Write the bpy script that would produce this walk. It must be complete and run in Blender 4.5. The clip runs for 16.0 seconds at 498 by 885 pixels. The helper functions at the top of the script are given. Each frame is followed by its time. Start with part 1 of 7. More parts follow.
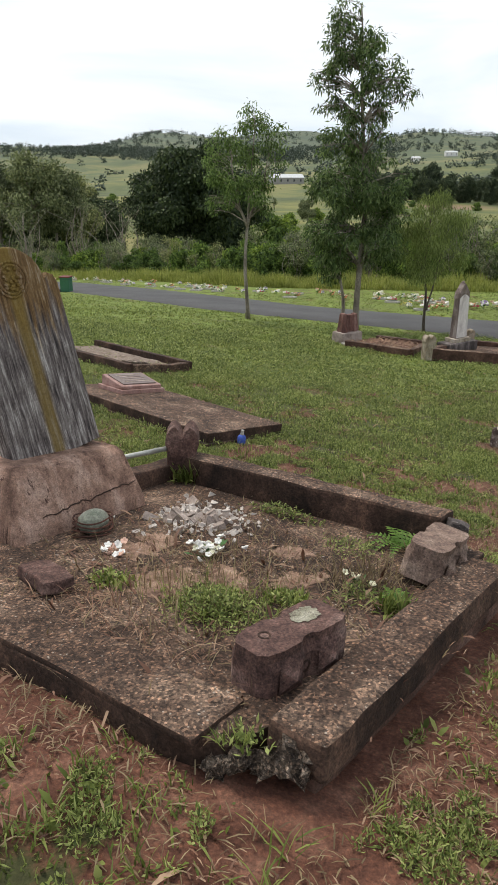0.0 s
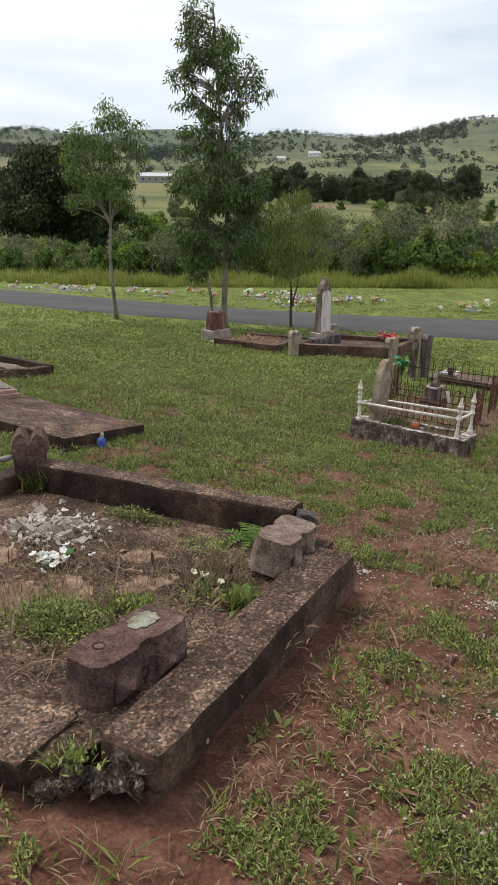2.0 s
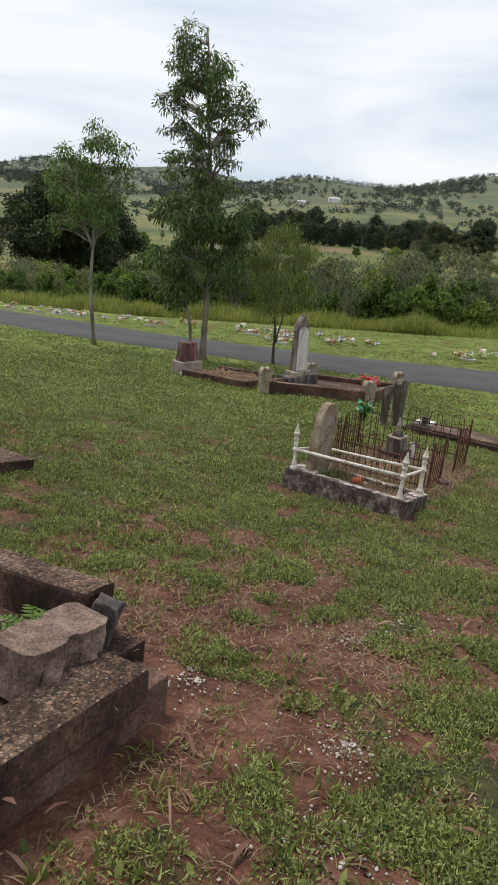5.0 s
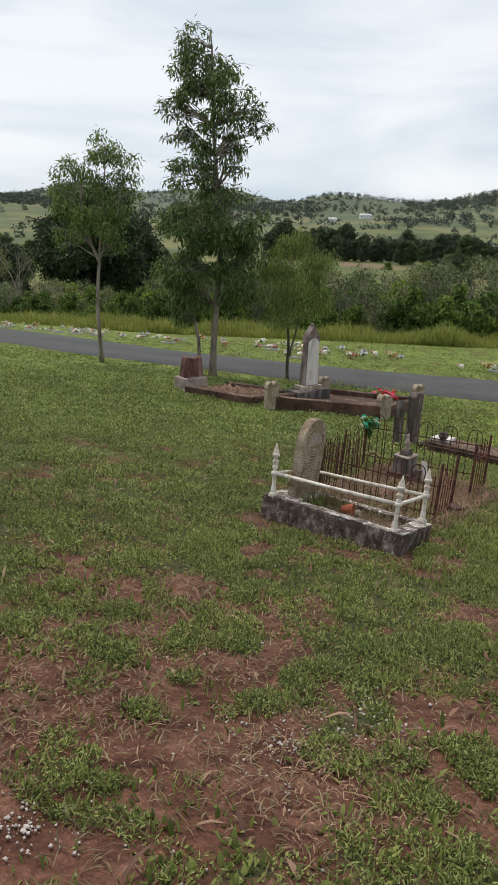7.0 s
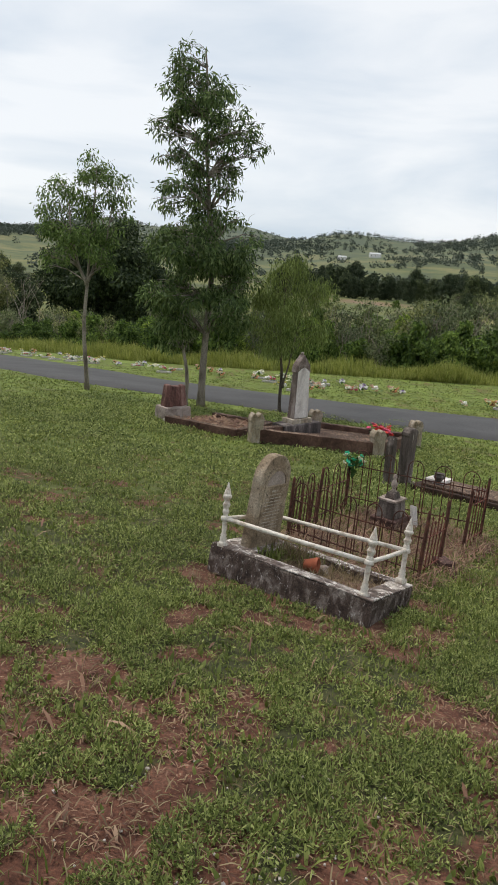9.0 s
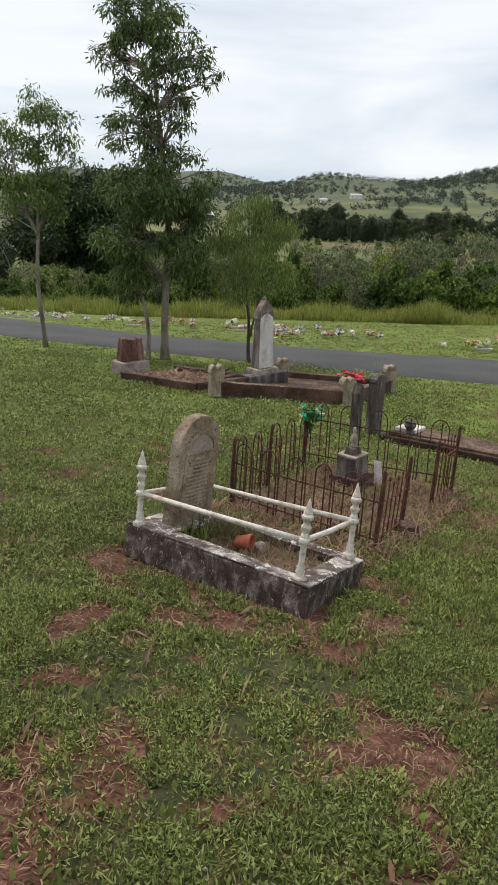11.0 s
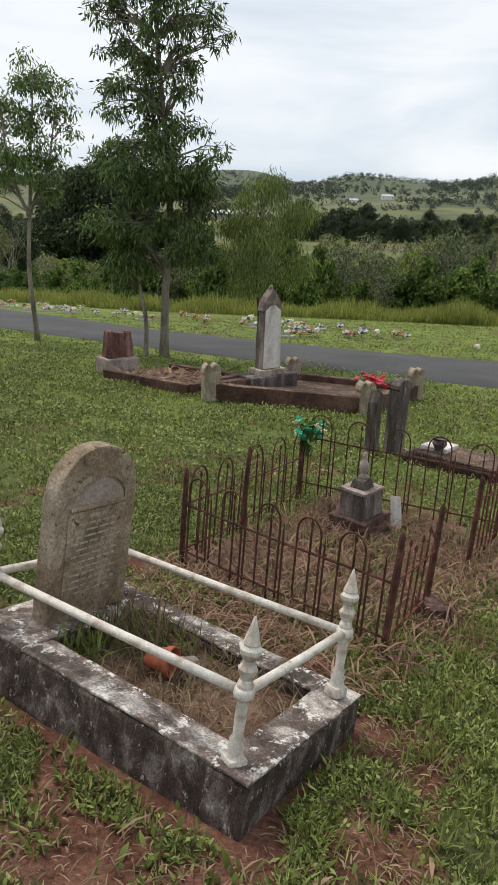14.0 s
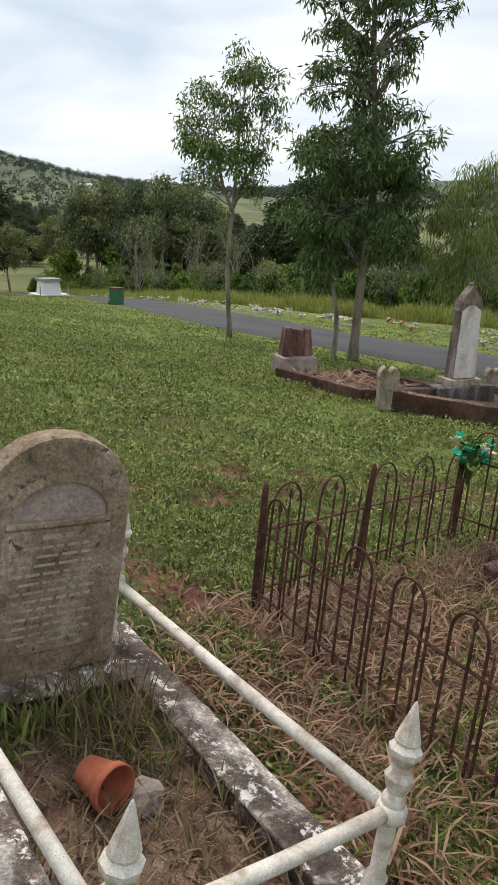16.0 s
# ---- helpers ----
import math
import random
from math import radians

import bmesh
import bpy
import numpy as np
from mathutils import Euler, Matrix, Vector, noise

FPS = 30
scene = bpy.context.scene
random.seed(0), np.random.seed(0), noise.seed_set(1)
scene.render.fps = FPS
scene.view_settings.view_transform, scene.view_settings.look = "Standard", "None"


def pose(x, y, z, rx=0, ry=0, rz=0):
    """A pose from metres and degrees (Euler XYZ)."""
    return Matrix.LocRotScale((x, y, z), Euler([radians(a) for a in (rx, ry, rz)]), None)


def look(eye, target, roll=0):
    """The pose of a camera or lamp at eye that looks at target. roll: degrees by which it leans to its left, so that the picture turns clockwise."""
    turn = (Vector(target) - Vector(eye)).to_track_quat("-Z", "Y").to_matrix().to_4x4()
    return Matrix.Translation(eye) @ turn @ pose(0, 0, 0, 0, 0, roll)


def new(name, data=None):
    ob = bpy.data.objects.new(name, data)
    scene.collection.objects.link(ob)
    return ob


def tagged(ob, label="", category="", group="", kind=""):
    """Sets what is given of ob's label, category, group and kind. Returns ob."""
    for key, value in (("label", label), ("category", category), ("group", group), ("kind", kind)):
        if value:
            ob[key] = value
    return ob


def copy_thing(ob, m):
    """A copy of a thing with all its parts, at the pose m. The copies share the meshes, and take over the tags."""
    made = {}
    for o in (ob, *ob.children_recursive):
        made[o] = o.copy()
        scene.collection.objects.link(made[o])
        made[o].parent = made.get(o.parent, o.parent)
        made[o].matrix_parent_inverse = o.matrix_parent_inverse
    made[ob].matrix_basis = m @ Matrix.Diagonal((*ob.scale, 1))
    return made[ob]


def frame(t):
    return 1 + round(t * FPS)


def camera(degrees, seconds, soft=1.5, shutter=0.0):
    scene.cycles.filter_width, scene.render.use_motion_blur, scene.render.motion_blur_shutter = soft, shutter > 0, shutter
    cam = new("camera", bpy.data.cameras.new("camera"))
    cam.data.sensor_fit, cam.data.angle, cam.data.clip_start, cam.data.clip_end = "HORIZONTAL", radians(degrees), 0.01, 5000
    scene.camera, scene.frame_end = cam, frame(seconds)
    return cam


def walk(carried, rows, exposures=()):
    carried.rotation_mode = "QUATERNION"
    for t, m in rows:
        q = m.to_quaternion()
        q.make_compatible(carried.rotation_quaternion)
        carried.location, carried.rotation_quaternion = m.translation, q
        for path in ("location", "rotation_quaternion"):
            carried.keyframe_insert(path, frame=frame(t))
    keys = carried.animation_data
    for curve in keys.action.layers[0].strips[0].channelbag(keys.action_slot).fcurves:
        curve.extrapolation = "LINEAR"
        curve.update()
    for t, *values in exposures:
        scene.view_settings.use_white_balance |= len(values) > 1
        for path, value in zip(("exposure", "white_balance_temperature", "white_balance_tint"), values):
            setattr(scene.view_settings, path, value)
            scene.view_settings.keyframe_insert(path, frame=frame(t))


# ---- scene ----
cam = camera(38.7, 16.0, soft=1.1)
METRES, EYE, TILT, LEAN, TURN = 8.0, 1.5, -20.5, 0.0, 0.0
ROWS = [
    (0.0, 0.0, 0.0, 0.0, 0.0, 0.0, -0.0),
    (0.5, 0.0008, -0.001, -0.0004, -2.2, 0.2, 0.65),
    (1.0, 0.0049, -0.0013, -0.0008, -4.73, -0.14, 2.08),
    (1.5, 0.0145, -0.0007, -0.001, -7.12, 0.35, 3.0),
    (2.0, 0.026, 0.0053, -0.0005, -9.44, -0.34, 3.07),
    (2.5, 0.0381, 0.0209, 0.0005, -12.61, 0.98, 4.2),
    (3.0, 0.0565, 0.0394, 0.0025, -12.67, 0.55, 3.65),
    (3.5, 0.0828, 0.0595, 0.0053, -10.41, 0.02, 1.26),
    (4.0, 0.1053, 0.0777, 0.0075, -11.36, 0.23, 1.41),
    (4.5, 0.1277, 0.0973, 0.0125, -11.69, -0.69, 2.11),
    (5.0, 0.1579, 0.1154, 0.0104, -9.14, 2.59, -0.63),
    (7.5, 0.2671, 0.2654, 0.0261, -5.92, 4.02, -0.22),
    (8.0, 0.2867, 0.2981, 0.0281, -5.78, 2.73, -0.97),
    (8.5, 0.305, 0.3248, 0.0337, -4.1, 3.12, -0.41),
    (9.0, 0.3175, 0.3526, 0.0378, -5.96, 6.7, -1.55),
    (9.5, 0.3348, 0.3761, 0.0426, -6.84, 2.92, 1.09),
    (10.0, 0.3561, 0.3998, 0.0461, -6.39, 2.64, 1.13),
    (12.5, 0.4111, 0.5424, 0.0753, -7.13, 3.66, 1.08),
    (13.0, 0.4252, 0.584, 0.0808, -6.09, 4.54, 0.38),
    (13.5, 0.4469, 0.6237, 0.0857, -5.38, 2.1, 1.28),
    (14.0, 0.4588, 0.6677, 0.0915, -4.74, 2.68, -0.4),
    (14.5, 0.478, 0.6989, 0.0966, -0.53, 2.02, -1.17),
    (15.0, 0.4967, 0.7363, 0.0989, 3.63, 0.94, -1.78),
    (15.5, 0.5093, 0.7715, 0.1021, 5.44, 4.29, -3.58),
    (16.0, 0.5236, 0.8051, 0.1009, 11.71, 2.46, -6.7),
]
walk(cam, [(t, pose(0, 0, EYE, TILT, LEAN, TURN) @ pose(METRES * x, METRES * y, METRES * z, 90 + pitch, roll, yaw)) for t, x, y, z, yaw, pitch, roll in ROWS],
     exposures=((0.0, 0.22), (3.0, 0.06), (5.0, 0.02), (8.0, -0.05), (12.5, 0.05), (14.0, 0.01), (16.0, 0.11)))

# ---- world and sun: a bright overcast sky ----
SUN_EL, SUN_ROT = 62.0, 325.0
world = bpy.data.worlds.new("overcast")
scene.world = world
world.use_nodes = True
wn, wl = world.node_tree.nodes, world.node_tree.links
wn.clear()
sky = wn.new("ShaderNodeTexSky")
sky.sky_type = "NISHITA"
sky.sun_disc = False
sky.sun_elevation, sky.sun_rotation = radians(SUN_EL), radians(SUN_ROT)
bg_sky = wn.new("ShaderNodeBackground")
bg_sky.inputs["Strength"].default_value = 0.10
wl.new(sky.outputs[0], bg_sky.inputs["Color"])
tc = wn.new("ShaderNodeTexCoord")
mp = wn.new("ShaderNodeMapping")
mp.inputs["Scale"].default_value = (1.0, 1.0, 4.2)
wl.new(tc.outputs["Generated"], mp.inputs["Vector"])
cn = wn.new("ShaderNodeTexNoise")
cn.inputs["Scale"].default_value, cn.inputs["Detail"].default_value, cn.inputs["Roughness"].default_value = 2.1, 6.0, 0.5
cn.inputs["Distortion"].default_value = 0.35
wl.new(mp.outputs[0], cn.inputs["Vector"])
cr = wn.new("ShaderNodeValToRGB")
cr.color_ramp.elements[0].position, cr.color_ramp.elements[1].position = 0.37, 0.60
cr.color_ramp.elements[0].color = (0.60, 0.69, 0.79, 1)
cr.color_ramp.elements[1].color = (0.92, 0.945, 0.97, 1)
wl.new(cn.outputs["Fac"], cr.inputs["Fac"])
bg_cloud = wn.new("ShaderNodeBackground")
bg_cloud.inputs["Strength"].default_value = 1.08
wl.new(cr.outputs[0], bg_cloud.inputs["Color"])
wmix = wn.new("ShaderNodeMixShader")
wmix.inputs[0].default_value = 0.88
wl.new(bg_sky.outputs[0], wmix.inputs[1])
wl.new(bg_cloud.outputs[0], wmix.inputs[2])
wout = wn.new("ShaderNodeOutputWorld")
wl.new(wmix.outputs[0], wout.inputs["Surface"])

sun_data = bpy.data.lights.new("sun", "SUN")
sun_data.energy, sun_data.angle, sun_data.color = 2.3, radians(18), (1.0, 0.93, 0.82)
sun = new("sun", sun_data)
az, el = radians(SUN_ROT), radians(SUN_EL)
to_sun = Vector((math.sin(az) * math.cos(el), math.cos(az) * math.cos(el), math.sin(el)))
sun.matrix_world = look(to_sun * 100, (0, 0, 0))


# ---- materials ----
def ramp(nt, fac, stops):
    n = nt.nodes.new("ShaderNodeValToRGB")
    e = n.color_ramp.elements
    while len(e) < len(stops):
        e.new(0.5)
    for k, (p, c) in zip(e, stops):
        k.position, k.color = p, (*c, 1) if len(c) == 3 else c
    nt.links.new(fac, n.inputs["Fac"])
    return n.outputs["Color"]


def noise_node(nt, vec, scale, detail=5.0, rough=0.55, dist=0.0):
    n = nt.nodes.new("ShaderNodeTexNoise")
    n.inputs["Scale"].default_value, n.inputs["Detail"].default_value = scale, detail
    n.inputs["Roughness"].default_value, n.inputs["Distortion"].default_value = rough, dist
    nt.links.new(vec, n.inputs["Vector"])
    return n.outputs["Fac"]


def mix_col(nt, fac, a, b, mode="MIX"):
    n = nt.nodes.new("ShaderNodeMix")
    n.data_type, n.blend_type = "RGBA", mode
    for value, k in ((fac, 0), (a, 6), (b, 7)):
        if isinstance(value, (int, float)):
            n.inputs[k].default_value = value
        elif isinstance(value, tuple):
            n.inputs[k].default_value = (*value, 1)
        else:
            nt.links.new(value, n.inputs[k])
    return n.outputs[2]


def base_mat(name, rough=0.9, metal=0.0):
    m = bpy.data.materials.new(name)
    m.use_nodes = True
    nt = m.node_tree
    b = nt.nodes["Principled BSDF"]
    b.inputs["Roughness"].default_value, b.inputs["Metallic"].default_value = rough, metal
    b.inputs["Specular IOR Level"].default_value = 0.3
    co = nt.nodes.new("ShaderNodeTexCoord").outputs["Object"]
    return m, nt, b, co


def bump(nt, b, height, strength=0.4, distance=0.02):
    n = nt.nodes.new("ShaderNodeBump")
    n.inputs["Strength"].default_value, n.inputs["Distance"].default_value = strength, distance
    nt.links.new(height, n.inputs["Height"])
    nt.links.new(n.outputs[0], b.inputs["Normal"])


def stone(name, dark, mid, light, scale=3.0, lichen=None, lichen_at=0.62, speck=0.5, streak=1.0, rough=0.92, relief=0.5, dots=True, grit=0.0):
    """Weathered stone or concrete: broad stains, fine grain, specks and lichen. streak below 1 draws the stains out downwards."""
    m, nt, b, co = base_mat(name, rough)
    mp_ = nt.nodes.new("ShaderNodeMapping")
    mp_.inputs["Scale"].default_value = (1, 1, streak)
    nt.links.new(co, mp_.inputs["Vector"])
    big = noise_node(nt, mp_.outputs[0], scale, 7, 0.62, 0.4)
    col = ramp(nt, big, [(0.30, dark), (0.50, mid), (0.72, light)])
    fine = noise_node(nt, co, scale * 22, 4, 0.7)
    col = mix_col(nt, speck, col, ramp(nt, fine, [(0.30, (0.22, 0.22, 0.22)), (0.50, (1, 1, 1)), (0.62, (1.5, 1.48, 1.45)), (0.74, (2.6, 2.5, 2.4))]), "MULTIPLY")
    mid_n = noise_node(nt, co, scale * 7, 6, 0.68)
    col = mix_col(nt, speck * 0.8, col, ramp(nt, mid_n, [(0.34, (0.35, 0.33, 0.32)), (0.5, (1, 1, 1)), (0.66, (1.55, 1.5, 1.45))]), "MULTIPLY")
    if grit:
        vo = nt.nodes.new("ShaderNodeTexVoronoi")
        vo.inputs["Scale"].default_value = grit
        nt.links.new(co, vo.inputs["Vector"])
        cell = nt.nodes.new("ShaderNodeSeparateColor")
        nt.links.new(vo.outputs["Color"], cell.inputs[0])
        col = mix_col(nt, 0.85, col, ramp(nt, cell.outputs[0], [(0.0, (0.35, 0.33, 0.32)), (0.35, (0.8, 0.8, 0.8)), (0.7, (1.25, 1.2, 1.15)), (0.88, (1.9, 1.8, 1.7)), (1.0, (3.4, 3.1, 2.8))]), "MULTIPLY")
    if lichen and not dots:
        col = mix_col(nt, ramp(nt, noise_node(nt, mp_.outputs[0], scale * 2.2, 8, 0.78, 0.1), [(lichen_at - 0.02, (0, 0, 0)), (lichen_at + 0.025, (0.95, 0.95, 0.95))]), col, lichen)
    if lichen and dots:
        sp = nt.nodes.new("ShaderNodeTexVoronoi")
        sp.inputs["Scale"].default_value = scale * 13
        nt.links.new(co, sp.inputs["Vector"])
        sf = nt.nodes.new("ShaderNodeMath")
        sf.operation = "MULTIPLY_ADD"
        sf.inputs[1].default_value, sf.inputs[2].default_value = -0.9, 0.72
        nt.links.new(sp.outputs["Distance"], sf.inputs[0])
        s2 = nt.nodes.new("ShaderNodeMath")
        s2.operation = "MULTIPLY"
        nt.links.new(sf.outputs[0], s2.inputs[0])
        nt.links.new(mid_n, s2.inputs[1])
        col = mix_col(nt, ramp(nt, s2.outputs[0], [(0.30, (0, 0, 0)), (0.34, (0.75, 0.75, 0.75))]), col, lichen)
        ln = noise_node(nt, co, scale * 5.5, 6, 0.66, 0.6)
        lf = ramp(nt, ln, [(lichen_at, (0, 0, 0)), (lichen_at + 0.05, (1, 1, 1))])
        col = mix_col(nt, lf, col, lichen)
    nt.links.new(col, b.inputs["Base Color"])
    bump(nt, b, mix_col(nt, 0.5, big, fine), relief, 0.02)
    return m


def plain(name, col, rough=0.7, metal=0.0, scale=12.0, vary=0.35, relief=0.15):
    m, nt, b, co = base_mat(name, rough, metal)
    n1 = noise_node(nt, co, scale, 5)
    c = ramp(nt, n1, [(0.3, tuple(v * (1 - vary) for v in col)), (0.55, col), (0.75, tuple(min(1, v * (1 + vary)) for v in col))])
    nt.links.new(c, b.inputs["Base Color"])
    bump(nt, b, n1, relief, 0.01)
    return m


def leafy(name, dark, mid, light, back=0.35, each=0.0):
    """Leaves or blades: each island its own tone, and some light let through."""
    m, nt, b, co = base_mat(name, 0.62)
    g = nt.nodes.new("ShaderNodeNewGeometry")
    r = g.outputs["Random Per Island"]
    c = ramp(nt, r, [(0.0, dark), (0.5, mid), (1.0, light)])
    n = noise_node(nt, co, 1.3, 3)
    c = mix_col(nt, 0.55, c, ramp(nt, n, [(0.3, (0.6, 0.62, 0.55)), (0.7, (1.35, 1.3, 1.2))]), "MULTIPLY")
    if each:
        c = mix_col(nt, each, c, ramp(nt, nt.nodes.new("ShaderNodeObjectInfo").outputs["Random"], [(0.0, (0.45, 0.52, 0.50)), (0.35, (0.80, 0.85, 0.8)), (0.7, (1.15, 1.15, 0.95)), (1.0, (1.7, 1.55, 1.0))]), "MULTIPLY")
    nt.links.new(c, b.inputs["Base Color"])
    tr = nt.nodes.new("ShaderNodeBsdfTranslucent")
    nt.links.new(c, tr.inputs["Color"])
    mx = nt.nodes.new("ShaderNodeMixShader")
    mx.inputs[0].default_value = back
    out = nt.nodes["Material Output"]
    nt.links.new(b.outputs[0], mx.inputs[1])
    nt.links.new(tr.outputs[0], mx.inputs[2])
    nt.links.new(mx.outputs[0], out.inputs["Surface"])
    return m


M = {}
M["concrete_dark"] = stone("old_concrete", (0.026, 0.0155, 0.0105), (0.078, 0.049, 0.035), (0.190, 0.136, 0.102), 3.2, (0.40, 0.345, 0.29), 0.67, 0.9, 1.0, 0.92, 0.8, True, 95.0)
# for upright sides: stain plus the shade of top-lit kerbs, both in the colour
M["concrete_side"] = stone("stained_shaded_concrete", (0.012, 0.007, 0.005), (0.046, 0.026, 0.018), (0.130, 0.077, 0.055), 3.0, (0.20, 0.12, 0.085), 0.71, 0.8, 0.6, 0.92, 0.6, False)
M["plinth_brown"] = stone("brown_stained_plinth", (0.034, 0.018, 0.013), (0.100, 0.055, 0.040), (0.19, 0.115, 0.088), 3.0, (0.24, 0.16, 0.125), 0.70, 0.6, 0.6, 0.92, 0.6, False)
M["rubble"] = stone("broken_aggregate", (0.030, 0.021, 0.016), (0.105, 0.080, 0.062), (0.36, 0.30, 0.25), 22.0, (0.50, 0.46, 0.41), 0.66, 0.9, 1.0, 0.95, 1.0, True, 120.0)
M["brownstone"] = stone("red_sandstone", (0.034, 0.018, 0.015), (0.110, 0.062, 0.052), (0.26, 0.175, 0.148), 4.0, (0.38, 0.34, 0.29), 0.66, 0.8, 1.0, 0.92, 0.7, False)
M["tan_stone"] = stone("tan_sandstone", (0.075, 0.045, 0.036), (0.20, 0.138, 0.110), (0.34, 0.26, 0.21), 4.0, (0.10, 0.065, 0.05), 0.66, 0.7, 1.0, 0.92, 0.6, False)
M["pink_stone"] = stone("pink_sandstone", (0.060, 0.030, 0.022), (0.27, 0.165, 0.122), (0.46, 0.325, 0.26), 6.0, (0.060, 0.030, 0.023), 0.60, 0.6, 0.14, 0.92, 0.6, False)
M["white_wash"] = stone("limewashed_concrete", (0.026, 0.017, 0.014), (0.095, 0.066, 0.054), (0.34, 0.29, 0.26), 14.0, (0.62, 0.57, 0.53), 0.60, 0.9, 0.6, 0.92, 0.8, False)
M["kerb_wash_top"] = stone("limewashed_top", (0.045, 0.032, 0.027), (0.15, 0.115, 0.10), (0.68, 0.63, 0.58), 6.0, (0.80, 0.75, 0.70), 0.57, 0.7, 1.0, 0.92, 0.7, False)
M["white_iron"] = stone("white_painted_iron", (0.34, 0.25, 0.18), (0.66, 0.605, 0.53), (0.78, 0.74, 0.68), 14.0, (0.26, 0.14, 0.08), 0.71, 0.25, 1.0, 0.55, 0.3)
M["rust_red"] = stone("red_rusted_iron", (0.045, 0.016, 0.013), (0.125, 0.042, 0.030), (0.23, 0.082, 0.055), 9.0, (0.30, 0.12, 0.075), 0.66, 0.4, 1.0, 0.85, 0.4)
M["old_tablet"] = stone("stained_sandstone", (0.085, 0.056, 0.034), (0.27, 0.205, 0.140), (0.48, 0.41, 0.32), 4.0, (0.10, 0.078, 0.05), 0.60, 0.5)
M["streaked"] = stone("streaked_dark_stone", (0.030, 0.023, 0.020), (0.125, 0.100, 0.088), (0.36, 0.32, 0.29), 7.0, (0.45, 0.41, 0.37), 0.62, 0.6, 0.16, 0.92, 0.6, False)
M["shaft_stone"] = stone("weathered_brown_shaft", (0.045, 0.034, 0.030), (0.165, 0.125, 0.108), (0.36, 0.31, 0.28), 6.0, (0.45, 0.41, 0.37), 0.64, 0.5, 0.25)
M["old_words"] = stone("worn_lettering", (0.24, 0.20, 0.15), (0.38, 0.33, 0.27), (0.52, 0.47, 0.40), 9.0, None, 0.6, 0.3)
M["rust"] = stone("rusted_iron", (0.030, 0.014, 0.011), (0.085, 0.036, 0.025), (0.17, 0.07, 0.045), 9.0, (0.24, 0.10, 0.06), 0.68, 0.4, 1.0, 0.85, 0.4)
M["grey_stone"] = stone("grey_lichened_stone", (0.13, 0.092, 0.052), (0.34, 0.285, 0.22), (0.50, 0.46, 0.40), 5.0, (0.30, 0.19, 0.06), 0.615, 0.5, 0.45)
M["dark_stone"] = stone("blackened_stone", (0.030, 0.025, 0.024), (0.090, 0.074, 0.070), (0.33, 0.285, 0.265), 5.0, (0.42, 0.38, 0.36), 0.68, 0.5, 0.25)
M["marble"] = stone("stained_marble", (0.30, 0.25, 0.225), (0.64, 0.59, 0.56), (0.78, 0.74, 0.71), 3.5, (0.16, 0.095, 0.075), 0.68, 0.3, 0.3)
M["red_stone"] = stone("broken_red_stone", (0.05, 0.026, 0.022), (0.155, 0.075, 0.062), (0.34, 0.215, 0.185), 5.0, (0.40, 0.34, 0.30), 0.68, 0.5, 0.3)
M["pale_stone"] = stone("pale_block", (0.16, 0.12, 0.10), (0.33, 0.27, 0.235), (0.45, 0.39, 0.35), 4.0, None, 0.6, 0.4)
M["terracotta"] = plain("terracotta", (0.36, 0.105, 0.055), 0.85, 0, 18, 0.3)
M["galvanised"] = plain("galvanised_pipe", (0.40, 0.40, 0.37), 0.5, 0.6, 20, 0.4)
M["bronze"] = plain("bronze_plaque", (0.20, 0.155, 0.14), 0.5, 0.3, 30, 0.3)
M["granite"] = stone("polished_granite", (0.22, 0.12, 0.10), (0.32, 0.19, 0.165), (0.42, 0.28, 0.25), 9.0, None, 0.6, 0.4, 1.0, 0.5, 0.1)
M["bark"] = stone("pale_bark", (0.09, 0.072, 0.058), (0.24, 0.205, 0.17), (0.40, 0.36, 0.31), 5.0, (0.10, 0.085, 0.07), 0.62, 0.6, 0.3, 0.92, 0.6, False)
M["bark_dark"] = stone("dark_bark", (0.035, 0.028, 0.022), (0.085, 0.068, 0.055), (0.16, 0.135, 0.11), 5.0, None, 0.6, 0.5, 0.3)
M["leaf_gum"] = leafy("gum_leaves", (0.030, 0.054, 0.017), (0.088, 0.140, 0.042), (0.21, 0.275, 0.10), 0.32)
M["leaf_light"] = leafy("light_leaves", (0.045, 0.080, 0.020), (0.115, 0.18, 0.045), (0.23, 0.31, 0.10), 0.32)
M["leaf_willow"] = leafy("bottlebrush_leaves", (0.085, 0.115, 0.030), (0.175, 0.23, 0.060), (0.29, 0.35, 0.115))
M["leaf_dark"] = leafy("dark_foliage", (0.016, 0.028, 0.013), (0.042, 0.064, 0.028), (0.095, 0.125, 0.05), 0.2, 0.45)
M["leaf_bush"] = leafy("bush_foliage", (0.030, 0.058, 0.014), (0.112, 0.178, 0.038), (0.26, 0.35, 0.085), 0.32, 0.7)
M["leaf_grey"] = leafy("grey_scrub", (0.050, 0.066, 0.030), (0.140, 0.168, 0.080), (0.29, 0.315, 0.18), 0.3, 0.6)
M["leaf_pine"] = leafy("treeline_foliage", (0.016, 0.028, 0.016), (0.052, 0.075, 0.038), (0.125, 0.155, 0.075), 0.2, 0.5)
# woods on the hills: leaf green greyed by haze painted into it
M["leaf_far"] = leafy("hazed_far_foliage", (0.046, 0.062, 0.050), (0.066, 0.086, 0.066), (0.090, 0.114, 0.086), 0.15)
M["clover"] = leafy("low_leafy_weeds", (0.044, 0.064, 0.013), (0.165, 0.208, 0.050), (0.39, 0.43, 0.155), 0.32)
M["grass"] = leafy("lawn_grass", (0.066, 0.088, 0.017), (0.150, 0.192, 0.040), (0.275, 0.30, 0.090), 0.3)
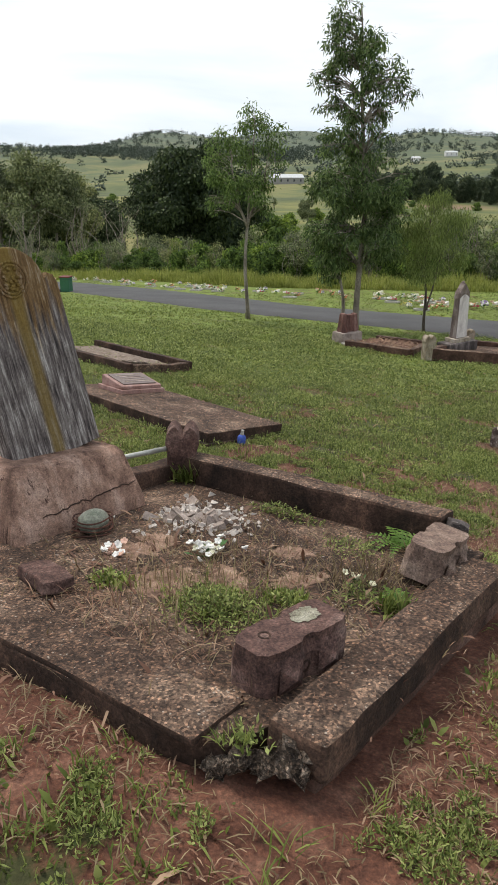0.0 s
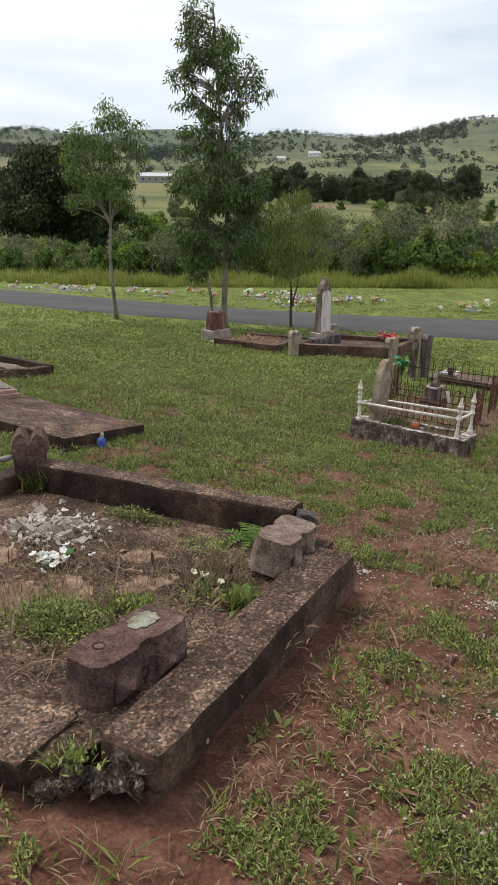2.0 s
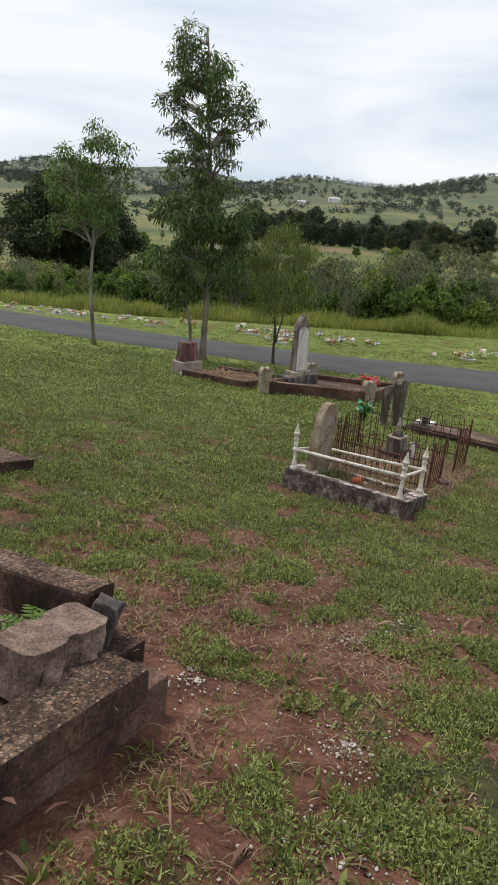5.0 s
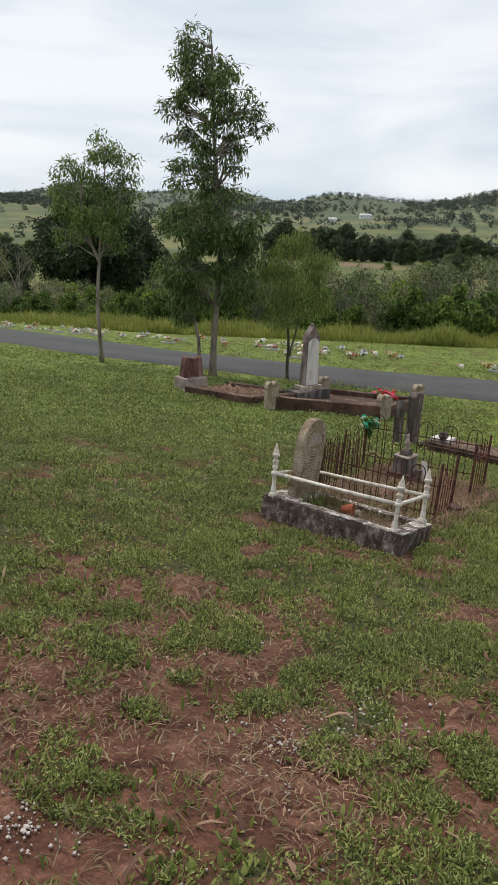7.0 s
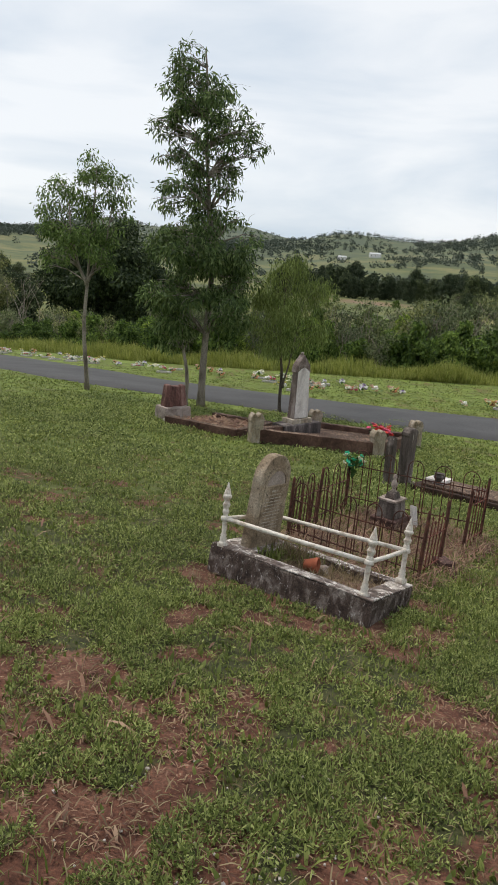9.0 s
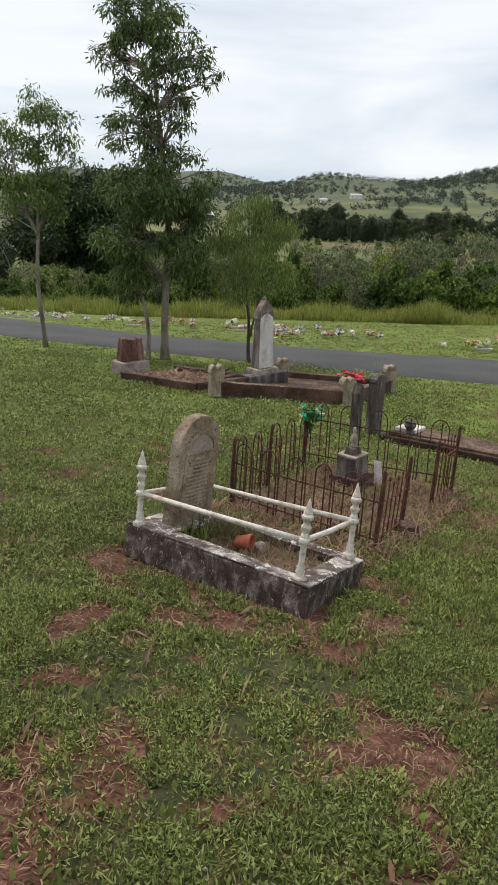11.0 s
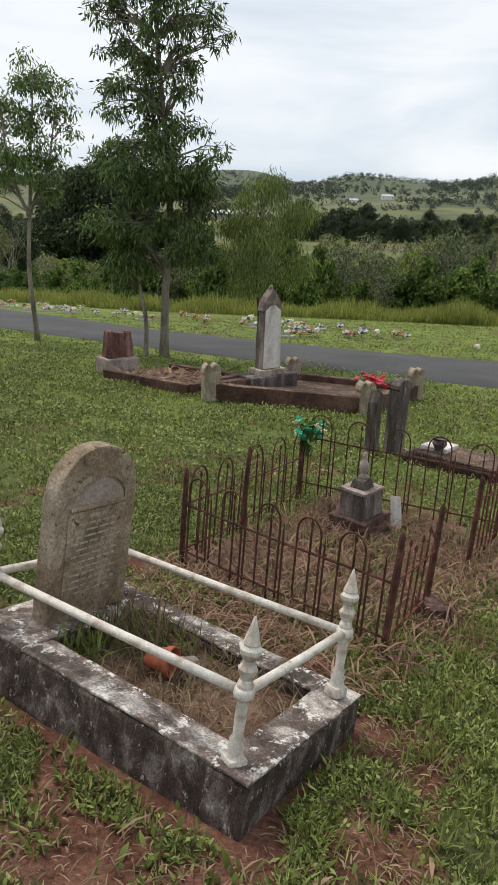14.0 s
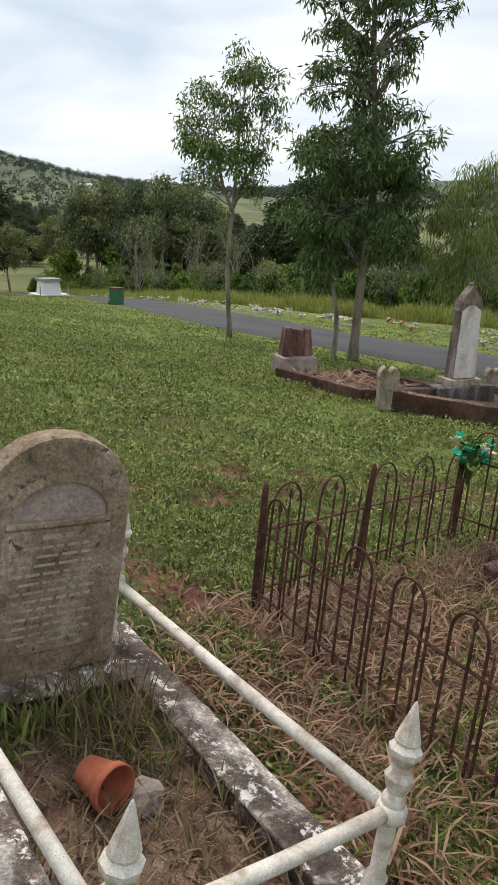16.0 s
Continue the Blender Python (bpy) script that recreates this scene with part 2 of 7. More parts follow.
M["grass_dry"] = leafy("dry_grass", (0.10, 0.068, 0.038), (0.20, 0.145, 0.08), (0.32, 0.25, 0.15), 0.3)
M["grass_tall"] = leafy("tall_grass", (0.15, 0.18, 0.036), (0.27, 0.305, 0.07), (0.40, 0.41, 0.13), 0.4)
M["fern"] = leafy("fern_green", (0.08, 0.16, 0.03), (0.14, 0.25, 0.05), (0.22, 0.34, 0.08), 0.4)
M["clay"] = stone("orange_clay", (0.10, 0.058, 0.042), (0.25, 0.155, 0.11), (0.38, 0.27, 0.20), 9.0, (0.09, 0.06, 0.045), 0.62, 0.6)
M["lichen"] = stone("pale_lichen", (0.09, 0.085, 0.06), (0.24, 0.23, 0.17), (0.40, 0.38, 0.31), 14.0, (0.08, 0.055, 0.045), 0.58, 0.7, 1.0, 0.95, 0.5, False)
M["quartz"] = plain("white_gravel", (0.50, 0.445, 0.40), 0.8, 0, 30, 0.4)
M["litter"] = leafy("leaf_litter", (0.075, 0.032, 0.021), (0.185, 0.094, 0.060), (0.34, 0.225, 0.15), 0.1)
for nm, c in (("petal_white", (0.80, 0.78, 0.74)), ("petal_pink", (0.62, 0.10, 0.18)), ("petal_red", (0.55, 0.05, 0.04)), ("petal_orange", (0.62, 0.27, 0.15)),
              ("petal_peach", (0.70, 0.46, 0.36)), ("petal_yellow", (0.75, 0.62, 0.2)), ("petal_teal", (0.03, 0.36, 0.20)), ("petal_lilac", (0.45, 0.33, 0.6)), ("petal_cream", (0.70, 0.68, 0.50)),
              ("stem_green", (0.06, 0.14, 0.04)), ("slab_white", (0.46, 0.43, 0.385)), ("slab_dark", (0.06, 0.06, 0.065)), ("bin_green", (0.045, 0.14, 0.075)),
              ("bin_red", (0.16, 0.045, 0.04)), ("roof_pale", (0.55, 0.56, 0.57)), ("wall_pale", (0.30, 0.29, 0.27)), ("bottle_blue", (0.06, 0.11, 0.42)),
              ("timber_grey", (0.30, 0.28, 0.25)), ("tank_white", (0.72, 0.70, 0.68))):
    M[nm] = plain(nm, c, 0.75, 0, 25, 0.25)


# ---- the lie of the land ----
def sstep(a, b, v):
    s = np.clip((v - a) / (b - a), 0, 1)
    return s * s * (3 - 2 * s)


def vnoise(x, y):
    """Four octaves of value noise, about -0.5 to 0.5."""
    total, amp = 0.0, 0.5
    for o in range(4):
        xi, yi = np.floor(x), np.floor(y)
        fx, fy = x - xi, y - yi
        fx, fy = fx * fx * (3 - 2 * fx), fy * fy * (3 - 2 * fy)

        def corner(i, j):
            h = np.sin((xi + i) * 127.1 + (yi + j) * 311.7 + o * 74.7) * 43758.5453
            return h - np.floor(h)
        top = corner(0, 0) * (1 - fx) + corner(1, 0) * fx
        low = corner(0, 1) * (1 - fx) + corner(1, 1) * fx
        total = total + amp * (top * (1 - fy) + low * fy - 0.5)
        x, y, amp = x * 2.03 + 5.2, y * 2.03 + 1.7, amp * 0.5
    return total


def fbm(x, y, f, seed=0.0):
    """Fractal noise about zero, for arrays."""
    return vnoise(np.asarray(x, float) * f * 0.42 + seed * 17.3, np.asarray(y, float) * f * 0.42 - seed * 9.1) * 2.4


HILLS = ((-38, 2300, 100, 11, 700), (-6.5, 2500, 58, 4.5, 500), (3, 3000, 95, 7, 500), (13.0, 2000, 40, 4.2, 420), (27, 2100, 72, 8, 500), (48, 2200, 90, 12, 600), (-60, 2200, 90, 14, 700), (20, 1250, 16, 9, 260), (-14, 1400, 10, 9, 300))


def land(x, y):
    """Height of the ground, for numbers or arrays."""
    x, y = np.asarray(x, float), np.asarray(y, float)
    cx, cy = np.clip(x, -14, 26), np.clip(y, -12, 70)
    near = -0.1713 + 0.02844 * cx - 0.1286 * cy + 0.00068 * cy * cy - 0.04677 * cx * np.maximum(cy, 0) * np.exp(-np.maximum(cy, 0) / 8.0)
    near = near + 0.14 * np.exp(-((x + 0.72) ** 2 + (y - 1.72) ** 2) / 0.56)
    dx, dy = x - 3.0, y - 3.0
    r = np.hypot(dx, dy)
    far = np.interp(r, (0, 45, 70, 110, 200, 420, 640, 900, 1300, 2000, 2600, 4500), (-4, -5.0, -7.5, -11.5, -14.0, -13.0, -10.5, 0, 22, 66, 78, 60))
    a = np.degrees(np.arctan2(dx, dy))
    for ha, hr, hh, wa, wr in HILLS:
        far = far + hh * np.exp(-(((a - ha + 180) % 360 - 180) / wa) ** 2 - ((r - hr) / wr) ** 2)
    far = far + fbm(x, y, 0.009) * np.clip((r - 500) / 900, 0, 1) * 9 + fbm(x, y, 0.045, 2) * np.clip((r - 90) / 300, 0, 1) * 1.1
    w = sstep(38, 64, r) * sstep(-30, 20, y)
    w = np.maximum(w, sstep(60, 120, r))
    return near * (1 - w) + far * w


def gz(x, y):
    return float(land(x, y))


SOIL = ((0.25, 1.35, 0.55), (0.9, 1.2, 0.7), (1.75, 3.1, 0.55), (1.6, 2.1, 0.6), (2.0, 4.6, 0.5), (2.6, 3.9, 0.75), (1.5, 4.2, 0.35), (2.5, 5.3, 0.35), (1.5, 6.2, 0.5), (0.3, 6.4, 0.45), (3.0, 10.9, 0.45), (2.1, 4.2, 0.5),
        (2.75, 7.5, 0.22), (3.0, 7.28, 0.22), (3.25, 7.08, 0.22), (3.5, 6.88, 0.22), (3.75, 6.68, 0.25), (4.2, 6.95, 0.2), (4.45, 7.4, 0.25), (4.45, 7.8, 0.3), (3.9, 8.4, 0.35), (4.3, 8.9, 0.5), (4.9, 10.2, 0.6), (5.5, 10.2, 0.5), (1.3, 2.6, 0.28), (0.75, 1.9, 0.28), (-0.6, 2.0, 0.25), (-1.0, 2.3, 0.25), (1.65, 3.4, 0.3), (4.6, 9.3, 0.75), (5.2, 9.6, 0.8), (4.2, 9.3, 0.5), (5.1, 8.6, 0.4), (6.1, 9.6, 0.4), (4.1, 5.0, 0.35), (1.0, 2.2, 0.4), (0.1, 0.9, 0.5), (-0.6, 1.6, 0.5), (3.2, 4.3, 0.4), (3.3, 17.3, 0.9), (2.35, 4.6, 0.35), (2.6, 6.6, 0.3), (4.05, 6.5, 0.25), (4.6, 11.9, 0.35))


def soil_at(x, y):
    """How bare the ground is, 0 to 1."""
    x, y = np.asarray(x, float), np.asarray(y, float)
    s = np.zeros(np.broadcast(x, y).shape)
    for sx, sy, sr in SOIL:
        s = np.maximum(s, np.exp(-(((x - sx) ** 2 + (y - sy) ** 2) / (sr * sr))))
    n = fbm(x, y, 5.0, 1) * 0.30 + fbm(x, y, 14.0, 3) * 0.44
    near = np.exp(-((np.hypot(x - 2.2, y - 4.0) / 4.6) ** 2))
    pu, pv = (x - 4.6) * 0.6 + (y - 8.14) * 0.8, -(x - 4.6) * 0.8 + (y - 8.14) * 0.6
    fenced = sstep(-0.15, 0.1, pu) * (1 - sstep(2.4, 2.7, pu)) * sstep(-0.2, 0.05, pv) * (1 - sstep(1.3, 1.6, pv))
    qu, qv = (x - 3.82) * 0.63 + (y - 6.88) * 0.78, -(x - 3.82) * 0.78 + (y - 6.88) * 0.63
    gap = np.hypot(np.maximum(np.maximum(-qu, qu - 0.8), 0), np.maximum(np.maximum(-qv, qv - 1.33), 0))
    ru, rv = x * 0.6 + (y - 1.86) * 0.8, -x * 0.8 + (y - 1.86) * 0.6
    edge_ = np.hypot(np.maximum(np.maximum(-0.28 - ru, ru - 2.25), 0), np.maximum(np.maximum(-0.30 - rv, rv - 2.6), 0))
    far = sstep(9.5, 13.5, y) * (1 - sstep(-1.0, 3.5, x) * 0.5)
    return np.clip(0.14 + s * 0.30 + n * (1.2 - 0.8 * far) - far * 0.10 + near * 0.16 + fenced * 0.36 + 0.36 * np.exp(-(gap / 0.09) ** 2) + 0.42 * np.exp(-(edge_ / 0.16) ** 2), 0, 1)


# ---- mesh helpers ----
def arrays_mesh(name, verts, faces):
    me = bpy.data.meshes.new(name)
    verts = np.asarray(verts, np.float32).reshape(-1, 3)
    faces = np.asarray(faces, np.int32)
    k = faces.shape[1]
    me.vertices.add(len(verts))
    me.vertices.foreach_set("co", verts.ravel())
    me.loops.add(faces.size)
    me.loops.foreach_set("vertex_index", faces.ravel())
    me.polygons.add(len(faces))
    me.polygons.foreach_set("loop_start", np.arange(0, faces.size, k, dtype=np.int32))
    me.update(calc_edges=True)
    me.validate()
    return me


def part(name, bm, material, parent=None, label="", smooth=False):
    """Links a bmesh (or a ready mesh) as one object under a thing."""
    if isinstance(bm, bmesh.types.BMesh):
        me = bpy.data.meshes.new(name)
        bmesh.ops.recalc_face_normals(bm, faces=bm.faces)
        bm.to_mesh(me)
        bm.free()
    else:
        me = bm
    me.materials.append(material)
    if smooth:
        me.shade_smooth()
    ob = new(name, me)
    if parent:
        ob.parent = parent
    return tagged(ob, label)


def thing(name, m, label, category, group="", kind=""):
    ob = new(name)
    ob.empty_display_size = 0.2
    ob.matrix_basis = m
    return tagged(ob, label, category, group, kind)


def rough_up(bm, amount, f=9.0, seed=0.0):
    for v in bm.verts:
        p = v.co * f + Vector((seed, seed * 1.7, seed * 0.3))
        v.co += noise.noise_vector(p) * amount


def cut_up(bm, step):
    """Subdivides long edges so that wear can show."""
    for _ in range(4):
        es = [e for e in bm.edges if e.calc_length() > step * 1.6]
        if not es:
            break
        bmesh.ops.subdivide_edges(bm, edges=es, cuts=1, use_grid_fill=True)


def block(sx, sy, sz, at=(0, 0, 0), bevel=0.01, wear=0.004, step=0.12, seed=0.0, top=(1, 1)):
    """A worn block standing on z = at.z; top scales its upper face."""
    bm = bmesh.new()
    bmesh.ops.create_cube(bm, size=1)
    for v in bm.verts:
        up = v.co.z > 0
        v.co = Vector((v.co.x * sx * (top[0] if up else 1), v.co.y * sy * (top[1] if up else 1), (v.co.z + 0.5) * sz))
    if bevel:
        bmesh.ops.bevel(bm, geom=list(bm.edges), offset=bevel, segments=2, affect="EDGES", profile=0.6)
    if wear:
        cut_up(bm, step)
        rough_up(bm, wear, 11, seed + sx * 7)
        rough_up(bm, wear * 1.5, 3.1, seed)
    bmesh.ops.translate(bm, verts=bm.verts, vec=Vector(at))
    return bm


def outline_solid(pts, depth, bevel=0.006, wear=0.002, seed=0.0, step=0.1):
    """A slab with the outline pts (x, z), standing in the xz plane, depth along y and centred on it."""
    bm = bmesh.new()
    vs = [bm.verts.new((x, -depth / 2, z)) for x, z in pts]
    f = bm.faces.new(vs)
    out = bmesh.ops.extrude_face_region(bm, geom=[f])
    moved = [g for g in out["geom"] if isinstance(g, bmesh.types.BMVert)]
    bmesh.ops.translate(bm, verts=moved, vec=(0, depth, 0))
    bmesh.ops.recalc_face_normals(bm, faces=bm.faces)
    if bevel:
        caps = [e for e in bm.edges if abs(e.verts[0].co.y - e.verts[1].co.y) < 1e-6]
        bmesh.ops.bevel(bm, geom=caps, offset=bevel, segments=2, affect="EDGES", profile=0.6)
    if wear:
        rough_up(bm, wear, 9, seed)
    return bm


def lathe(profile, n=14):
    bm = bmesh.new()
    rings = []
    for r, z in profile:
        rings.append([bm.verts.new((r * math.cos(2 * math.pi * k / n), r * math.sin(2 * math.pi * k / n), z)) for k in range(n)])
    for a, b_ in zip(rings, rings[1:]):
        for k in range(n):
            bm.faces.new((a[k], a[(k + 1) % n], b_[(k + 1) % n], b_[k]))
    bm.faces.new(rings[0][::-1])
    bm.faces.new(rings[-1])
    return bm


def tube(points, radii, n=8, bm=None):
    """A tube through points with a radius at each."""
    bm = bm or bmesh.new()
    pts = [Vector(p) for p in points]
    rings, side = [], None
    for k, p in enumerate(pts):
        d = (pts[min(k + 1, len(pts) - 1)] - pts[max(k - 1, 0)]).normalized()
        if side is None:
            side = d.orthogonal().normalized()
        side = (side - d * side.dot(d)).normalized()
        up = d.cross(side)
        r = radii[k] if isinstance(radii, (list, tuple)) else radii
        rings.append([bm.verts.new(p + (side * math.cos(2 * math.pi * j / n) + up * math.sin(2 * math.pi * j / n)) * r) for j in range(n)])
    for a, b_ in zip(rings, rings[1:]):
        for j in range(n):
            bm.faces.new((a[j], a[(j + 1) % n], b_[(j + 1) % n], b_[j]))
    bm.faces.new(rings[0][::-1])
    bm.faces.new(rings[-1])
    return bm


def plot_frame(x, y, u=(0.6, 0.8), lift=0.0, tilt=1.0):
    """A frame on the ground: X along u, Y to its left, Z off the slope."""
    ux = Vector((u[0], u[1], 0)).normalized()
    vx = Vector((-ux.y, ux.x, 0))
    e = 0.6
    su = (gz(x + ux.x * e, y + ux.y * e) - gz(x - ux.x * e, y - ux.y * e)) / (2 * e) * tilt
    sv = (gz(x + vx.x * e, y + vx.y * e) - gz(x - vx.x * e, y - vx.y * e)) / (2 * e) * tilt
    X = Vector((ux.x, ux.y, su)).normalized()
    Y = Vector((vx.x, vx.y, sv))
    Y = (Y - X * Y.dot(X)).normalized()
    Z = X.cross(Y)
    m = Matrix((X, Y, Z)).transposed().to_4x4()
    m.translation = (x, y, gz(x, y) + lift)
    return m


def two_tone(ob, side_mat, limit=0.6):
    """Upright faces take a second material, stained and with side shade in its colour."""
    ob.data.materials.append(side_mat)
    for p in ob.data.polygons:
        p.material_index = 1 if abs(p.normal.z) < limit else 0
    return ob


def rock(size, flat, seed, jag=0.25):
    """An angular broken lump: the hull of scattered points, roughened."""
    g = np.random.default_rng(int(seed * 100) + 5)
    bm = bmesh.new()
    for _ in range(16):
        d = g.normal(size=3)
        d /= np.linalg.norm(d)
        bm.verts.new(Vector(d) * size * g.uniform(0.75, 1.15))
    bmesh.ops.convex_hull(bm, input=bm.verts)
    loose = [v for v in bm.verts if not v.link_faces]
    bmesh.ops.delete(bm, geom=loose, context="VERTS")
    bmesh.ops.subdivide_edges(bm, edges=list(bm.edges), cuts=3, use_grid_fill=True)
    for v in bm.verts:
        p = v.co / size
        v.co += noise.noise_vector(p * 2.3 + Vector((seed, 0, 0))) * size * jag + noise.noise_vector(p * 6.5) * size * jag * 0.5
        v.co.z *= flat
    return bm


rng = np.random.default_rng(7)

# ---- ground ----
def spread_lines(lo, hi, step, reach, factor):
    mid = list(np.arange(lo, hi, step))
    out, d, p = [], step, hi
    while p < reach:
        out.append(p)
        d *= factor
        p += d
    left, d, p = [], step, lo
    while p > -reach:
        d *= factor
        p -= d
        left.append(p)
    return np.array(left[::-1] + mid + out)


def ground_material():
    m, nt, b, co = base_mat("ground", 0.95)
    g = nt.nodes.new("ShaderNodeNewGeometry").outputs["Position"]
    at = nt.nodes.new("ShaderNodeAttribute")
    at.attribute_name = "soil"
    fine = noise_node(nt, g, 9.0, 8, 0.68)
    grain = noise_node(nt, g, 60.0, 4, 0.7)
    edge = nt.nodes.new("ShaderNodeMath")
    edge.operation = "ADD"
    nt.links.new(at.outputs["Fac"], edge.inputs[0])
    nt.links.new(fine, edge.inputs[1])
    soil_f = ramp(nt, edge.outputs[0], [(0.70, (0, 0, 0)), (0.90, (1, 1, 1))])
    soil_c = ramp(nt, noise_node(nt, g, 5.0, 6, 0.6), [(0.3, (0.058, 0.023, 0.014)), (0.5, (0.125, 0.053, 0.034)), (0.7, (0.22, 0.112, 0.076))])
    soil_c = mix_col(nt, 0.6, soil_c, ramp(nt, grain, [(0.3, (0.35, 0.33, 0.32)), (0.52, (1.0, 1.0, 1.0)), (0.66, (1.8, 1.7, 1.6)), (0.78, (3.2, 3.0, 2.8))]), "MULTIPLY")
    lawn = ramp(nt, noise_node(nt, g, 0.55, 6, 0.6), [(0.3, (0.135, 0.165, 0.040)), (0.5, (0.155, 0.205, 0.040)), (0.68, (0.185, 0.245, 0.052))])
    lawn = mix_col(nt, 0.8, lawn, ramp(nt, fine, [(0.3, (0.40, 0.40, 0.36)), (0.55, (1, 1, 1)), (0.75, (1.35, 1.30, 1.15))]), "MULTIPLY")
    lawn = mix_col(nt, 0.8, lawn, ramp(nt, noise_node(nt, g, 2.4, 4, 0.6), [(0.34, (0.55, 0.58, 0.5)), (0.5, (1, 1, 1)), (0.66, (1.25, 1.2, 1.05))]), "MULTIPLY")
    lawn = mix_col(nt, ramp(nt, noise_node(nt, g, 0.9, 6, 0.66), [(0.54, (0, 0, 0)), (0.68, (0.65, 0.65, 0.65))]), lawn, (0.125, 0.090, 0.048))
    worn = nt.nodes.new("ShaderNodeMapRange")
    worn.inputs["From Min"].default_value, worn.inputs["From Max"].default_value = 7, 17
    dist = nt.nodes.new("ShaderNodeVectorMath")
    dist.operation = "LENGTH"
    nt.links.new(g, dist.inputs[0])
    nt.links.new(dist.outputs["Value"], worn.inputs["Value"])
    thatch = ramp(nt, fine, [(0.3, (0.022, 0.022, 0.010)), (0.5, (0.055, 0.058, 0.021)), (0.7, (0.105, 0.092, 0.042))])
    lawn = mix_col(nt, worn.outputs[0], thatch, lawn)
    col = mix_col(nt, soil_f, lawn, soil_c)
    # fields beyond the valley: pasture, dry slopes and scrub
    ln = nt.nodes.new("ShaderNodeVectorMath")
    ln.operation = "LENGTH"
    nt.links.new(g, ln.inputs[0])
    rng_f = nt.nodes.new("ShaderNodeMapRange")
    rng_f.inputs["From Min"].default_value, rng_f.inputs["From Max"].default_value = 55, 95
    nt.links.new(ln.outputs["Value"], rng_f.inputs["Value"])
    field = ramp(nt, noise_node(nt, g, 0.011, 8, 0.62, 0.8), [(0.32, (0.055, 0.070, 0.030)), (0.45, (0.098, 0.116, 0.038)), (0.56, (0.165, 0.165, 0.052)), (0.70, (0.24, 0.20, 0.080))])
    field = mix_col(nt, 0.6, field, ramp(nt, noise_node(nt, g, 0.11, 7, 0.7), [(0.3, (0.6, 0.65, 0.6)), (0.7, (1.3, 1.25, 1.2))]), "MULTIPLY")
    # a bare earth cutting on the field across the valley
    cut = nt.nodes.new("ShaderNodeVectorMath")
    cut.operation = "DISTANCE"
    nt.links.new(g, cut.inputs[0])
    cut.inputs[1].default_value = (103, 388, gz(103, 388))
    cut_f = nt.nodes.new("ShaderNodeMapRange")
    cut_f.inputs["From Min"].default_value, cut_f.inputs["From Max"].default_value = 34, 10
    nt.links.new(cut.outputs["Value"], cut_f.inputs["Value"])
    cut_s = nt.nodes.new("ShaderNodeMath")
    cut_s.operation = "MULTIPLY"
    nt.links.new(cut_f.outputs[0], cut_s.inputs[0])
    nt.links.new(ramp(nt, noise_node(nt, g, 0.09, 5, 0.6), [(0.36, (0.1, 0.1, 0.1)), (0.5, (1, 1, 1))]), cut_s.inputs[1])
    field = mix_col(nt, cut_s.outputs[0], field, (0.20, 0.125, 0.085))
    # distance haze put into the colour: far fields fade to grey-blue
    haze = nt.nodes.new("ShaderNodeMapRange")
    haze.inputs["From Min"].default_value, haze.inputs["From Max"].default_value, haze.inputs["To Max"].default_value = 400, 2200, 0.70
    nt.links.new(ln.outputs["Value"], haze.inputs["Value"])
    field = mix_col(nt, haze.outputs[0], field, (0.088, 0.112, 0.096))
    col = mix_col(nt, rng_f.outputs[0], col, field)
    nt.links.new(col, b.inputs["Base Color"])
    bump(nt, b, mix_col(nt, 0.5, fine, grain), 0.75, 0.035)
    return m


M["ground"] = ground_material()
gx = spread_lines(-3.5, 7.5, 0.06, 4500, 1.06)
gy = spread_lines(0.3, 10.5, 0.06, 4500, 1.06)
X, Y = np.meshgrid(gx, gy)
S = soil_at(X, Y)
micro = (fbm(X, Y, 7.0, 5) * 0.008 + fbm(X, Y, 17.0, 2) * 0.004) * (np.hypot(X - 2, Y - 5) < 14) - S * 0.012 * (np.hypot(X - 2, Y - 5) < 14)
Z = land(X, Y) + micro
nx, ny = len(gx), len(gy)
idx = np.arange(nx * ny).reshape(ny, nx)
quads = np.stack([idx[:-1, :-1], idx[:-1, 1:], idx[1:, 1:], idx[1:, :-1]], -1).reshape(-1, 4)
me = arrays_mesh("ground", np.stack([X, Y, Z], -1), quads)
att = me.attributes.new("soil", "FLOAT", "POINT")
att.data.foreach_set("value", S.astype(np.float32).ravel())
ground = part("ground", me, M["ground"], None, "", True)
tagged(ground, "patchy green lawn and red-brown soil sloping to a valley", "ground", "", "structure")

# ---- road ----
ROAD = np.array(((-90, 105), (-48, 82), (-24, 60), (-10.4, 43.0), (-2.3, 31.0), (1.2, 26.2), (6.8, 22.4), (12.0, 20.9), (22, 18.6), (45, 14.5), (90, 8)), float)


def smooth_line(p, n):
    k = np.linspace(0, len(p) - 1, n)
    i = np.clip(k.astype(int), 0, len(p) - 2)
    t = (k - i)[:, None]
    a, b_, c, d = p[np.maximum(i - 1, 0)], p[i], p[i + 1], p[np.minimum(i + 2, len(p) - 1)]
    return 0.5 * (2 * b_ + (c - a) * t + (2 * a - 5 * b_ + 4 * c - d) * t ** 2 + (3 * b_ - a - 3 * c + d) * t ** 3)


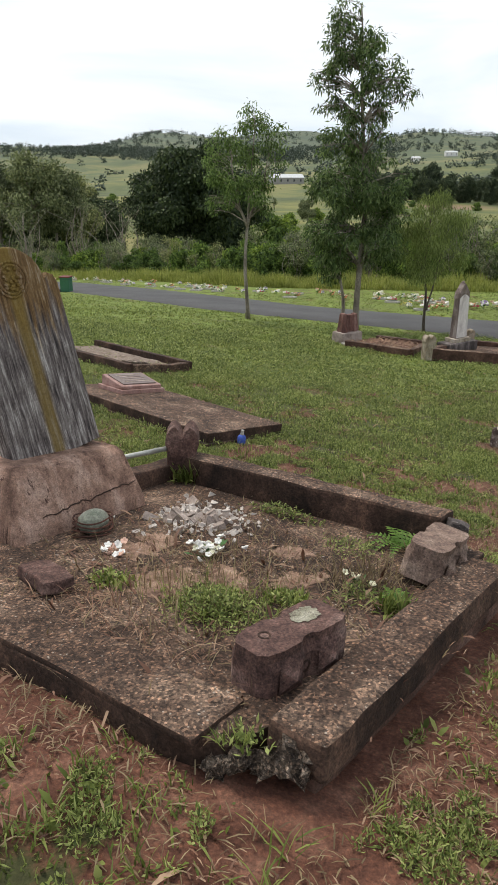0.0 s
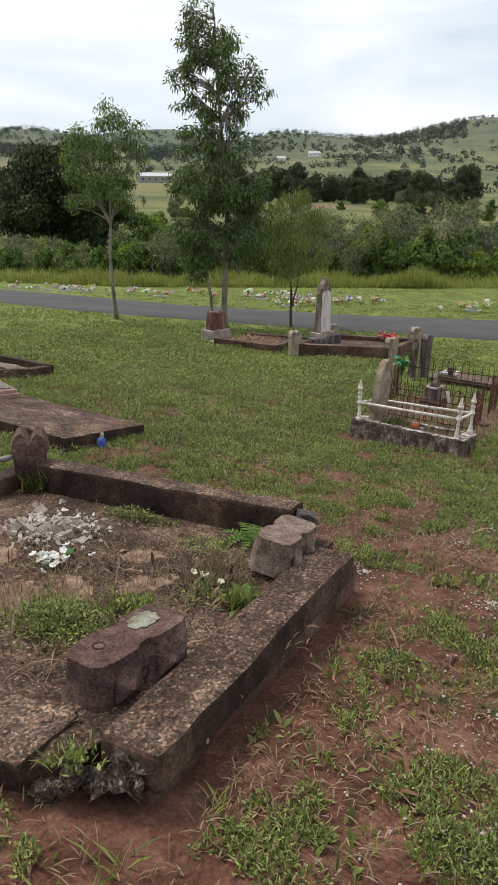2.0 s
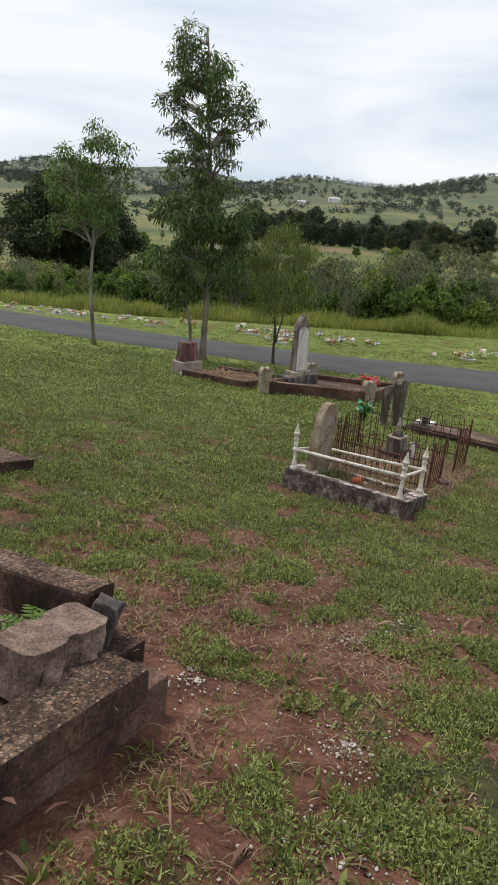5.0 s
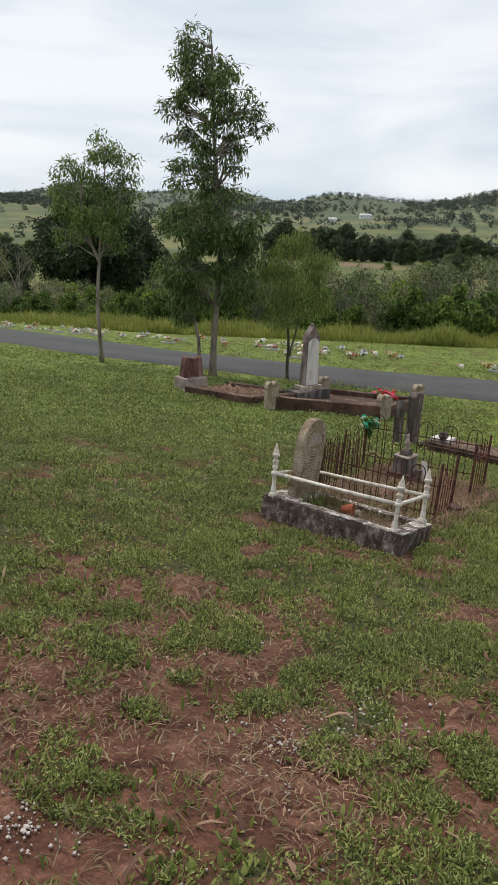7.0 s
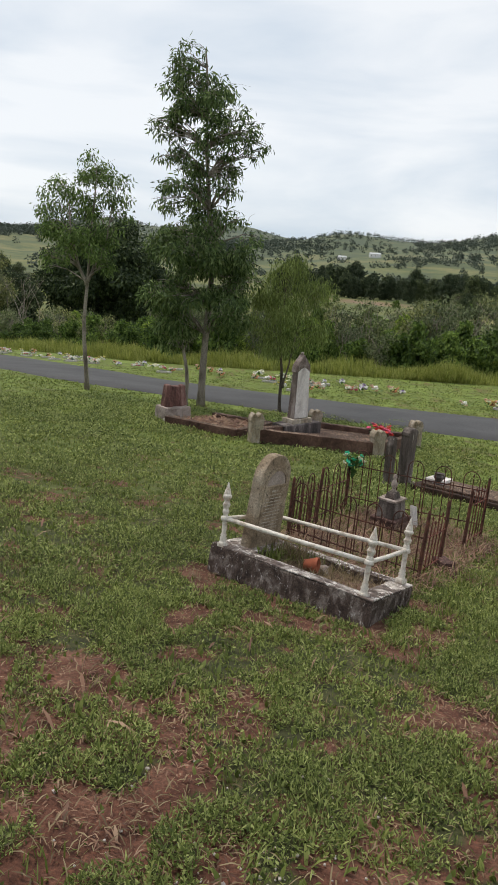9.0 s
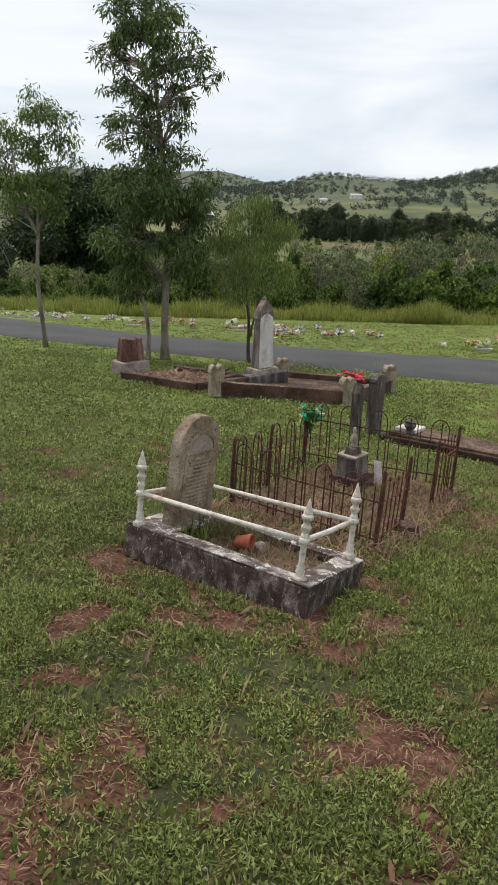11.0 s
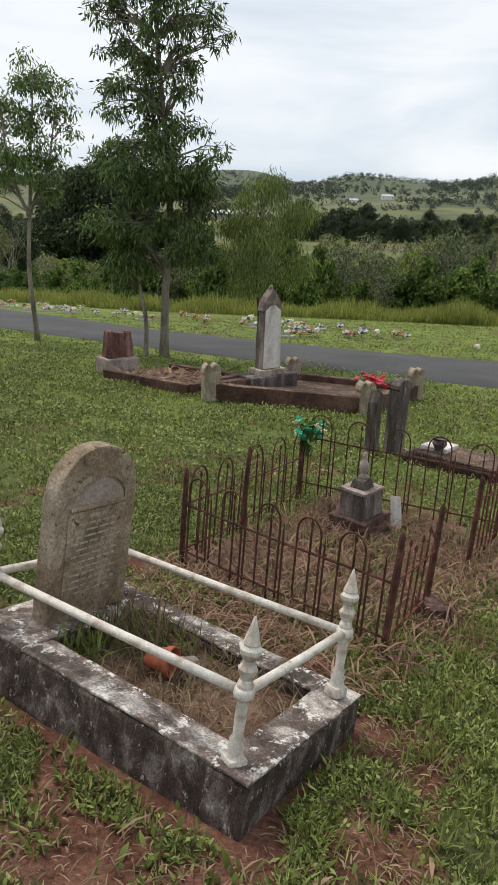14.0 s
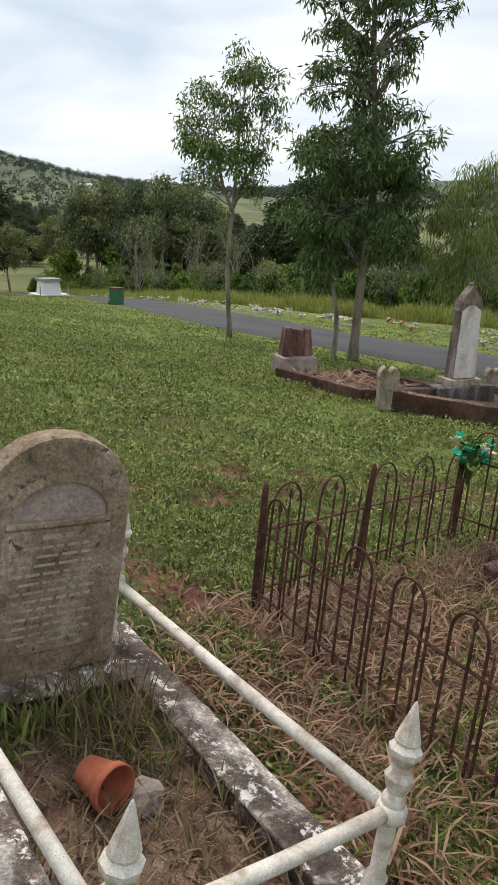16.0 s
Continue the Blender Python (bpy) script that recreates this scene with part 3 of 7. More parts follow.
def strip_mesh(name, line, offsets, lifts):
    d = np.gradient(line, axis=0)
    d /= np.linalg.norm(d, axis=1)[:, None]
    nrm = np.stack([-d[:, 1], d[:, 0]], -1)
    cols = []
    for o, l in zip(offsets, lifts):
        p = line + nrm * o
        cols.append(np.column_stack([p, land(p[:, 0], p[:, 1]) + l]))
    v = np.stack(cols, 1)
    n_, k_ = v.shape[:2]
    ii = np.arange(n_ * k_).reshape(n_, k_)
    f = np.stack([ii[:-1, :-1], ii[1:, :-1], ii[1:, 1:], ii[:-1, 1:]], -1).reshape(-1, 4)
    return arrays_mesh(name, v, f[:, ::-1])


def asphalt():
    m, nt, b, co = base_mat("asphalt", 0.9)
    big = noise_node(nt, co, 0.7, 5)
    fine = noise_node(nt, co, 30, 5, 0.7)
    c = ramp(nt, big, [(0.3, (0.054, 0.053, 0.055)), (0.7, (0.080, 0.078, 0.079))])
    c = mix_col(nt, 0.6, c, ramp(nt, fine, [(0.3, (0.7, 0.7, 0.7)), (0.7, (1.3, 1.3, 1.3))]), "MULTIPLY")
    nt.links.new(c, b.inputs["Base Color"])
    bump(nt, b, fine, 0.4, 0.01)
    return m


M["asphalt"] = asphalt()
road_line = smooth_line(ROAD, 220)
road = part("road", strip_mesh("road", road_line, (-2.2, -2.1, -1.0, 0, 1.0, 2.1, 2.2), (-0.03, 0.03, 0.05, 0.06, 0.05, 0.03, -0.03)), M["asphalt"], None, "", True)
tagged(road, "narrow worn grey asphalt cemetery road between lawns", "road", "", "structure")

BANK = np.array(((-75, 112), (-45, 94), (-26, 70), (-13, 55), (-3, 43.5), (2.2, 38.6), (11.5, 34.8), (18, 32.8), (40, 28), (75, 20)), float)
bank_line = smooth_line(BANK, 400)


def bank_point(s, off):
    """A point s (0 to 1) along the far edge of the lawn, off metres beyond it."""
    k = np.clip(np.asarray(s) * (len(bank_line) - 1), 0, len(bank_line) - 2)
    i = k.astype(int)
    t = (k - i)[..., None]
    p = bank_line[i] * (1 - t) + bank_line[i + 1] * t
    d = bank_line[i + 1] - bank_line[i]
    d = d / np.linalg.norm(d, axis=-1, keepdims=True)
    return p + np.stack([-d[..., 1], d[..., 0]], -1) * np.asarray(off)[..., None]


# ---- grass and leaves as many blades ----
def blades(pos, h, w, lean, droop=0.0, spin=None):
    """Quads: a narrow blade at each position; h, w, lean per blade."""
    n = len(pos)
    a = rng.uniform(0, 2 * np.pi, n) if spin is None else spin
    d = np.stack([np.cos(a), np.sin(a), np.zeros(n)], -1)
    s = np.stack([-np.sin(a), np.cos(a), np.zeros(n)], -1)
    up = np.array([0, 0, 1.0])
    tip = pos + d * (lean * h)[:, None] + up * (h * np.sqrt(np.maximum(0.05, 1 - np.minimum(lean, 0.97) ** 2)))[:, None]
    mid = (pos + tip) / 2 + up * (0.12 * h)[:, None]
    w2 = (w / 2)[:, None]
    v = np.stack([pos - s * w2 * 0.7, pos + s * w2 * 0.7, mid + s * w2, tip + s * w2 * 0.15, tip - s * w2 * 0.15, mid - s * w2], 1)
    base = (np.arange(n) * 6)[:, None]
    f = np.concatenate([base + np.array([[0, 1, 2, 5]]), base + np.array([[5, 2, 3, 4]])], 0)
    return v.reshape(-1, 3), f


def tufts(x0, x1, y0, y1, density, per, h, w, keep, spread=0.05):
    n = int((x1 - x0) * (y1 - y0) * density)
    x, y = rng.uniform(x0, x1, n), rng.uniform(y0, y1, n)
    ok = keep(x, y)
    x, y = x[ok], y[ok]
    size = np.repeat(rng.uniform(0.6, 1.3, len(x)), per)
    px = np.repeat(x, per) + rng.normal(0, spread, len(x) * per)
    py = np.repeat(y, per) + rng.normal(0, spread, len(x) * per)
    pz = land(px, py) - 0.012
    k = len(px)
    return blades(np.stack([px, py, pz], -1), rng.uniform(0.5, 1.2, k) * h * size, rng.uniform(0.6, 1.4, k) * w, np.clip(rng.normal(0.62, 0.25, k), 0.05, 0.96))


def stuff_mesh(name, chunks, mat, label, category):
    vs, fs, o = [], [], 0
    for v, f in chunks:
        vs.append(v)
        fs.append(f + o)
        o += len(v)
    ob = part(name, arrays_mesh(name, np.concatenate(vs), np.concatenate(fs)), mat)
    return tagged(ob, label, category, "", "stuff")


PLOTS = ((0.0, 1.86, (0.6, 0.8), -0.16, 2.4, -0.34, 2.5), (3.82, 6.86, (0.63, 0.78), -0.03, 0.83, -0.03, 1.36), (0.34, 7.36, (0.68, 0.73), -1.15, 0.05, 0, 2.6))


def off_plots(x, y):
    ok = np.ones(len(x), bool)
    for ox, oy, u, u0, u1, v0, v1 in PLOTS:
        dx, dy = x - ox, y - oy
        pu, pv = dx * u[0] + dy * u[1], -dx * u[1] + dy * u[0]
        ok &= ~((pu > u0) & (pu < u1) & (pv > v0) & (pv < v1))
    return ok


def keep_lawn(bias):
    def keep(x, y):
        s = soil_at(x, y)
        clump = fbm(x, y, 6.0, 4) * 0.25 + fbm(x, y, 13.0, 1) * 0.2
        road_d = np.min(np.hypot(x[:, None] - road_line[None, ::2, 0], y[:, None] - road_line[None, ::2, 1]), 1) if len(x) < 200000 else 9
        return (rng.uniform(0, 1, len(x)) < np.clip((0.58 + bias * 0.3 - s + clump * 0.35) * 8.0, 0.02, 1)) & off_plots(x, y) & (road_d > 2.2)
    return keep


def feather(keep, x0, x1, y0, y1, soft):
    """Thins a zone out towards its borders, so that it has no straight edge."""
    def thinned(x, y):
        d = np.minimum(np.minimum(x - x0, x1 - x), np.minimum(y - y0, y1 - y)) + fbm(x, y, 2.0, 6) * soft * 0.4
        return keep(x, y) & (rng.uniform(0, 1, len(x)) < np.clip(d / soft, 0, 1))
    return thinned


def zone(x0, x1, y0, y1, density, per, h, w, bias, spread, soft):
    return tufts(x0, x1, y0, y1, density, per, h, w, feather(keep_lawn(bias), x0, x1, y0, y1, soft), spread)


chunks = [zone(-2.0, 6.2, 0.2, 8.2, 170, 7, 0.040, 0.0055, -0.2, 0.03, 1.3),
          zone(-4.5, 9.0, 5.0, 13.0, 110, 7, 0.045, 0.009, 0.1, 0.035, 2.0),
          zone(-6.0, 11.0, 9.0, 19.0, 130, 6, 0.05, 0.015, 0.3, 0.05, 3.0),
          zone(-14.0, 16.0, 14.0, 27.0, 60, 5, 0.05, 0.022, 0.3, 0.05, 3.0),
          zone(-16.0, 18.0, 22.0, 37.0, 30, 4, 0.05, 0.03, 0.4, 0.1, 4.0),
          zone(-34.0, -5.0, 9.0, 54.0, 15, 4, 0.055, 0.045, 0.4, 0.15, 6.0),
          zone(-12.0, 14.0, -9.0, 12.0, 60, 6, 0.05, 0.018, 0.25, 0.05, 5.0)]
stuff_mesh("lawn_grass", chunks, M["grass"], "short weedy green grass growing in clumps over soil", "grass")


def weed_leaves(x0, x1, y0, y1, density, l, w, high, limit, soft=0.8, mats=9.0, rise=0.35):
    """Low weeds that creep over the soil in crisp-edged mats: one small leaf a quad, heaped towards the middle of each mat."""
    n = int((x1 - x0) * (y1 - y0) * density)
    x, y = rng.uniform(x0, x1, n), rng.uniform(y0, y1, n)
    room = limit - soil_at(x, y) + fbm(x, y, 30.0, 8) * 0.045
    d = np.minimum(np.minimum(x - x0, x1 - x), np.minimum(y - y0, y1 - y)) + fbm(x, y, 2.0, 6) * soft * 0.4
    patchy = np.clip(0.58 + fbm(x, y, mats, 11) * 1.45, 0.03, 1)
    ok = (rng.uniform(0, 1, n) < np.clip(room * 26, 0, 1) * np.clip(d / soft, 0, 1) * patchy) & off_plots(x, y)
    x, y, room, patchy = x[ok], y[ok], room[ok], patchy[ok]
    k = len(x)
    p = np.stack([x, y, land(x, y) + 0.001 + high * np.clip(room * 5, 0.1, 1) * patchy * rng.uniform(0, 1, k)], -1)
    a, e, roll = rng.uniform(0, 2 * np.pi, k), rng.normal(rise, 0.42, k), rng.normal(0, 0.5, k)
    ax = np.stack([np.cos(a) * np.cos(e), np.sin(a) * np.cos(e), np.sin(e)], -1)
    flat = np.stack([-np.sin(a), np.cos(a), np.zeros(k)], -1)
    sd = flat * np.cos(roll)[:, None] + np.cross(ax, flat) * np.sin(roll)[:, None]
    ll, ww = (l * rng.uniform(0.55, 1.4, k))[:, None], (w * rng.uniform(0.6, 1.4, k))[:, None]
    v = np.stack([p, p + ax * ll * 0.5 + sd * ww / 2, p + ax * ll, p + ax * ll * 0.5 - sd * ww / 2], 1)
    return v.reshape(-1, 3), (np.arange(k) * 4)[:, None] + np.arange(4)[None]


stuff_mesh("leafy_weeds", [weed_leaves(-1.6, 5.6, 0.7, 7.6, 11000, 0.019, 0.0082, 0.040, 0.53),
                           weed_leaves(-1.6, 5.6, 0.7, 7.6, 9000, 0.034, 0.0052, 0.040, 0.51, 0.8, 9.0, 0.75),
                           weed_leaves(-3.5, 7.5, 6.2, 12.5, 3600, 0.030, 0.012, 0.050, 0.55, 1.6, 6.0),
                           weed_leaves(-3.5, 7.5, 6.2, 12.5, 2200, 0.045, 0.008, 0.050, 0.55, 1.6, 6.0, 0.75),
                           weed_leaves(-6.0, 9.0, 10.5, 21.0, 1700, 0.050, 0.020, 0.06, 0.58, 2.5, 4.0)], M["clover"], "low green leafy weeds creeping in mats over red soil", "weeds")


def longer(x, y):
    edge = np.exp(-(((x - 4.95) / 0.7) ** 2 + ((y - 7.4) / 1.6) ** 2)) + np.exp(-(((x + 0.55) / 0.7) ** 2 + ((y - 1.0) / 0.5) ** 2)) + 0.5 * np.exp(-(((x - 0.9) / 0.5) ** 2 + ((y - 0.9) / 0.4) ** 2))
    return (rng.uniform(0, 1, len(x)) < edge) & off_plots(x, y)


stuff_mesh("long_grass", [tufts(-1.5, 6.5, 0.3, 9.5, 110, 14, 0.095, 0.006, longer, 0.03)], M["grass"], "longer blades of green grass beside the graves", "grass")


def rosettes(x, y):
    s = soil_at(x, y)
    return (s > 0.24) & (s < 0.85) & (rng.uniform(0, 1, len(x)) < 0.9) & off_plots(x, y)


stuff_mesh("leafy_clumps", [tufts(-1.0, 6.2, 0.4, 8.0, 7, 40, 0.055, 0.0065, rosettes, 0.06)], M["grass"], "low leafy green grass clumps on the red soil", "grass")


def keep_dry(x, y):
    s = soil_at(x, y)
    return (rng.uniform(0, 1, len(x)) < 0.12 + np.clip(s - 0.3, 0, 1) * 1.0) & off_plots(x, y)


def flat_bits(x0, x1, y0, y1, density, l, w, keep):
    n = int((x1 - x0) * (y1 - y0) * density)
    x, y = rng.uniform(x0, x1, n), rng.uniform(y0, y1, n)
    ok = keep(x, y)
    x, y = x[ok], y[ok]
    k = len(x)
    return blades(np.stack([x, y, land(x, y) + 0.004], -1), rng.uniform(0.4, 1.5, k) * l, rng.uniform(0.5, 1.5, k) * w, np.full(k, 0.97))


stuff_mesh("dry_grass", [flat_bits(-1.6, 6.5, 0.2, 8.0, 1300, 0.05, 0.0045, keep_dry), flat_bits(-3.0, 7.5, 7.0, 13.0, 260, 0.06, 0.007, keep_dry), flat_bits(3.4, 6.6, 8.0, 11.2, 900, 0.12, 0.006, keep_dry)], M["grass_dry"], "dead straw-coloured grass and thatch on soil", "grass")
stuff_mesh("soil_litter", [flat_bits(-1.8, 3.0, 0.7, 5.2, 2600, 0.030, 0.0050, lambda x, y: (soil_at(x, y) > 0.36) & (rng.uniform(0, 1, len(x)) < 0.35 + fbm(x, y, 6.0, 12)) & off_plots(x, y)), flat_bits(1.5, 5.5, 4.6, 8.5, 900, 0.030, 0.0050, lambda x, y: (soil_at(x, y) > 0.40) & off_plots(x, y))], M["litter"], "small bits of dead leaf and stalk on bare soil", "leaf")
stuff_mesh("leaf_litter", [flat_bits(-1.4, 6.5, 0.3, 10.5, 9, 0.09, 0.014, lambda x, y: off_plots(x, y))], M["litter"], "fallen brown gum leaves and bark on the ground", "leaf")


def pebbles(spots, n, size):
    vs, fs = [], []
    o = 0
    for sx, sy, sr in spots:
        for _ in range(n):
            a, r = rng.uniform(0, 6.28), sr * abs(rng.normal(0, 0.55))
            x, y = sx + r * math.cos(a), sy + r * math.sin(a)
            s = size * rng.uniform(0.3, 1.0) ** 2
            box8 = np.array([(i, j, k) for i in (-1, 1) for j in (-1, 1) for k in (-1, 1)]) * rng.uniform(0.5, 1, (8, 3)) * s
            c, d = math.cos(a * 3), math.sin(a * 3)
            box8 = box8 @ np.array(((c, d, 0), (-d, c, 0), (0, 0, 0.6)))
            vs.append(box8 + (x, y, gz(x, y) + 0.002))
            fs.append(np.array(((0, 1, 3, 2), (4, 6, 7, 5), (0, 4, 5, 1), (2, 3, 7, 6), (0, 2, 6, 4), (1, 5, 7, 3))) + o)
            o += 8
    return np.concatenate(vs), np.concatenate(fs)


stuff_mesh("white_pebbles", [pebbles(((1.95, 2.55, 0.45), (1.6, 2.0, 0.45), (1.55, 3.6, 0.35), (2.1, 3.1, 0.4), (2.45, 4.1, 0.5), (2.9, 4.4, 0.5), (1.2, 1.5, 0.5), (2.2, 2.2, 0.5)), 260, 0.0075),
                             pebbles(((1.9, 2.5, 0.6), (2.7, 5.0, 0.9)), 30, 0.009)], M["quartz"], "scattered white quartz chips lying on red soil", "gravel")

# tall grass along the far edge of the lawn
n = 44000
s, off = rng.uniform(0.12, 0.92, n), np.abs(rng.normal(0, 1, n)) * 1.8
p = bank_point(s, off + 0.05)
hgt = rng.uniform(0.55, 1.0, n) * np.clip(0.85 + 0.6 * fbm(p[:, 0], p[:, 1], 1.6), 0.45, 1.4) * np.clip(0.55 + off * 0.6, 0.5, 1.0)
stuff_mesh("tall_grass", [blades(np.column_stack([p, land(p[:, 0], p[:, 1]) - 0.03]), hgt, rng.uniform(0.012, 0.036, n), np.clip(rng.normal(0.45, 0.22, n), 0, 0.92))], M["grass_tall"], "tall yellow-green roadside grass along the lawn's edge", "grass")


# ---- trees ----
def leaf_quads(centres, radii, counts, length, width, droop, hollow=0.5):
    vs, fs, o = [], [], 0
    for c, r, k in zip(centres, radii, counts):
        d = rng.normal(size=(k, 3))
        d /= np.linalg.norm(d, axis=1)[:, None]
        rad = rng.uniform(hollow ** 3, 1, k) ** (1 / 3) * (1 + 0.22 * rng.normal(size=k))
        p = np.asarray(c) + d * rad[:, None] * np.asarray(r)
        ax = rng.normal(size=(k, 3)) * (1 - droop) + np.array((0, 0, -1.0)) * droop * 1.6 + d * 0.35
        ax /= np.linalg.norm(ax, axis=1)[:, None]
        sd = np.cross(ax, rng.normal(size=(k, 3)))
        sd /= np.linalg.norm(sd, axis=1)[:, None]
        l = (length * rng.uniform(0.6, 1.35, k))[:, None]
        w = (width * rng.uniform(0.6, 1.3, k))[:, None]
        v = np.stack([p, p + ax * l * 0.45 + sd * w / 2, p + ax * l, p + ax * l * 0.45 - sd * w / 2], 1)
        vs.append(v.reshape(-1, 3))
        fs.append((np.arange(k) * 4)[:, None] + np.arange(4)[None] + o)
        o += 4 * k
    return np.concatenate(vs), np.concatenate(fs)


def limb_path(a, b_, wob, seed, n=7):
    a, b_ = Vector(a), Vector(b_)
    out = []
    for k in range(n):
        t = k / (n - 1)
        q = a.lerp(b_, t) + Vector((0, 0, 1)) * (0.12 * (b_ - a).length * math.sin(t * math.pi))
        out.append(q + noise.noise_vector(Vector((seed * 3.1, t * 2.2, seed))) * wob * math.sin(math.pi * min(1, t * 1.15)))
    return out


def make_tree(name, at, stems, clumps, leaf, density, mat, bark, label, category="tree", group="", spin=0.0, droop=0.55, hollow=0.4, seed=1, limbs=True):
    """stems: (points, base radius); clumps: (x, y, z, rx, rz). Limbs run from the stems to the clumps."""
    t = thing(name, Matrix.Translation(at) @ Matrix.Rotation(spin, 4, "Z"), label, category, group)
    bm = bmesh.new()
    spine = []
    for pts, r0 in stems:
        n_ = 14
        line = smooth_line(np.array(pts, float), n_)
        line += np.column_stack([np.sin(np.arange(n_) * 1.1 + seed) * r0 * 0.35, np.cos(np.arange(n_) * 0.9 + seed) * r0 * 0.35, np.zeros(n_)])
        rad = [r0 * (1.35 if k == 0 else 1) * (1 - 0.82 * k / (n_ - 1)) for k in range(n_)]
        tube(line, rad, 8, bm)
        spine += [(Vector(p_), q) for p_, q in zip(line, rad)]
    if limbs:
        for k, (x, y, z, rx, rz) in enumerate(clumps):
            tip = Vector((x, y, z + rz * 0.2))
            root, rr = min(spine, key=lambda s_: (s_[0] - tip).length + 0.9 * max(0, s_[0].z - (z - 0.35 * rx - 0.25)))
            path = limb_path(root, tip, 0.12, seed + k)
            r1 = max(0.006, min(rr * 0.5, 0.026))
            tube(path, [r1 * (1 - 0.75 * j / (len(path) - 1)) for j in range(len(path))], 5, bm)
            for j in range(3):
                a = path[3 + j % 3]
                e = tip + Vector(rng.normal(size=3)) * rx * 0.55
                tube(limb_path(a, e, 0.06, seed + k + j * 0.37, 4), [r1 * 0.4, r1 * 0.3, r1 * 0.2, r1 * 0.1], 4, bm)
    part("trunk", bm, bark, t, "", True)
    counts = [max(20, int(density * rx * rx * rz * 4.2)) for _, _, _, rx, rz in clumps]
    v, f = leaf_quads([c[:3] for c in clumps], [(c[3], c[3], c[4]) for c in clumps], counts, leaf[0], leaf[1], droop, hollow)
    part("crown", arrays_mesh("crown", v, f), mat, t)
    return t


def sub_clumps(rows, k, shrink=0.5, seed=3):
    """Breaks each clump into k smaller ones, so that the crown has gaps and an uneven outline."""
    g = np.random.default_rng(seed)
    out = []
    for x, y, z, rx, rz in rows:
        for _ in range(k):
            d = g.normal(size=3)
            d /= np.linalg.norm(d)
            q = g.uniform(0.45, 0.95)
            s_ = g.uniform(0.75, 1.25) * shrink
            out.append((x + d[0] * rx * q, y + d[1] * rx * q, z + d[2] * rz * q, rx * s_, rz * s_))
    return out


big = [(-.15, .1, 5.65, .5, .3), (.75, .1, 5.75, .4, .25), (-.6, 0, 7.0, .45, .4), (-.85, .1, 6.4, .38, .3), (-.4, .1, 7.6, .42, .4), (-.25, 0, 8.0, .42, .42), (0, .2, 7.4, .7, .5), (.35, -.2, 6.9, .75, .45), (.9, .1, 6.5, .55, .35), (-.5, .1, 6.6, .45, .45), (1.35, 0, 6.2, .32, .3), (-.6, .2, 5.9, .38, .25), (.3, -.3, 6.1, .55, .4),
       (.75, .3, 5.5, .38, .35), (0, .3, 5.3, .45, .35), (.5, -.3, 5.1, .45, .3), (-.4, -.2, 4.9, .55, .4), (.6, .2, 4.6, .65, .5), (-.3, .3, 4.2, .85, .6), (.6, -.2, 3.8, .8, .6), (-.75, 0, 3.5, .8, .6),
       (.2, .3, 3.1, 1.0, .6), (1.0, 0, 3.0, .5, .5), (-.9, -.2, 2.7, .65, .5), (.1, -.4, 2.4, .95, .45), (.8, .2, 2.2, .55, .4), (-.6, .3, 2.0, .6, .35)]
make_tree("gum_tree", (3.05, 20.55, gz(3.05, 20.55) - 0.05), [([(0, 0, 0), (.10, 0, 1.6), (.12, 0, 3.4), (.0, 0, 5.4), (-.15, 0, 7.0), (-.2, 0, 8.3)], 0.095)], sub_clumps([(x - 0.3 if z > 4.4 else x - 0.1, y, z + 0.15, rx * 1.08, rz * 1.05) for x, y, z, rx, rz in big], 9, 0.37, 3), (0.15, 0.038), 2000, M["leaf_gum"], M["bark"],
          "tall slender gum tree with drooping dark green leaves", "tree", "trees by the road", 0, 0.5, 0.2, 2)
small = [(-.35, 0, 2.3, .5, .4), (-.1, .2, 2.9, .5, .5), (-.5, -.1, 1.7, .4, .3), (.1, 0, 3.5, .4, .4)]
make_tree("gum_sapling", (2.72, 20.45, gz(2.72, 20.45) - 0.05), [([(0, 0, 0), (-.05, 0, 1.0), (-.2, 0, 2.2), (-.1, 0, 3.4)], 0.06)], sub_clumps(small, 4, 0.55, 5), (0.17, 0.042), 1500, M["leaf_gum"], M["bark"],
          "thin leaning gum sapling with drooping green leaves", "tree", "trees by the road", 0, 0.6, 0.2, 4)
left = [(.05, 0, 6.2, .5, .35), (.6, .1, 5.8, .5, .35), (-.5, 0, 5.7, .45, .35), (.95, 0, 5.3, .33, .3), (-.85, .1, 5.1, .38, .35), (.1, .4, 5.2, .6, .4), (-.65, 0, 4.5, .5, .4), (.65, 0, 4.6, .5, .4),
        (0, -.4, 4.3, .6, .4), (-.75, .2, 3.9, .4, .35), (.55, 0, 3.9, .4, .35)]
make_tree("young_tree", (-0.05, 22.6, gz(-0.05, 22.6) - 0.05), [([(0, 0, 0), (-.05, 0, 1.6), (.0, 0, 3.2), (.15, 0, 4.6), (.2, 0, 5.9)], 0.065), ([(-.02, 0, 2.9), (-.35, 0, 3.9), (-.5, 0, 5.2)], 0.05), ([(0, 0, 3.0), (.45, .1, 4.0), (.7, .1, 5.3)], 0.045)],
          sub_clumps([(x - 0.1, y, z - 0.36, rx * 1.2, rz * 1.15) for x, y, z, rx, rz in left], 8, 0.44, 6), (0.12, 0.037), 1700, M["leaf_light"], M["bark"], "young slender tree with a pale trunk and open light green crown", "tree", "trees by the road", 0, 0.5, 0.2, 7)
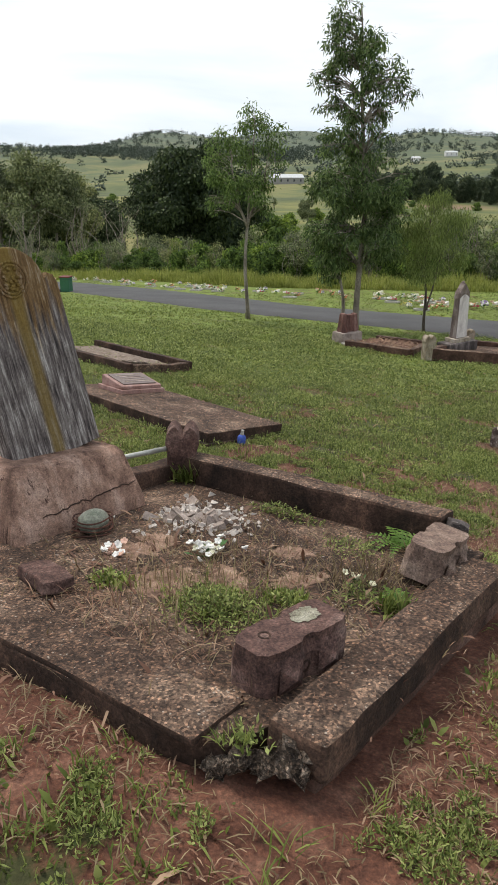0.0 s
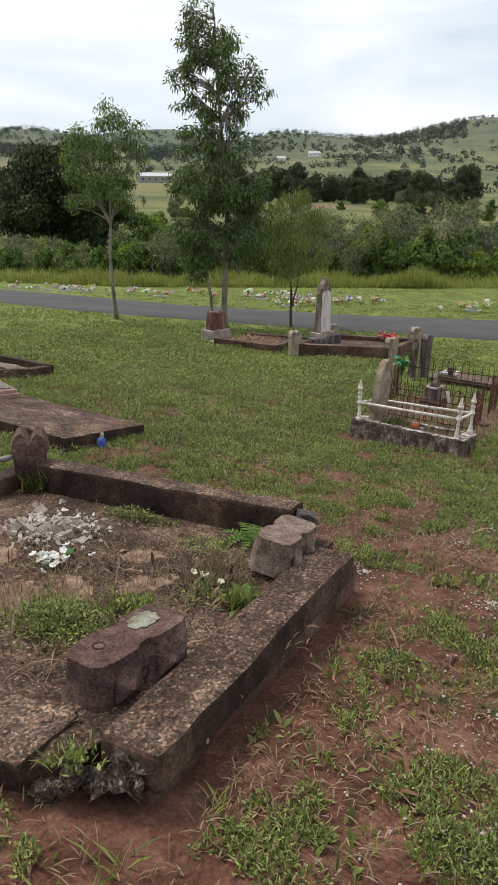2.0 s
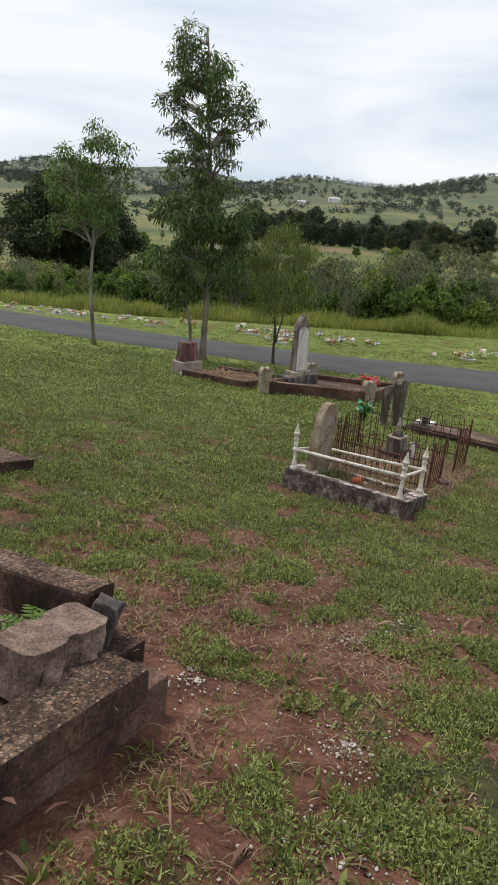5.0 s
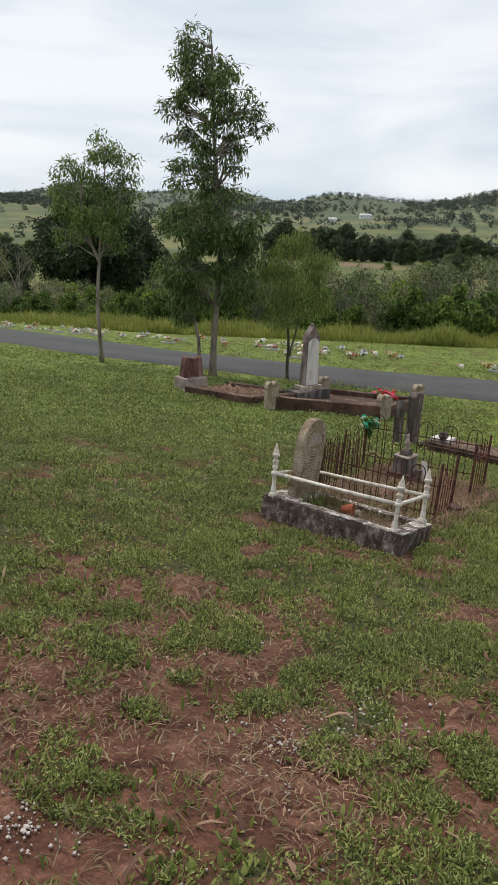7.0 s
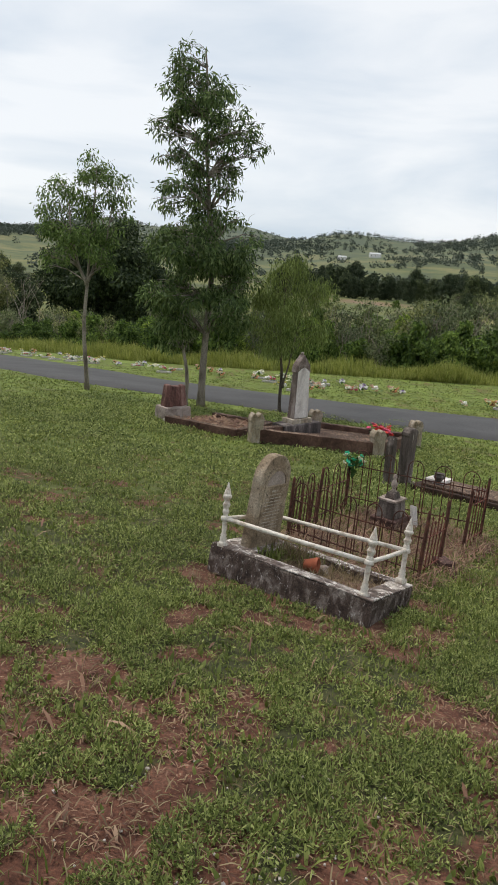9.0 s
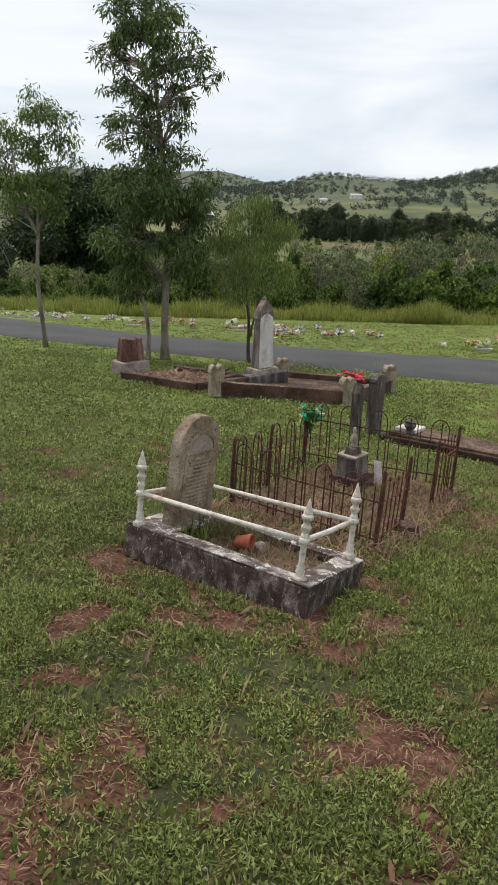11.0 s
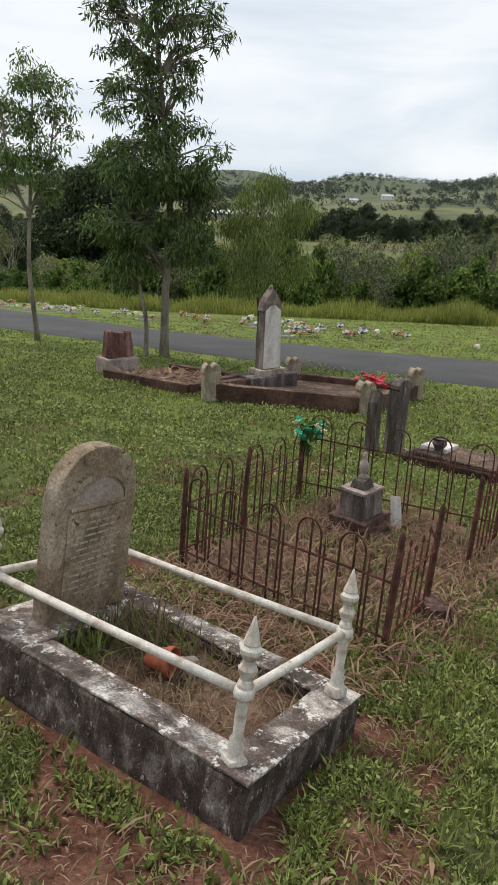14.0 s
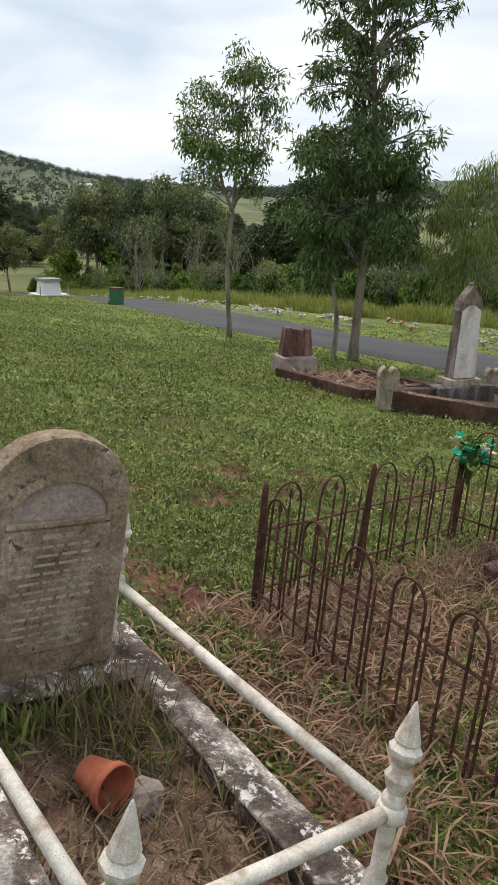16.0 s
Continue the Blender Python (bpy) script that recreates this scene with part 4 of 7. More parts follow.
will = [(0, 0, 3.5, .45, .35), (-.45, 0, 3.1, .45, .4), (.5, .1, 3.0, .5, .4), (0, .3, 2.6, .75, .45), (-.6, 0, 2.2, .42, .4), (.6, 0, 2.1, .45, .45), (0, -.3, 1.7, .5, .4), (.25, .2, 3.6, .3, .3)]
make_tree("bottlebrush_tree", (5.15, 20.75, gz(5.15, 20.75) - 0.05), [([(0, 0, 0), (-.03, 0, 1.0), (-.12, 0, 2.2), (-.05, 0, 3.3)], 0.05), ([(0.02, 0, .7), (.2, 0, 1.6), (.4, 0, 2.8)], 0.03)],
          sub_clumps([(x, y, z + 0.1, rx * 1.1, rz * 1.1) for x, y, z, rx, rz in will], 6, 0.55, 8), (0.13, 0.018), 2700, M["leaf_willow"], M["bark_dark"], "small wispy tree with fine yellow-green leaves", "tree", "trees by the road", 0, 0.72, 0.2, 9)


# templates for the woods beyond the lawn
def far_template(name, h, w, nclump, leaf, density, mat, bark, label, category, shape="round", droop=0.3, seed=1, trunk=0.35):
    g = np.random.default_rng(seed)
    cl = []
    for _ in range(nclump):
        t = g.uniform(0, 1)
        if shape == "round":
            z = h * (trunk + (1 - trunk) * t)
            rad = w / 2 * math.sin(math.pi * (0.18 + 0.75 * t))
        elif shape == "cone":
            z = h * (trunk + (1 - trunk) * t)
            rad = w / 2 * (1 - t) ** 0.8
        else:
            z = h * (trunk + (1 - trunk) * t)
            rad = w / 2 * (0.5 + 0.5 * t)
        a, q = g.uniform(0, 6.28), math.sqrt(g.uniform(0, 1)) * rad
        s_ = w * g.uniform(0.10, 0.19)
        cl.append((q * math.cos(a), q * math.sin(a), z, s_, s_ * g.uniform(0.6, 1.0)))
    stems = [([(0, 0, -0.3), (w * .02, 0, h * .3), (-w * .02, 0, h * .6), (0, 0, h * .9)], h * 0.02)]
    if shape == "scrub":
        stems += [([(0, 0, -0.2), (w * g.normal() * .15, w * g.normal() * .15, h * .5), (w * g.normal() * .3, w * g.normal() * .3, h * .95)], h * 0.009) for _ in range(9)]
    return make_tree(name, (0, 0, 0), stems, cl, leaf, density, mat, bark, label, category, "", 0, droop, 0.2, seed, limbs=(h > 5 or shape == "scrub"))


TEMPL = {
    "bush": far_template("bush", 2.6, 3.4, 34, (0.28, 0.15), 330, M["leaf_bush"], M["bark_dark"], "dense green bush in the scrub beyond the lawn", "bush", "round", 0.3, 11, 0.12),
    "vine": far_template("vine_bush", 3.6, 2.6, 36, (0.30, 0.16), 340, M["leaf_bush"], M["bark_dark"], "vine-draped green shrub in the scrub", "bush", "cone", 0.6, 12, 0.05),
    "scrub": far_template("scrub_tree", 4.2, 3.0, 26, (0.26, 0.08), 200, M["leaf_grey"], M["bark"], "grey-green twiggy scrub tree with bare stems", "tree", "scrub", 0.3, 13, 0.25),
    "dark": far_template("dark_tree", 11.0, 8.5, 60, (0.36, 0.17), 110, M["leaf_dark"], M["bark_dark"], "large dark green tree in the valley", "tree", "round", 0.4, 14, 0.22),
    "gum": far_template("valley_gum", 9.0, 6.0, 40, (0.32, 0.12), 120, M["leaf_grey"], M["bark"], "grey-green gum tree in the valley", "tree", "round", 0.4, 15, 0.35),
    "bare": far_template("bare_tree", 7.0, 5.0, 26, (0.3, 0.08), 12, M["leaf_grey"], M["bark"], "half-bare grey tree with spreading twigs", "tree", "scrub", 0.2, 16, 0.4),
    "pine": far_template("dark_pine", 12.0, 8.5, 40, (0.75, 0.40), 22, M["leaf_pine"], M["bark_dark"], "dark dense tree on the far field", "tree", "round", 0.4, 17, 0.12),
}
used = set()


def plant(kind, x, y, s, sz=1.0, group=""):
    m = Matrix.Translation((x, y, gz(x, y) - 0.1)) @ Matrix.Rotation(rng.uniform(0, 6.28), 4, "Z") @ Matrix.Diagonal((s, s, s * sz, 1))
    if kind not in used:
        used.add(kind)
        TEMPL[kind].matrix_basis = m
        ob = TEMPL[kind]
    else:
        ob = copy_thing(TEMPL[kind], Matrix.Translation((0, 0, 0)))
        ob.matrix_basis = m
    return tagged(ob, "", "", group or "scrub beyond the lawn")


for off0, off1, n_, kinds, smin, smax in ((2.6, 5.0, 95, ("bush", "vine", "bush", "scrub"), 0.45, 0.75), (5.0, 11.0, 110, ("bush", "scrub", "vine", "scrub", "bush"), 0.55, 0.85), (11.0, 24.0, 90, ("scrub", "bush", "scrub", "vine"), 0.65, 0.95)):
    for k in range(n_):
        q = bank_point(np.array([(k + rng.uniform(0, 1)) / n_ * 0.86 + 0.08]), np.array([rng.uniform(off0, off1)]))[0]
        plant(kinds[int(rng.integers(len(kinds)))], q[0], q[1], rng.uniform(smin, smax), rng.uniform(0.85, 1.15))


def by_angle(kind, a, r, s, sz=1.0, group="valley trees"):
    plant(kind, 3 + r * math.sin(radians(a)), 3 + r * math.cos(radians(a)), s, sz, group)


for row in (("dark", -6.3, 92, 1.35), ("dark", -4.0, 96, 1.1), ("dark", -7.6, 98, 1.3), ("gum", -16.5, 105, 1.55), ("gum", -18.5, 100, 1.6), ("gum", -14.8, 112, 1.4), ("gum", -20.5, 108, 1.6), ("gum", -22.5, 115, 1.7), ("dark", -15.5, 118, 1.1), ("dark", -12.8, 125, 0.9), ("gum", -24.5, 118, 1.6), ("bare", -12.5, 72, 0.95), ("dark", -18, 140, 1.2), ("gum", -20, 135, 1.3), ("dark", -22, 150, 1.3), ("gum", -16, 150, 1.2), ("dark", -17, 160, 1.1), ("gum", -24, 150, 1.4), ("gum", -27, 140, 1.2), ("dark", -33.5, 85, 1.4), ("dark", -37, 80, 1.5), ("gum", -30, 110, 1.0),
            ("bush", 0.5, 150, 2.4), ("bush", 1.6, 152, 2.2), ("dark", -29, 190, 0.9), ("bush", -26, 120, 2.0), ("bush", -22, 110, 2.4), ("bare", -15.5, 74, 1.0), ("gum", 4, 110, 0.6), ("dark", 33, 100, 0.8), ("gum", 38, 110, 1.1), ("bare", -20, 70, 0.9), ("gum", 9, 95, 0.5), ("scrub", 20, 90, 1.6), ("scrub", 25, 95, 1.7), ("bush", 15, 85, 1.8), ("bush", 28, 90, 2.0)):
    by_angle(row[0], row[1], row[2], row[3])
for k in range(66):
    q = 7.6 + 19.0 * (k + rng.uniform(-0.7, 0.7)) / 66
    big_ = 0.9 + 1.0 * max(0.0, 0.5 + float(fbm(q, 0.0, 1.0, 3)))
    by_angle("pine", q, rng.uniform(430, 520), rng.uniform(0.75, 1.1) * big_, rng.uniform(0.85, 1.2), "treeline across the valley")
for k in range(10):
    by_angle("pine", 19 + rng.uniform(0, 6), rng.uniform(300, 380), rng.uniform(0.5, 0.8), 1.0, "treeline across the valley")
for k in range(40):
    by_angle(("gum", "dark")[k % 2], rng.uniform(-32, -11), rng.uniform(190, 330), rng.uniform(0.7, 1.4), 1.0, "treeline across the valley")

for k in range(70):
    by_angle(("bush", "scrub", "bush", "gum")[k % 4], rng.uniform(-12, 32), rng.uniform(130, 430), rng.uniform(0.9, 2.2) * (0.5 if k % 4 == 3 else 1), 1.0, "valley bushes")

# far woods on the hills, nobody could count them
g2 = np.random.default_rng(21)
cs, rs, ks = [], [], []
for k in range(7000):
    a, r = g2.uniform(-45, 48), g2.uniform(650, 2700)
    x, y = 3 + r * math.sin(radians(a)), 3 + r * math.cos(radians(a))
    wood = float(fbm(np.array(x), np.array(y), 0.006, 7)) + 0.5 * float(fbm(np.array(x), np.array(y), 0.019, 9))
    if wood < 0.07 and g2.uniform() > 0.10:
        continue
    s_ = g2.uniform(2.2, 4.6) * (1 + r / 3000)
    cs.append((x, y, gz(x, y) + s_ * 0.7))
    rs.append((s_, s_, s_ * 0.9))
    ks.append(34)
for a0, a1, r, n_ in ((-14.5, -7.0, 1500, 260), (1.0, 4.0, 1500, 130), (17.5, 25.5, 1850, 260), (5, 12, 1700, 110), (-33, -22, 1950, 220)):
    for k in range(n_):
        a, r_ = g2.uniform(a0, a1), r * g2.uniform(0.90, 1.05)
        x, y = 3 + r_ * math.sin(radians(a)), 3 + r_ * math.cos(radians(a))
        s_ = g2.uniform(4, 7)
        cs.append((x, y, gz(x, y) + s_ * 0.6))
        rs.append((s_, s_, s_))
        ks.append(40)
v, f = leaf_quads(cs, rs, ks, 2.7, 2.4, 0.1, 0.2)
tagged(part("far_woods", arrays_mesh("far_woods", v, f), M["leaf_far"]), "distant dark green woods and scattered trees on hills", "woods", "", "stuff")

# ---- the double plot of old concrete ----
PF = Matrix(((0.5954, -0.8025, 0.0395, 0.0), (0.7939, 0.5952, 0.1248, 1.86), (-0.1236, -0.043, 0.9914, -0.4081), (0, 0, 0, 1)))


def inv_up(m):
    """A frame at m's origin with m's heading but standing upright."""
    h = m.to_3x3() @ Vector((1, 0, 0))
    r = Matrix.Rotation(math.atan2(h.y, h.x), 4, "Z")
    r.translation = m.translation
    return r


EYE_SIDE = Vector((0.12, 0.02, 1.47))
PS = Matrix.Translation(EYE_SIDE) @ Matrix.Scale(0.944, 4) @ Matrix.Translation(-EYE_SIDE) @ PF
plot = thing("kerbed_grave", PS, "double grave plot of old stained concrete, cracked and overgrown", "grave", "graves")
bm = block(2.45, 2.55, 0.36, (1.1, 1.27, -0.25), 0.012, 0.006, 0.09, 1.0)
for v in bm.verts:
    d_ = v.co.x + v.co.y
    if d_ < 0.12:
        v.co += Vector((0.10, 0.10, -0.02)) * min(1, (0.12 - d_) / 0.15) + noise.noise_vector(v.co * 25) * 0.03
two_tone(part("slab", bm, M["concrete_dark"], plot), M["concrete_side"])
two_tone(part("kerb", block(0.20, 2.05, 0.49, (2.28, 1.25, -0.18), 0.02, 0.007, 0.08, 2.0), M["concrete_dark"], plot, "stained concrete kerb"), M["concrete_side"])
part("kerb", block(0.9, 0.17, 0.42, (1.88, 2.42, -0.18), 0.02, 0.006, 0.08, 3.0), M["concrete_side"], plot)
part("kerb", block(0.62, 0.17, 0.39, (0.15, 2.42, -0.18), 0.02, 0.006, 0.08, 4.0), M["concrete_side"], plot)
edge = block(0.30, 2.3, 0.035, (0.03, 1.32, 0.10), 0.012, 0.006, 0.08, 5.0)
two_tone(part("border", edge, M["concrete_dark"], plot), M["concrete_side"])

kerb = thing("fallen_kerb", PF @ pose(0.92, -0.165, -0.02, 2, -0.5, 0), "long heavy concrete kerb slipped outwards from the plot", "kerb")
cap = block(1.83, 0.236, 0.14, (0, 0, 0.135), 0.022, 0.007, 0.06, 6.0, (1, 0.96))
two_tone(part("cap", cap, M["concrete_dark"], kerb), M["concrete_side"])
part("plinth", block(2.0, 0.20, 0.20, (0.13, 0.03, -0.065), 0.010, 0.006, 0.08, 7.0, (1, 0.93)), M["plinth_brown"], kerb)
for k, (x_, y_, z_, r_) in enumerate(((0.0, 0.06, 0.04, 0.062), (0.06, 0.0, 0.02, 0.055), (-0.04, 0.13, 0.01, 0.05))):
    bm = rock(r_, 0.9, 5.1 + k, 0.45)
    bmesh.ops.translate(bm, verts=bm.verts, vec=(x_, y_, z_))
    part("broken_corner", bm, M["rubble"], plot, "rough broken concrete showing aggregate")
bm = rock(0.115, 0.75, 3.3, 0.42)
for v in bm.verts:
    v.co.x *= 0.7
bmesh.ops.translate(bm, verts=bm.verts, vec=(-0.90, 0, 0.175))
part("broken_end", bm, M["rubble"], kerb, "rough broken concrete showing aggregate")

for (x, y, rz, s) in ((-0.07, 0.10, 0.2, 1.0), (0.0, -0.03, 1.0, 0.75), (0.07, 0.06, 2.0, 0.8), (-0.36, -0.10, 0.3, 0.75), (-0.12, 0.22, 0.7, 0.8), (-0.40, 0.0, 1.4, 0.45), (-0.22, -0.04, 2.6, 0.5), (-0.16, 0.05, 3.1, 0.45), (0.02, 0.16, 3.7, 0.7), (-0.46, -0.12, 4.2, 0.4)):
    t = part("rubble_lump", rock(0.085 * s, 0.6, rz, 0.4), M["rubble"])
    t.matrix_basis = PF @ pose(x, y, 0.01, 0, 0, rz * 57)
    tagged(t, "broken lump of lichened concrete aggregate on soil", "rubble", "rubble lumps")


def fallen_cap(m, hole, seed):
    """The fallen head of a corner post: gabled facets and a socket for a rail."""
    t = thing("fallen_post_head", m, "fallen faceted sandstone post head with rail socket, lichened", "stone block", "fallen post heads")
    L, W, H = 0.50, 0.24, 0.19
    bm = bmesh.new()
    prof = [(-0.5, 0.0), (-0.5, 0.62), (-0.43, 0.80), (-0.43, 1.0), (0.43, 1.0), (0.43, 0.80), (0.5, 0.62), (0.5, 0.0)]
    rows = []
    for x, s_ in ((-0.50, 0.55), (-0.44, 0.86), (-0.30, 1.0), (-0.10, 1.0), (-0.03, 0.80), (0.05, 0.80), (0.12, 1.0), (0.40, 1.0), (0.50, 0.78)):
        rows.append([bm.verts.new((x * L, y * W * s_, z * H)) for y, z in prof])
    for p_, q_ in zip(rows, rows[1:]):
        for j in range(len(prof)):
            bm.faces.new((p_[j], p_[(j + 1) % len(prof)], q_[(j + 1) % len(prof)], q_[j]))
    bm.faces.new(rows[0][::-1])
    bm.faces.new(rows[-1])
    bmesh.ops.recalc_face_normals(bm, faces=bm.faces)
    rough_up(bm, 0.003, 14, seed)
    part("body", bm, M["brownstone"], t)
    if hole:
        for (x, y, z, rx) in ((-0.13, 0.02, H + 0.0005, 0), (-0.005, -W * 0.4 - 0.002, 0.06, 90)):
            b2 = lathe(((0.027, -0.004), (0.027, 0.002), (0.019, 0.002), (0.018, -0.003)), 16)
            o = part("socket", b2, M["concrete_side"], t)
            o.matrix_basis = pose(x, y, z, rx)
    if not hole:
        for c_ in t.children:
            c_.data.materials[0] = M["tan_stone"]
    lw = bmesh.new()
    bmesh.ops.create_circle(lw, cap_ends=True, segments=48, radius=1)
    for v_ in lw.verts:
        q_ = 1 + 0.3 * noise.noise(Vector((v_.co.x * 1.5, v_.co.y * 1.5, seed))) + 0.25 * noise.noise(Vector((v_.co.x * 6, v_.co.y * 6, seed)))
        v_.co = Vector((v_.co.x * 0.075 * q_ + 0.11, v_.co.y * 0.05 * q_ + 0.02, H + 0.004))
    if hole:
        part("lichen_patch", lw, M["lichen"], t, "pale green lichen")
    else:
        lw.free()
    for j in range(2):
        tri = bmesh.new()
        y0 = -W / 2 - 0.002
        x0 = -0.17 + j * 0.225
        vs = [tri.verts.new(c) for c in ((x0 - 0.012, y0, 0.02), (x0 + 0.115, y0, 0.02), (x0 + 0.05, y0 - 0.034, 0.075), (x0 + 0.115, y0, 0.125), (x0 - 0.012, y0, 0.125))]
        for a, b_ in ((0, 1), (1, 3), (3, 4), (4, 0)):
            tri.faces.new((vs[a], vs[b_], vs[2]))
        part("facet", tri, M["brownstone"] if hole else M["tan_stone"], t)
    return t


fallen_cap(PS @ pose(0.50, 0.19, 0.112, 3, -2, -9), True, 1.0)
fallen_cap(PS @ pose(1.83, 0.13, 0.13, 10, 4, 4), False, 2.0)
bm = block(0.16, 0.12, 0.22, (0, 0, 0), 0.01, 0.02, 0.05, 9.0)
t = part("broken_post", bm, M["dark_stone"])
t.matrix_basis = PS @ pose(2.19, 0.16, 0.08, 12, 8, 20)
tagged(t, "broken dark corner post stump with jagged edges", "post")
bm = block(0.30, 0.17, 0.075, (0, 0, 0), 0.012, 0.012, 0.06, 12.0)
t = part("broken_slab", bm, M["brownstone"])
t.matrix_basis = PS @ pose(0.36, 1.55, 0.105, 5, 3, 75)
tagged(t, "broken piece of brown stone on the concrete", "stone block")

# headstone with its pedestal
HS = PS @ pose(1.07, 2.05, 0.06, 0, 0, 0)
hs = thing("headstone", HS, "tall leaning headstone, rust-orange and grey lichen, on pink stone", "headstone", "headstones")
bm = bmesh.new()
w0, w1, d0, d1, h0 = 0.52, 0.475, 0.0, 0.62, 0.44
cs_ = [(-w0, d0, 0), (w0, d0, 0), (w0, d1, 0), (-w0, d1, 0), (-w0, d0 + 0.03, 0.12), (w0, d0 + 0.03, 0.12), (w0, d1, 0.12), (-w0, d1, 0.12), (-w1, 0.185, 0.405), (w1, 0.185, 0.405), (w1, d1 - 0.05, 0.405), (-w1, d1 - 0.05, 0.405),
       (-w1 + 0.02, 0.235, h0), (w1 - 0.02, 0.235, h0), (w1 - 0.02, d1 - 0.08, h0), (-w1 + 0.02, d1 - 0.08, h0)]
vs = [bm.verts.new(c) for c in cs_]
for k in range(3):
    for j in range(4):
        bm.faces.new((vs[k * 4 + j], vs[k * 4 + (j + 1) % 4], vs[k * 4 + 4 + (j + 1) % 4], vs[k * 4 + 4 + j]))
bm.faces.new(vs[:4][::-1])
bm.faces.new(vs[12:])
bmesh.ops.recalc_face_normals(bm, faces=bm.faces)
bmesh.ops.bevel(bm, geom=list(bm.edges), offset=0.008, segments=1, affect="EDGES")
rough_up(bm, 0.003, 8)
part("pedestal", bm, M["pink_stone"], hs, "cracked pink sandstone pedestal")
crack = []
for k in range(26):
    z_ = 0.16 + 0.004 * k * 0.6 + 0.028 * noise.noise(Vector((k * 0.45, 3.0, 0)))
    crack.append((-0.30 + 0.031 * k, 0.03 + (z_ - 0.12) * 0.544 - 0.001, z_))
bm = tube(crack, 0.0045, 5)
part("crack", bm, M["concrete_side"], hs)


def tablet_material():
    m, nt, b, co = base_mat("lichened_tablet", 0.92)
    mp_ = nt.nodes.new("ShaderNodeMapping")
    mp_.inputs["Scale"].default_value = (17.0, 17.0, 1.5)
    nt.links.new(co, mp_.inputs["Vector"])
    st = noise_node(nt, mp_.outputs[0], 2.6, 7, 0.7, 0.3)
    col = ramp(nt, st, [(0.36, (0.035, 0.03, 0.03)), (0.46, (0.12, 0.10, 0.095)), (0.56, (0.24, 0.215, 0.20)), (0.66, (0.52, 0.49, 0.46))])
    sep = nt.nodes.new("ShaderNodeSeparateXYZ")
    nt.links.new(co, sep.inputs[0])
    # orange lichen: the crown of the stone and a run below it
    n1 = noise_node(nt, mp_.outputs[0], 1.3, 5)
    hgt = nt.nodes.new("ShaderNodeMath")
    hgt.operation = "MULTIPLY_ADD"
    hgt.inputs[1].default_value, hgt.inputs[2].default_value = 0.9, -0.70
    nt.links.new(sep.outputs["Z"], hgt.inputs[0])
    ad = nt.nodes.new("ShaderNodeMath")
    ad.operation = "ADD"
    nt.links.new(hgt.outputs[0], ad.inputs[0])
    nt.links.new(n1, ad.inputs[1])
    f1 = ramp(nt, ad.outputs[0], [(0.50, (0, 0, 0)), (0.68, (0.85, 0.85, 0.85))])
    col = mix_col(nt, f1, col, ramp(nt, st, [(0.35, (0.095, 0.050, 0.018)), (0.55, (0.20, 0.115, 0.035)), (0.72, (0.42, 0.34, 0.24))]))
    xa = nt.nodes.new("ShaderNodeMath")
    xa.operation = "ABSOLUTE"
    nt.links.new(sep.outputs["X"], xa.inputs[0])
    f2 = ramp(nt, xa.outputs[0], [(0.03, (0.75, 0.75, 0.75)), (0.06, (0, 0, 0))])
    col = mix_col(nt, f2, col, (0.20, 0.135, 0.03))
    fine = noise_node(nt, co, 70, 4, 0.7)
    col = mix_col(nt, 0.5, col, ramp(nt, fine, [(0.3, (0.5, 0.5, 0.5)), (0.6, (1.15, 1.15, 1.15))]), "MULTIPLY")
    nt.links.new(col, b.inputs["Base Color"])
    bump(nt, b, mix_col(nt, 0.5, st, fine), 0.6, 0.015)
    return m


M["tablet"] = tablet_material()


def shouldered(w, h, arch, n=14):
    """A tablet outline: upright sides, concave shoulders, a round head."""
    pts = [(-w / 2, 0), (w / 2, 0), (w / 2 * 0.97, h * 0.80)]
    pts += [(w / 2 * 0.97 - 0.02, h * 0.84), (w / 2 * 0.80, h * 0.855), (w / 2 * 0.72, h * 0.835)]
    for k in range(n + 1):
        a = math.pi * k / n
        pts.append((math.cos(a) * w / 2 * 0.70, h - arch + math.sin(a) * arch))
    pts += [(-w / 2 * 0.72, h * 0.835), (-w / 2 * 0.80, h * 0.855), (-w / 2 * 0.97 + 0.02, h * 0.84), (-w / 2 * 0.97, h * 0.80)]
    return pts


tb = part("tablet", outline_solid(shouldered(0.68, 1.33, 0.24), 0.13, 0.014, 0.003), M["tablet"], hs, "lichen-streaked stone tablet with a carved wreath")
tb.matrix_basis = pose(0.10, 0.43, 0.40, -7, -12, 0)
ring = bmesh.new()
for k in range(26):
    a = 2 * math.pi * k / 26
    for j in range(2):
        c = Matrix.Translation((math.cos(a) * (0.105 - 0.02 * j), -0.068, 1.14 + math.sin(a) * (0.105 - 0.02 * j))) @ Matrix.Rotation(-a, 4, "Y") @ Matrix.Diagonal((0.010, 0.007, 0.018, 1))
        bmesh.ops.create_icosphere(ring, subdivisions=1, radius=1, matrix=c)
for k in range(22):
    a, r = rng.uniform(0, 6.28), 0.075 * math.sqrt(rng.uniform())
    bmesh.ops.create_icosphere(ring, subdivisions=1, radius=1, matrix=Matrix.Translation((math.cos(a) * r, -0.07, 1.14 + math.sin(a) * r)) @ Matrix.Diagonal((0.017, 0.012, 0.013, 1)))
part("wreath", ring, M["tablet"], tb, "carved flower wreath")


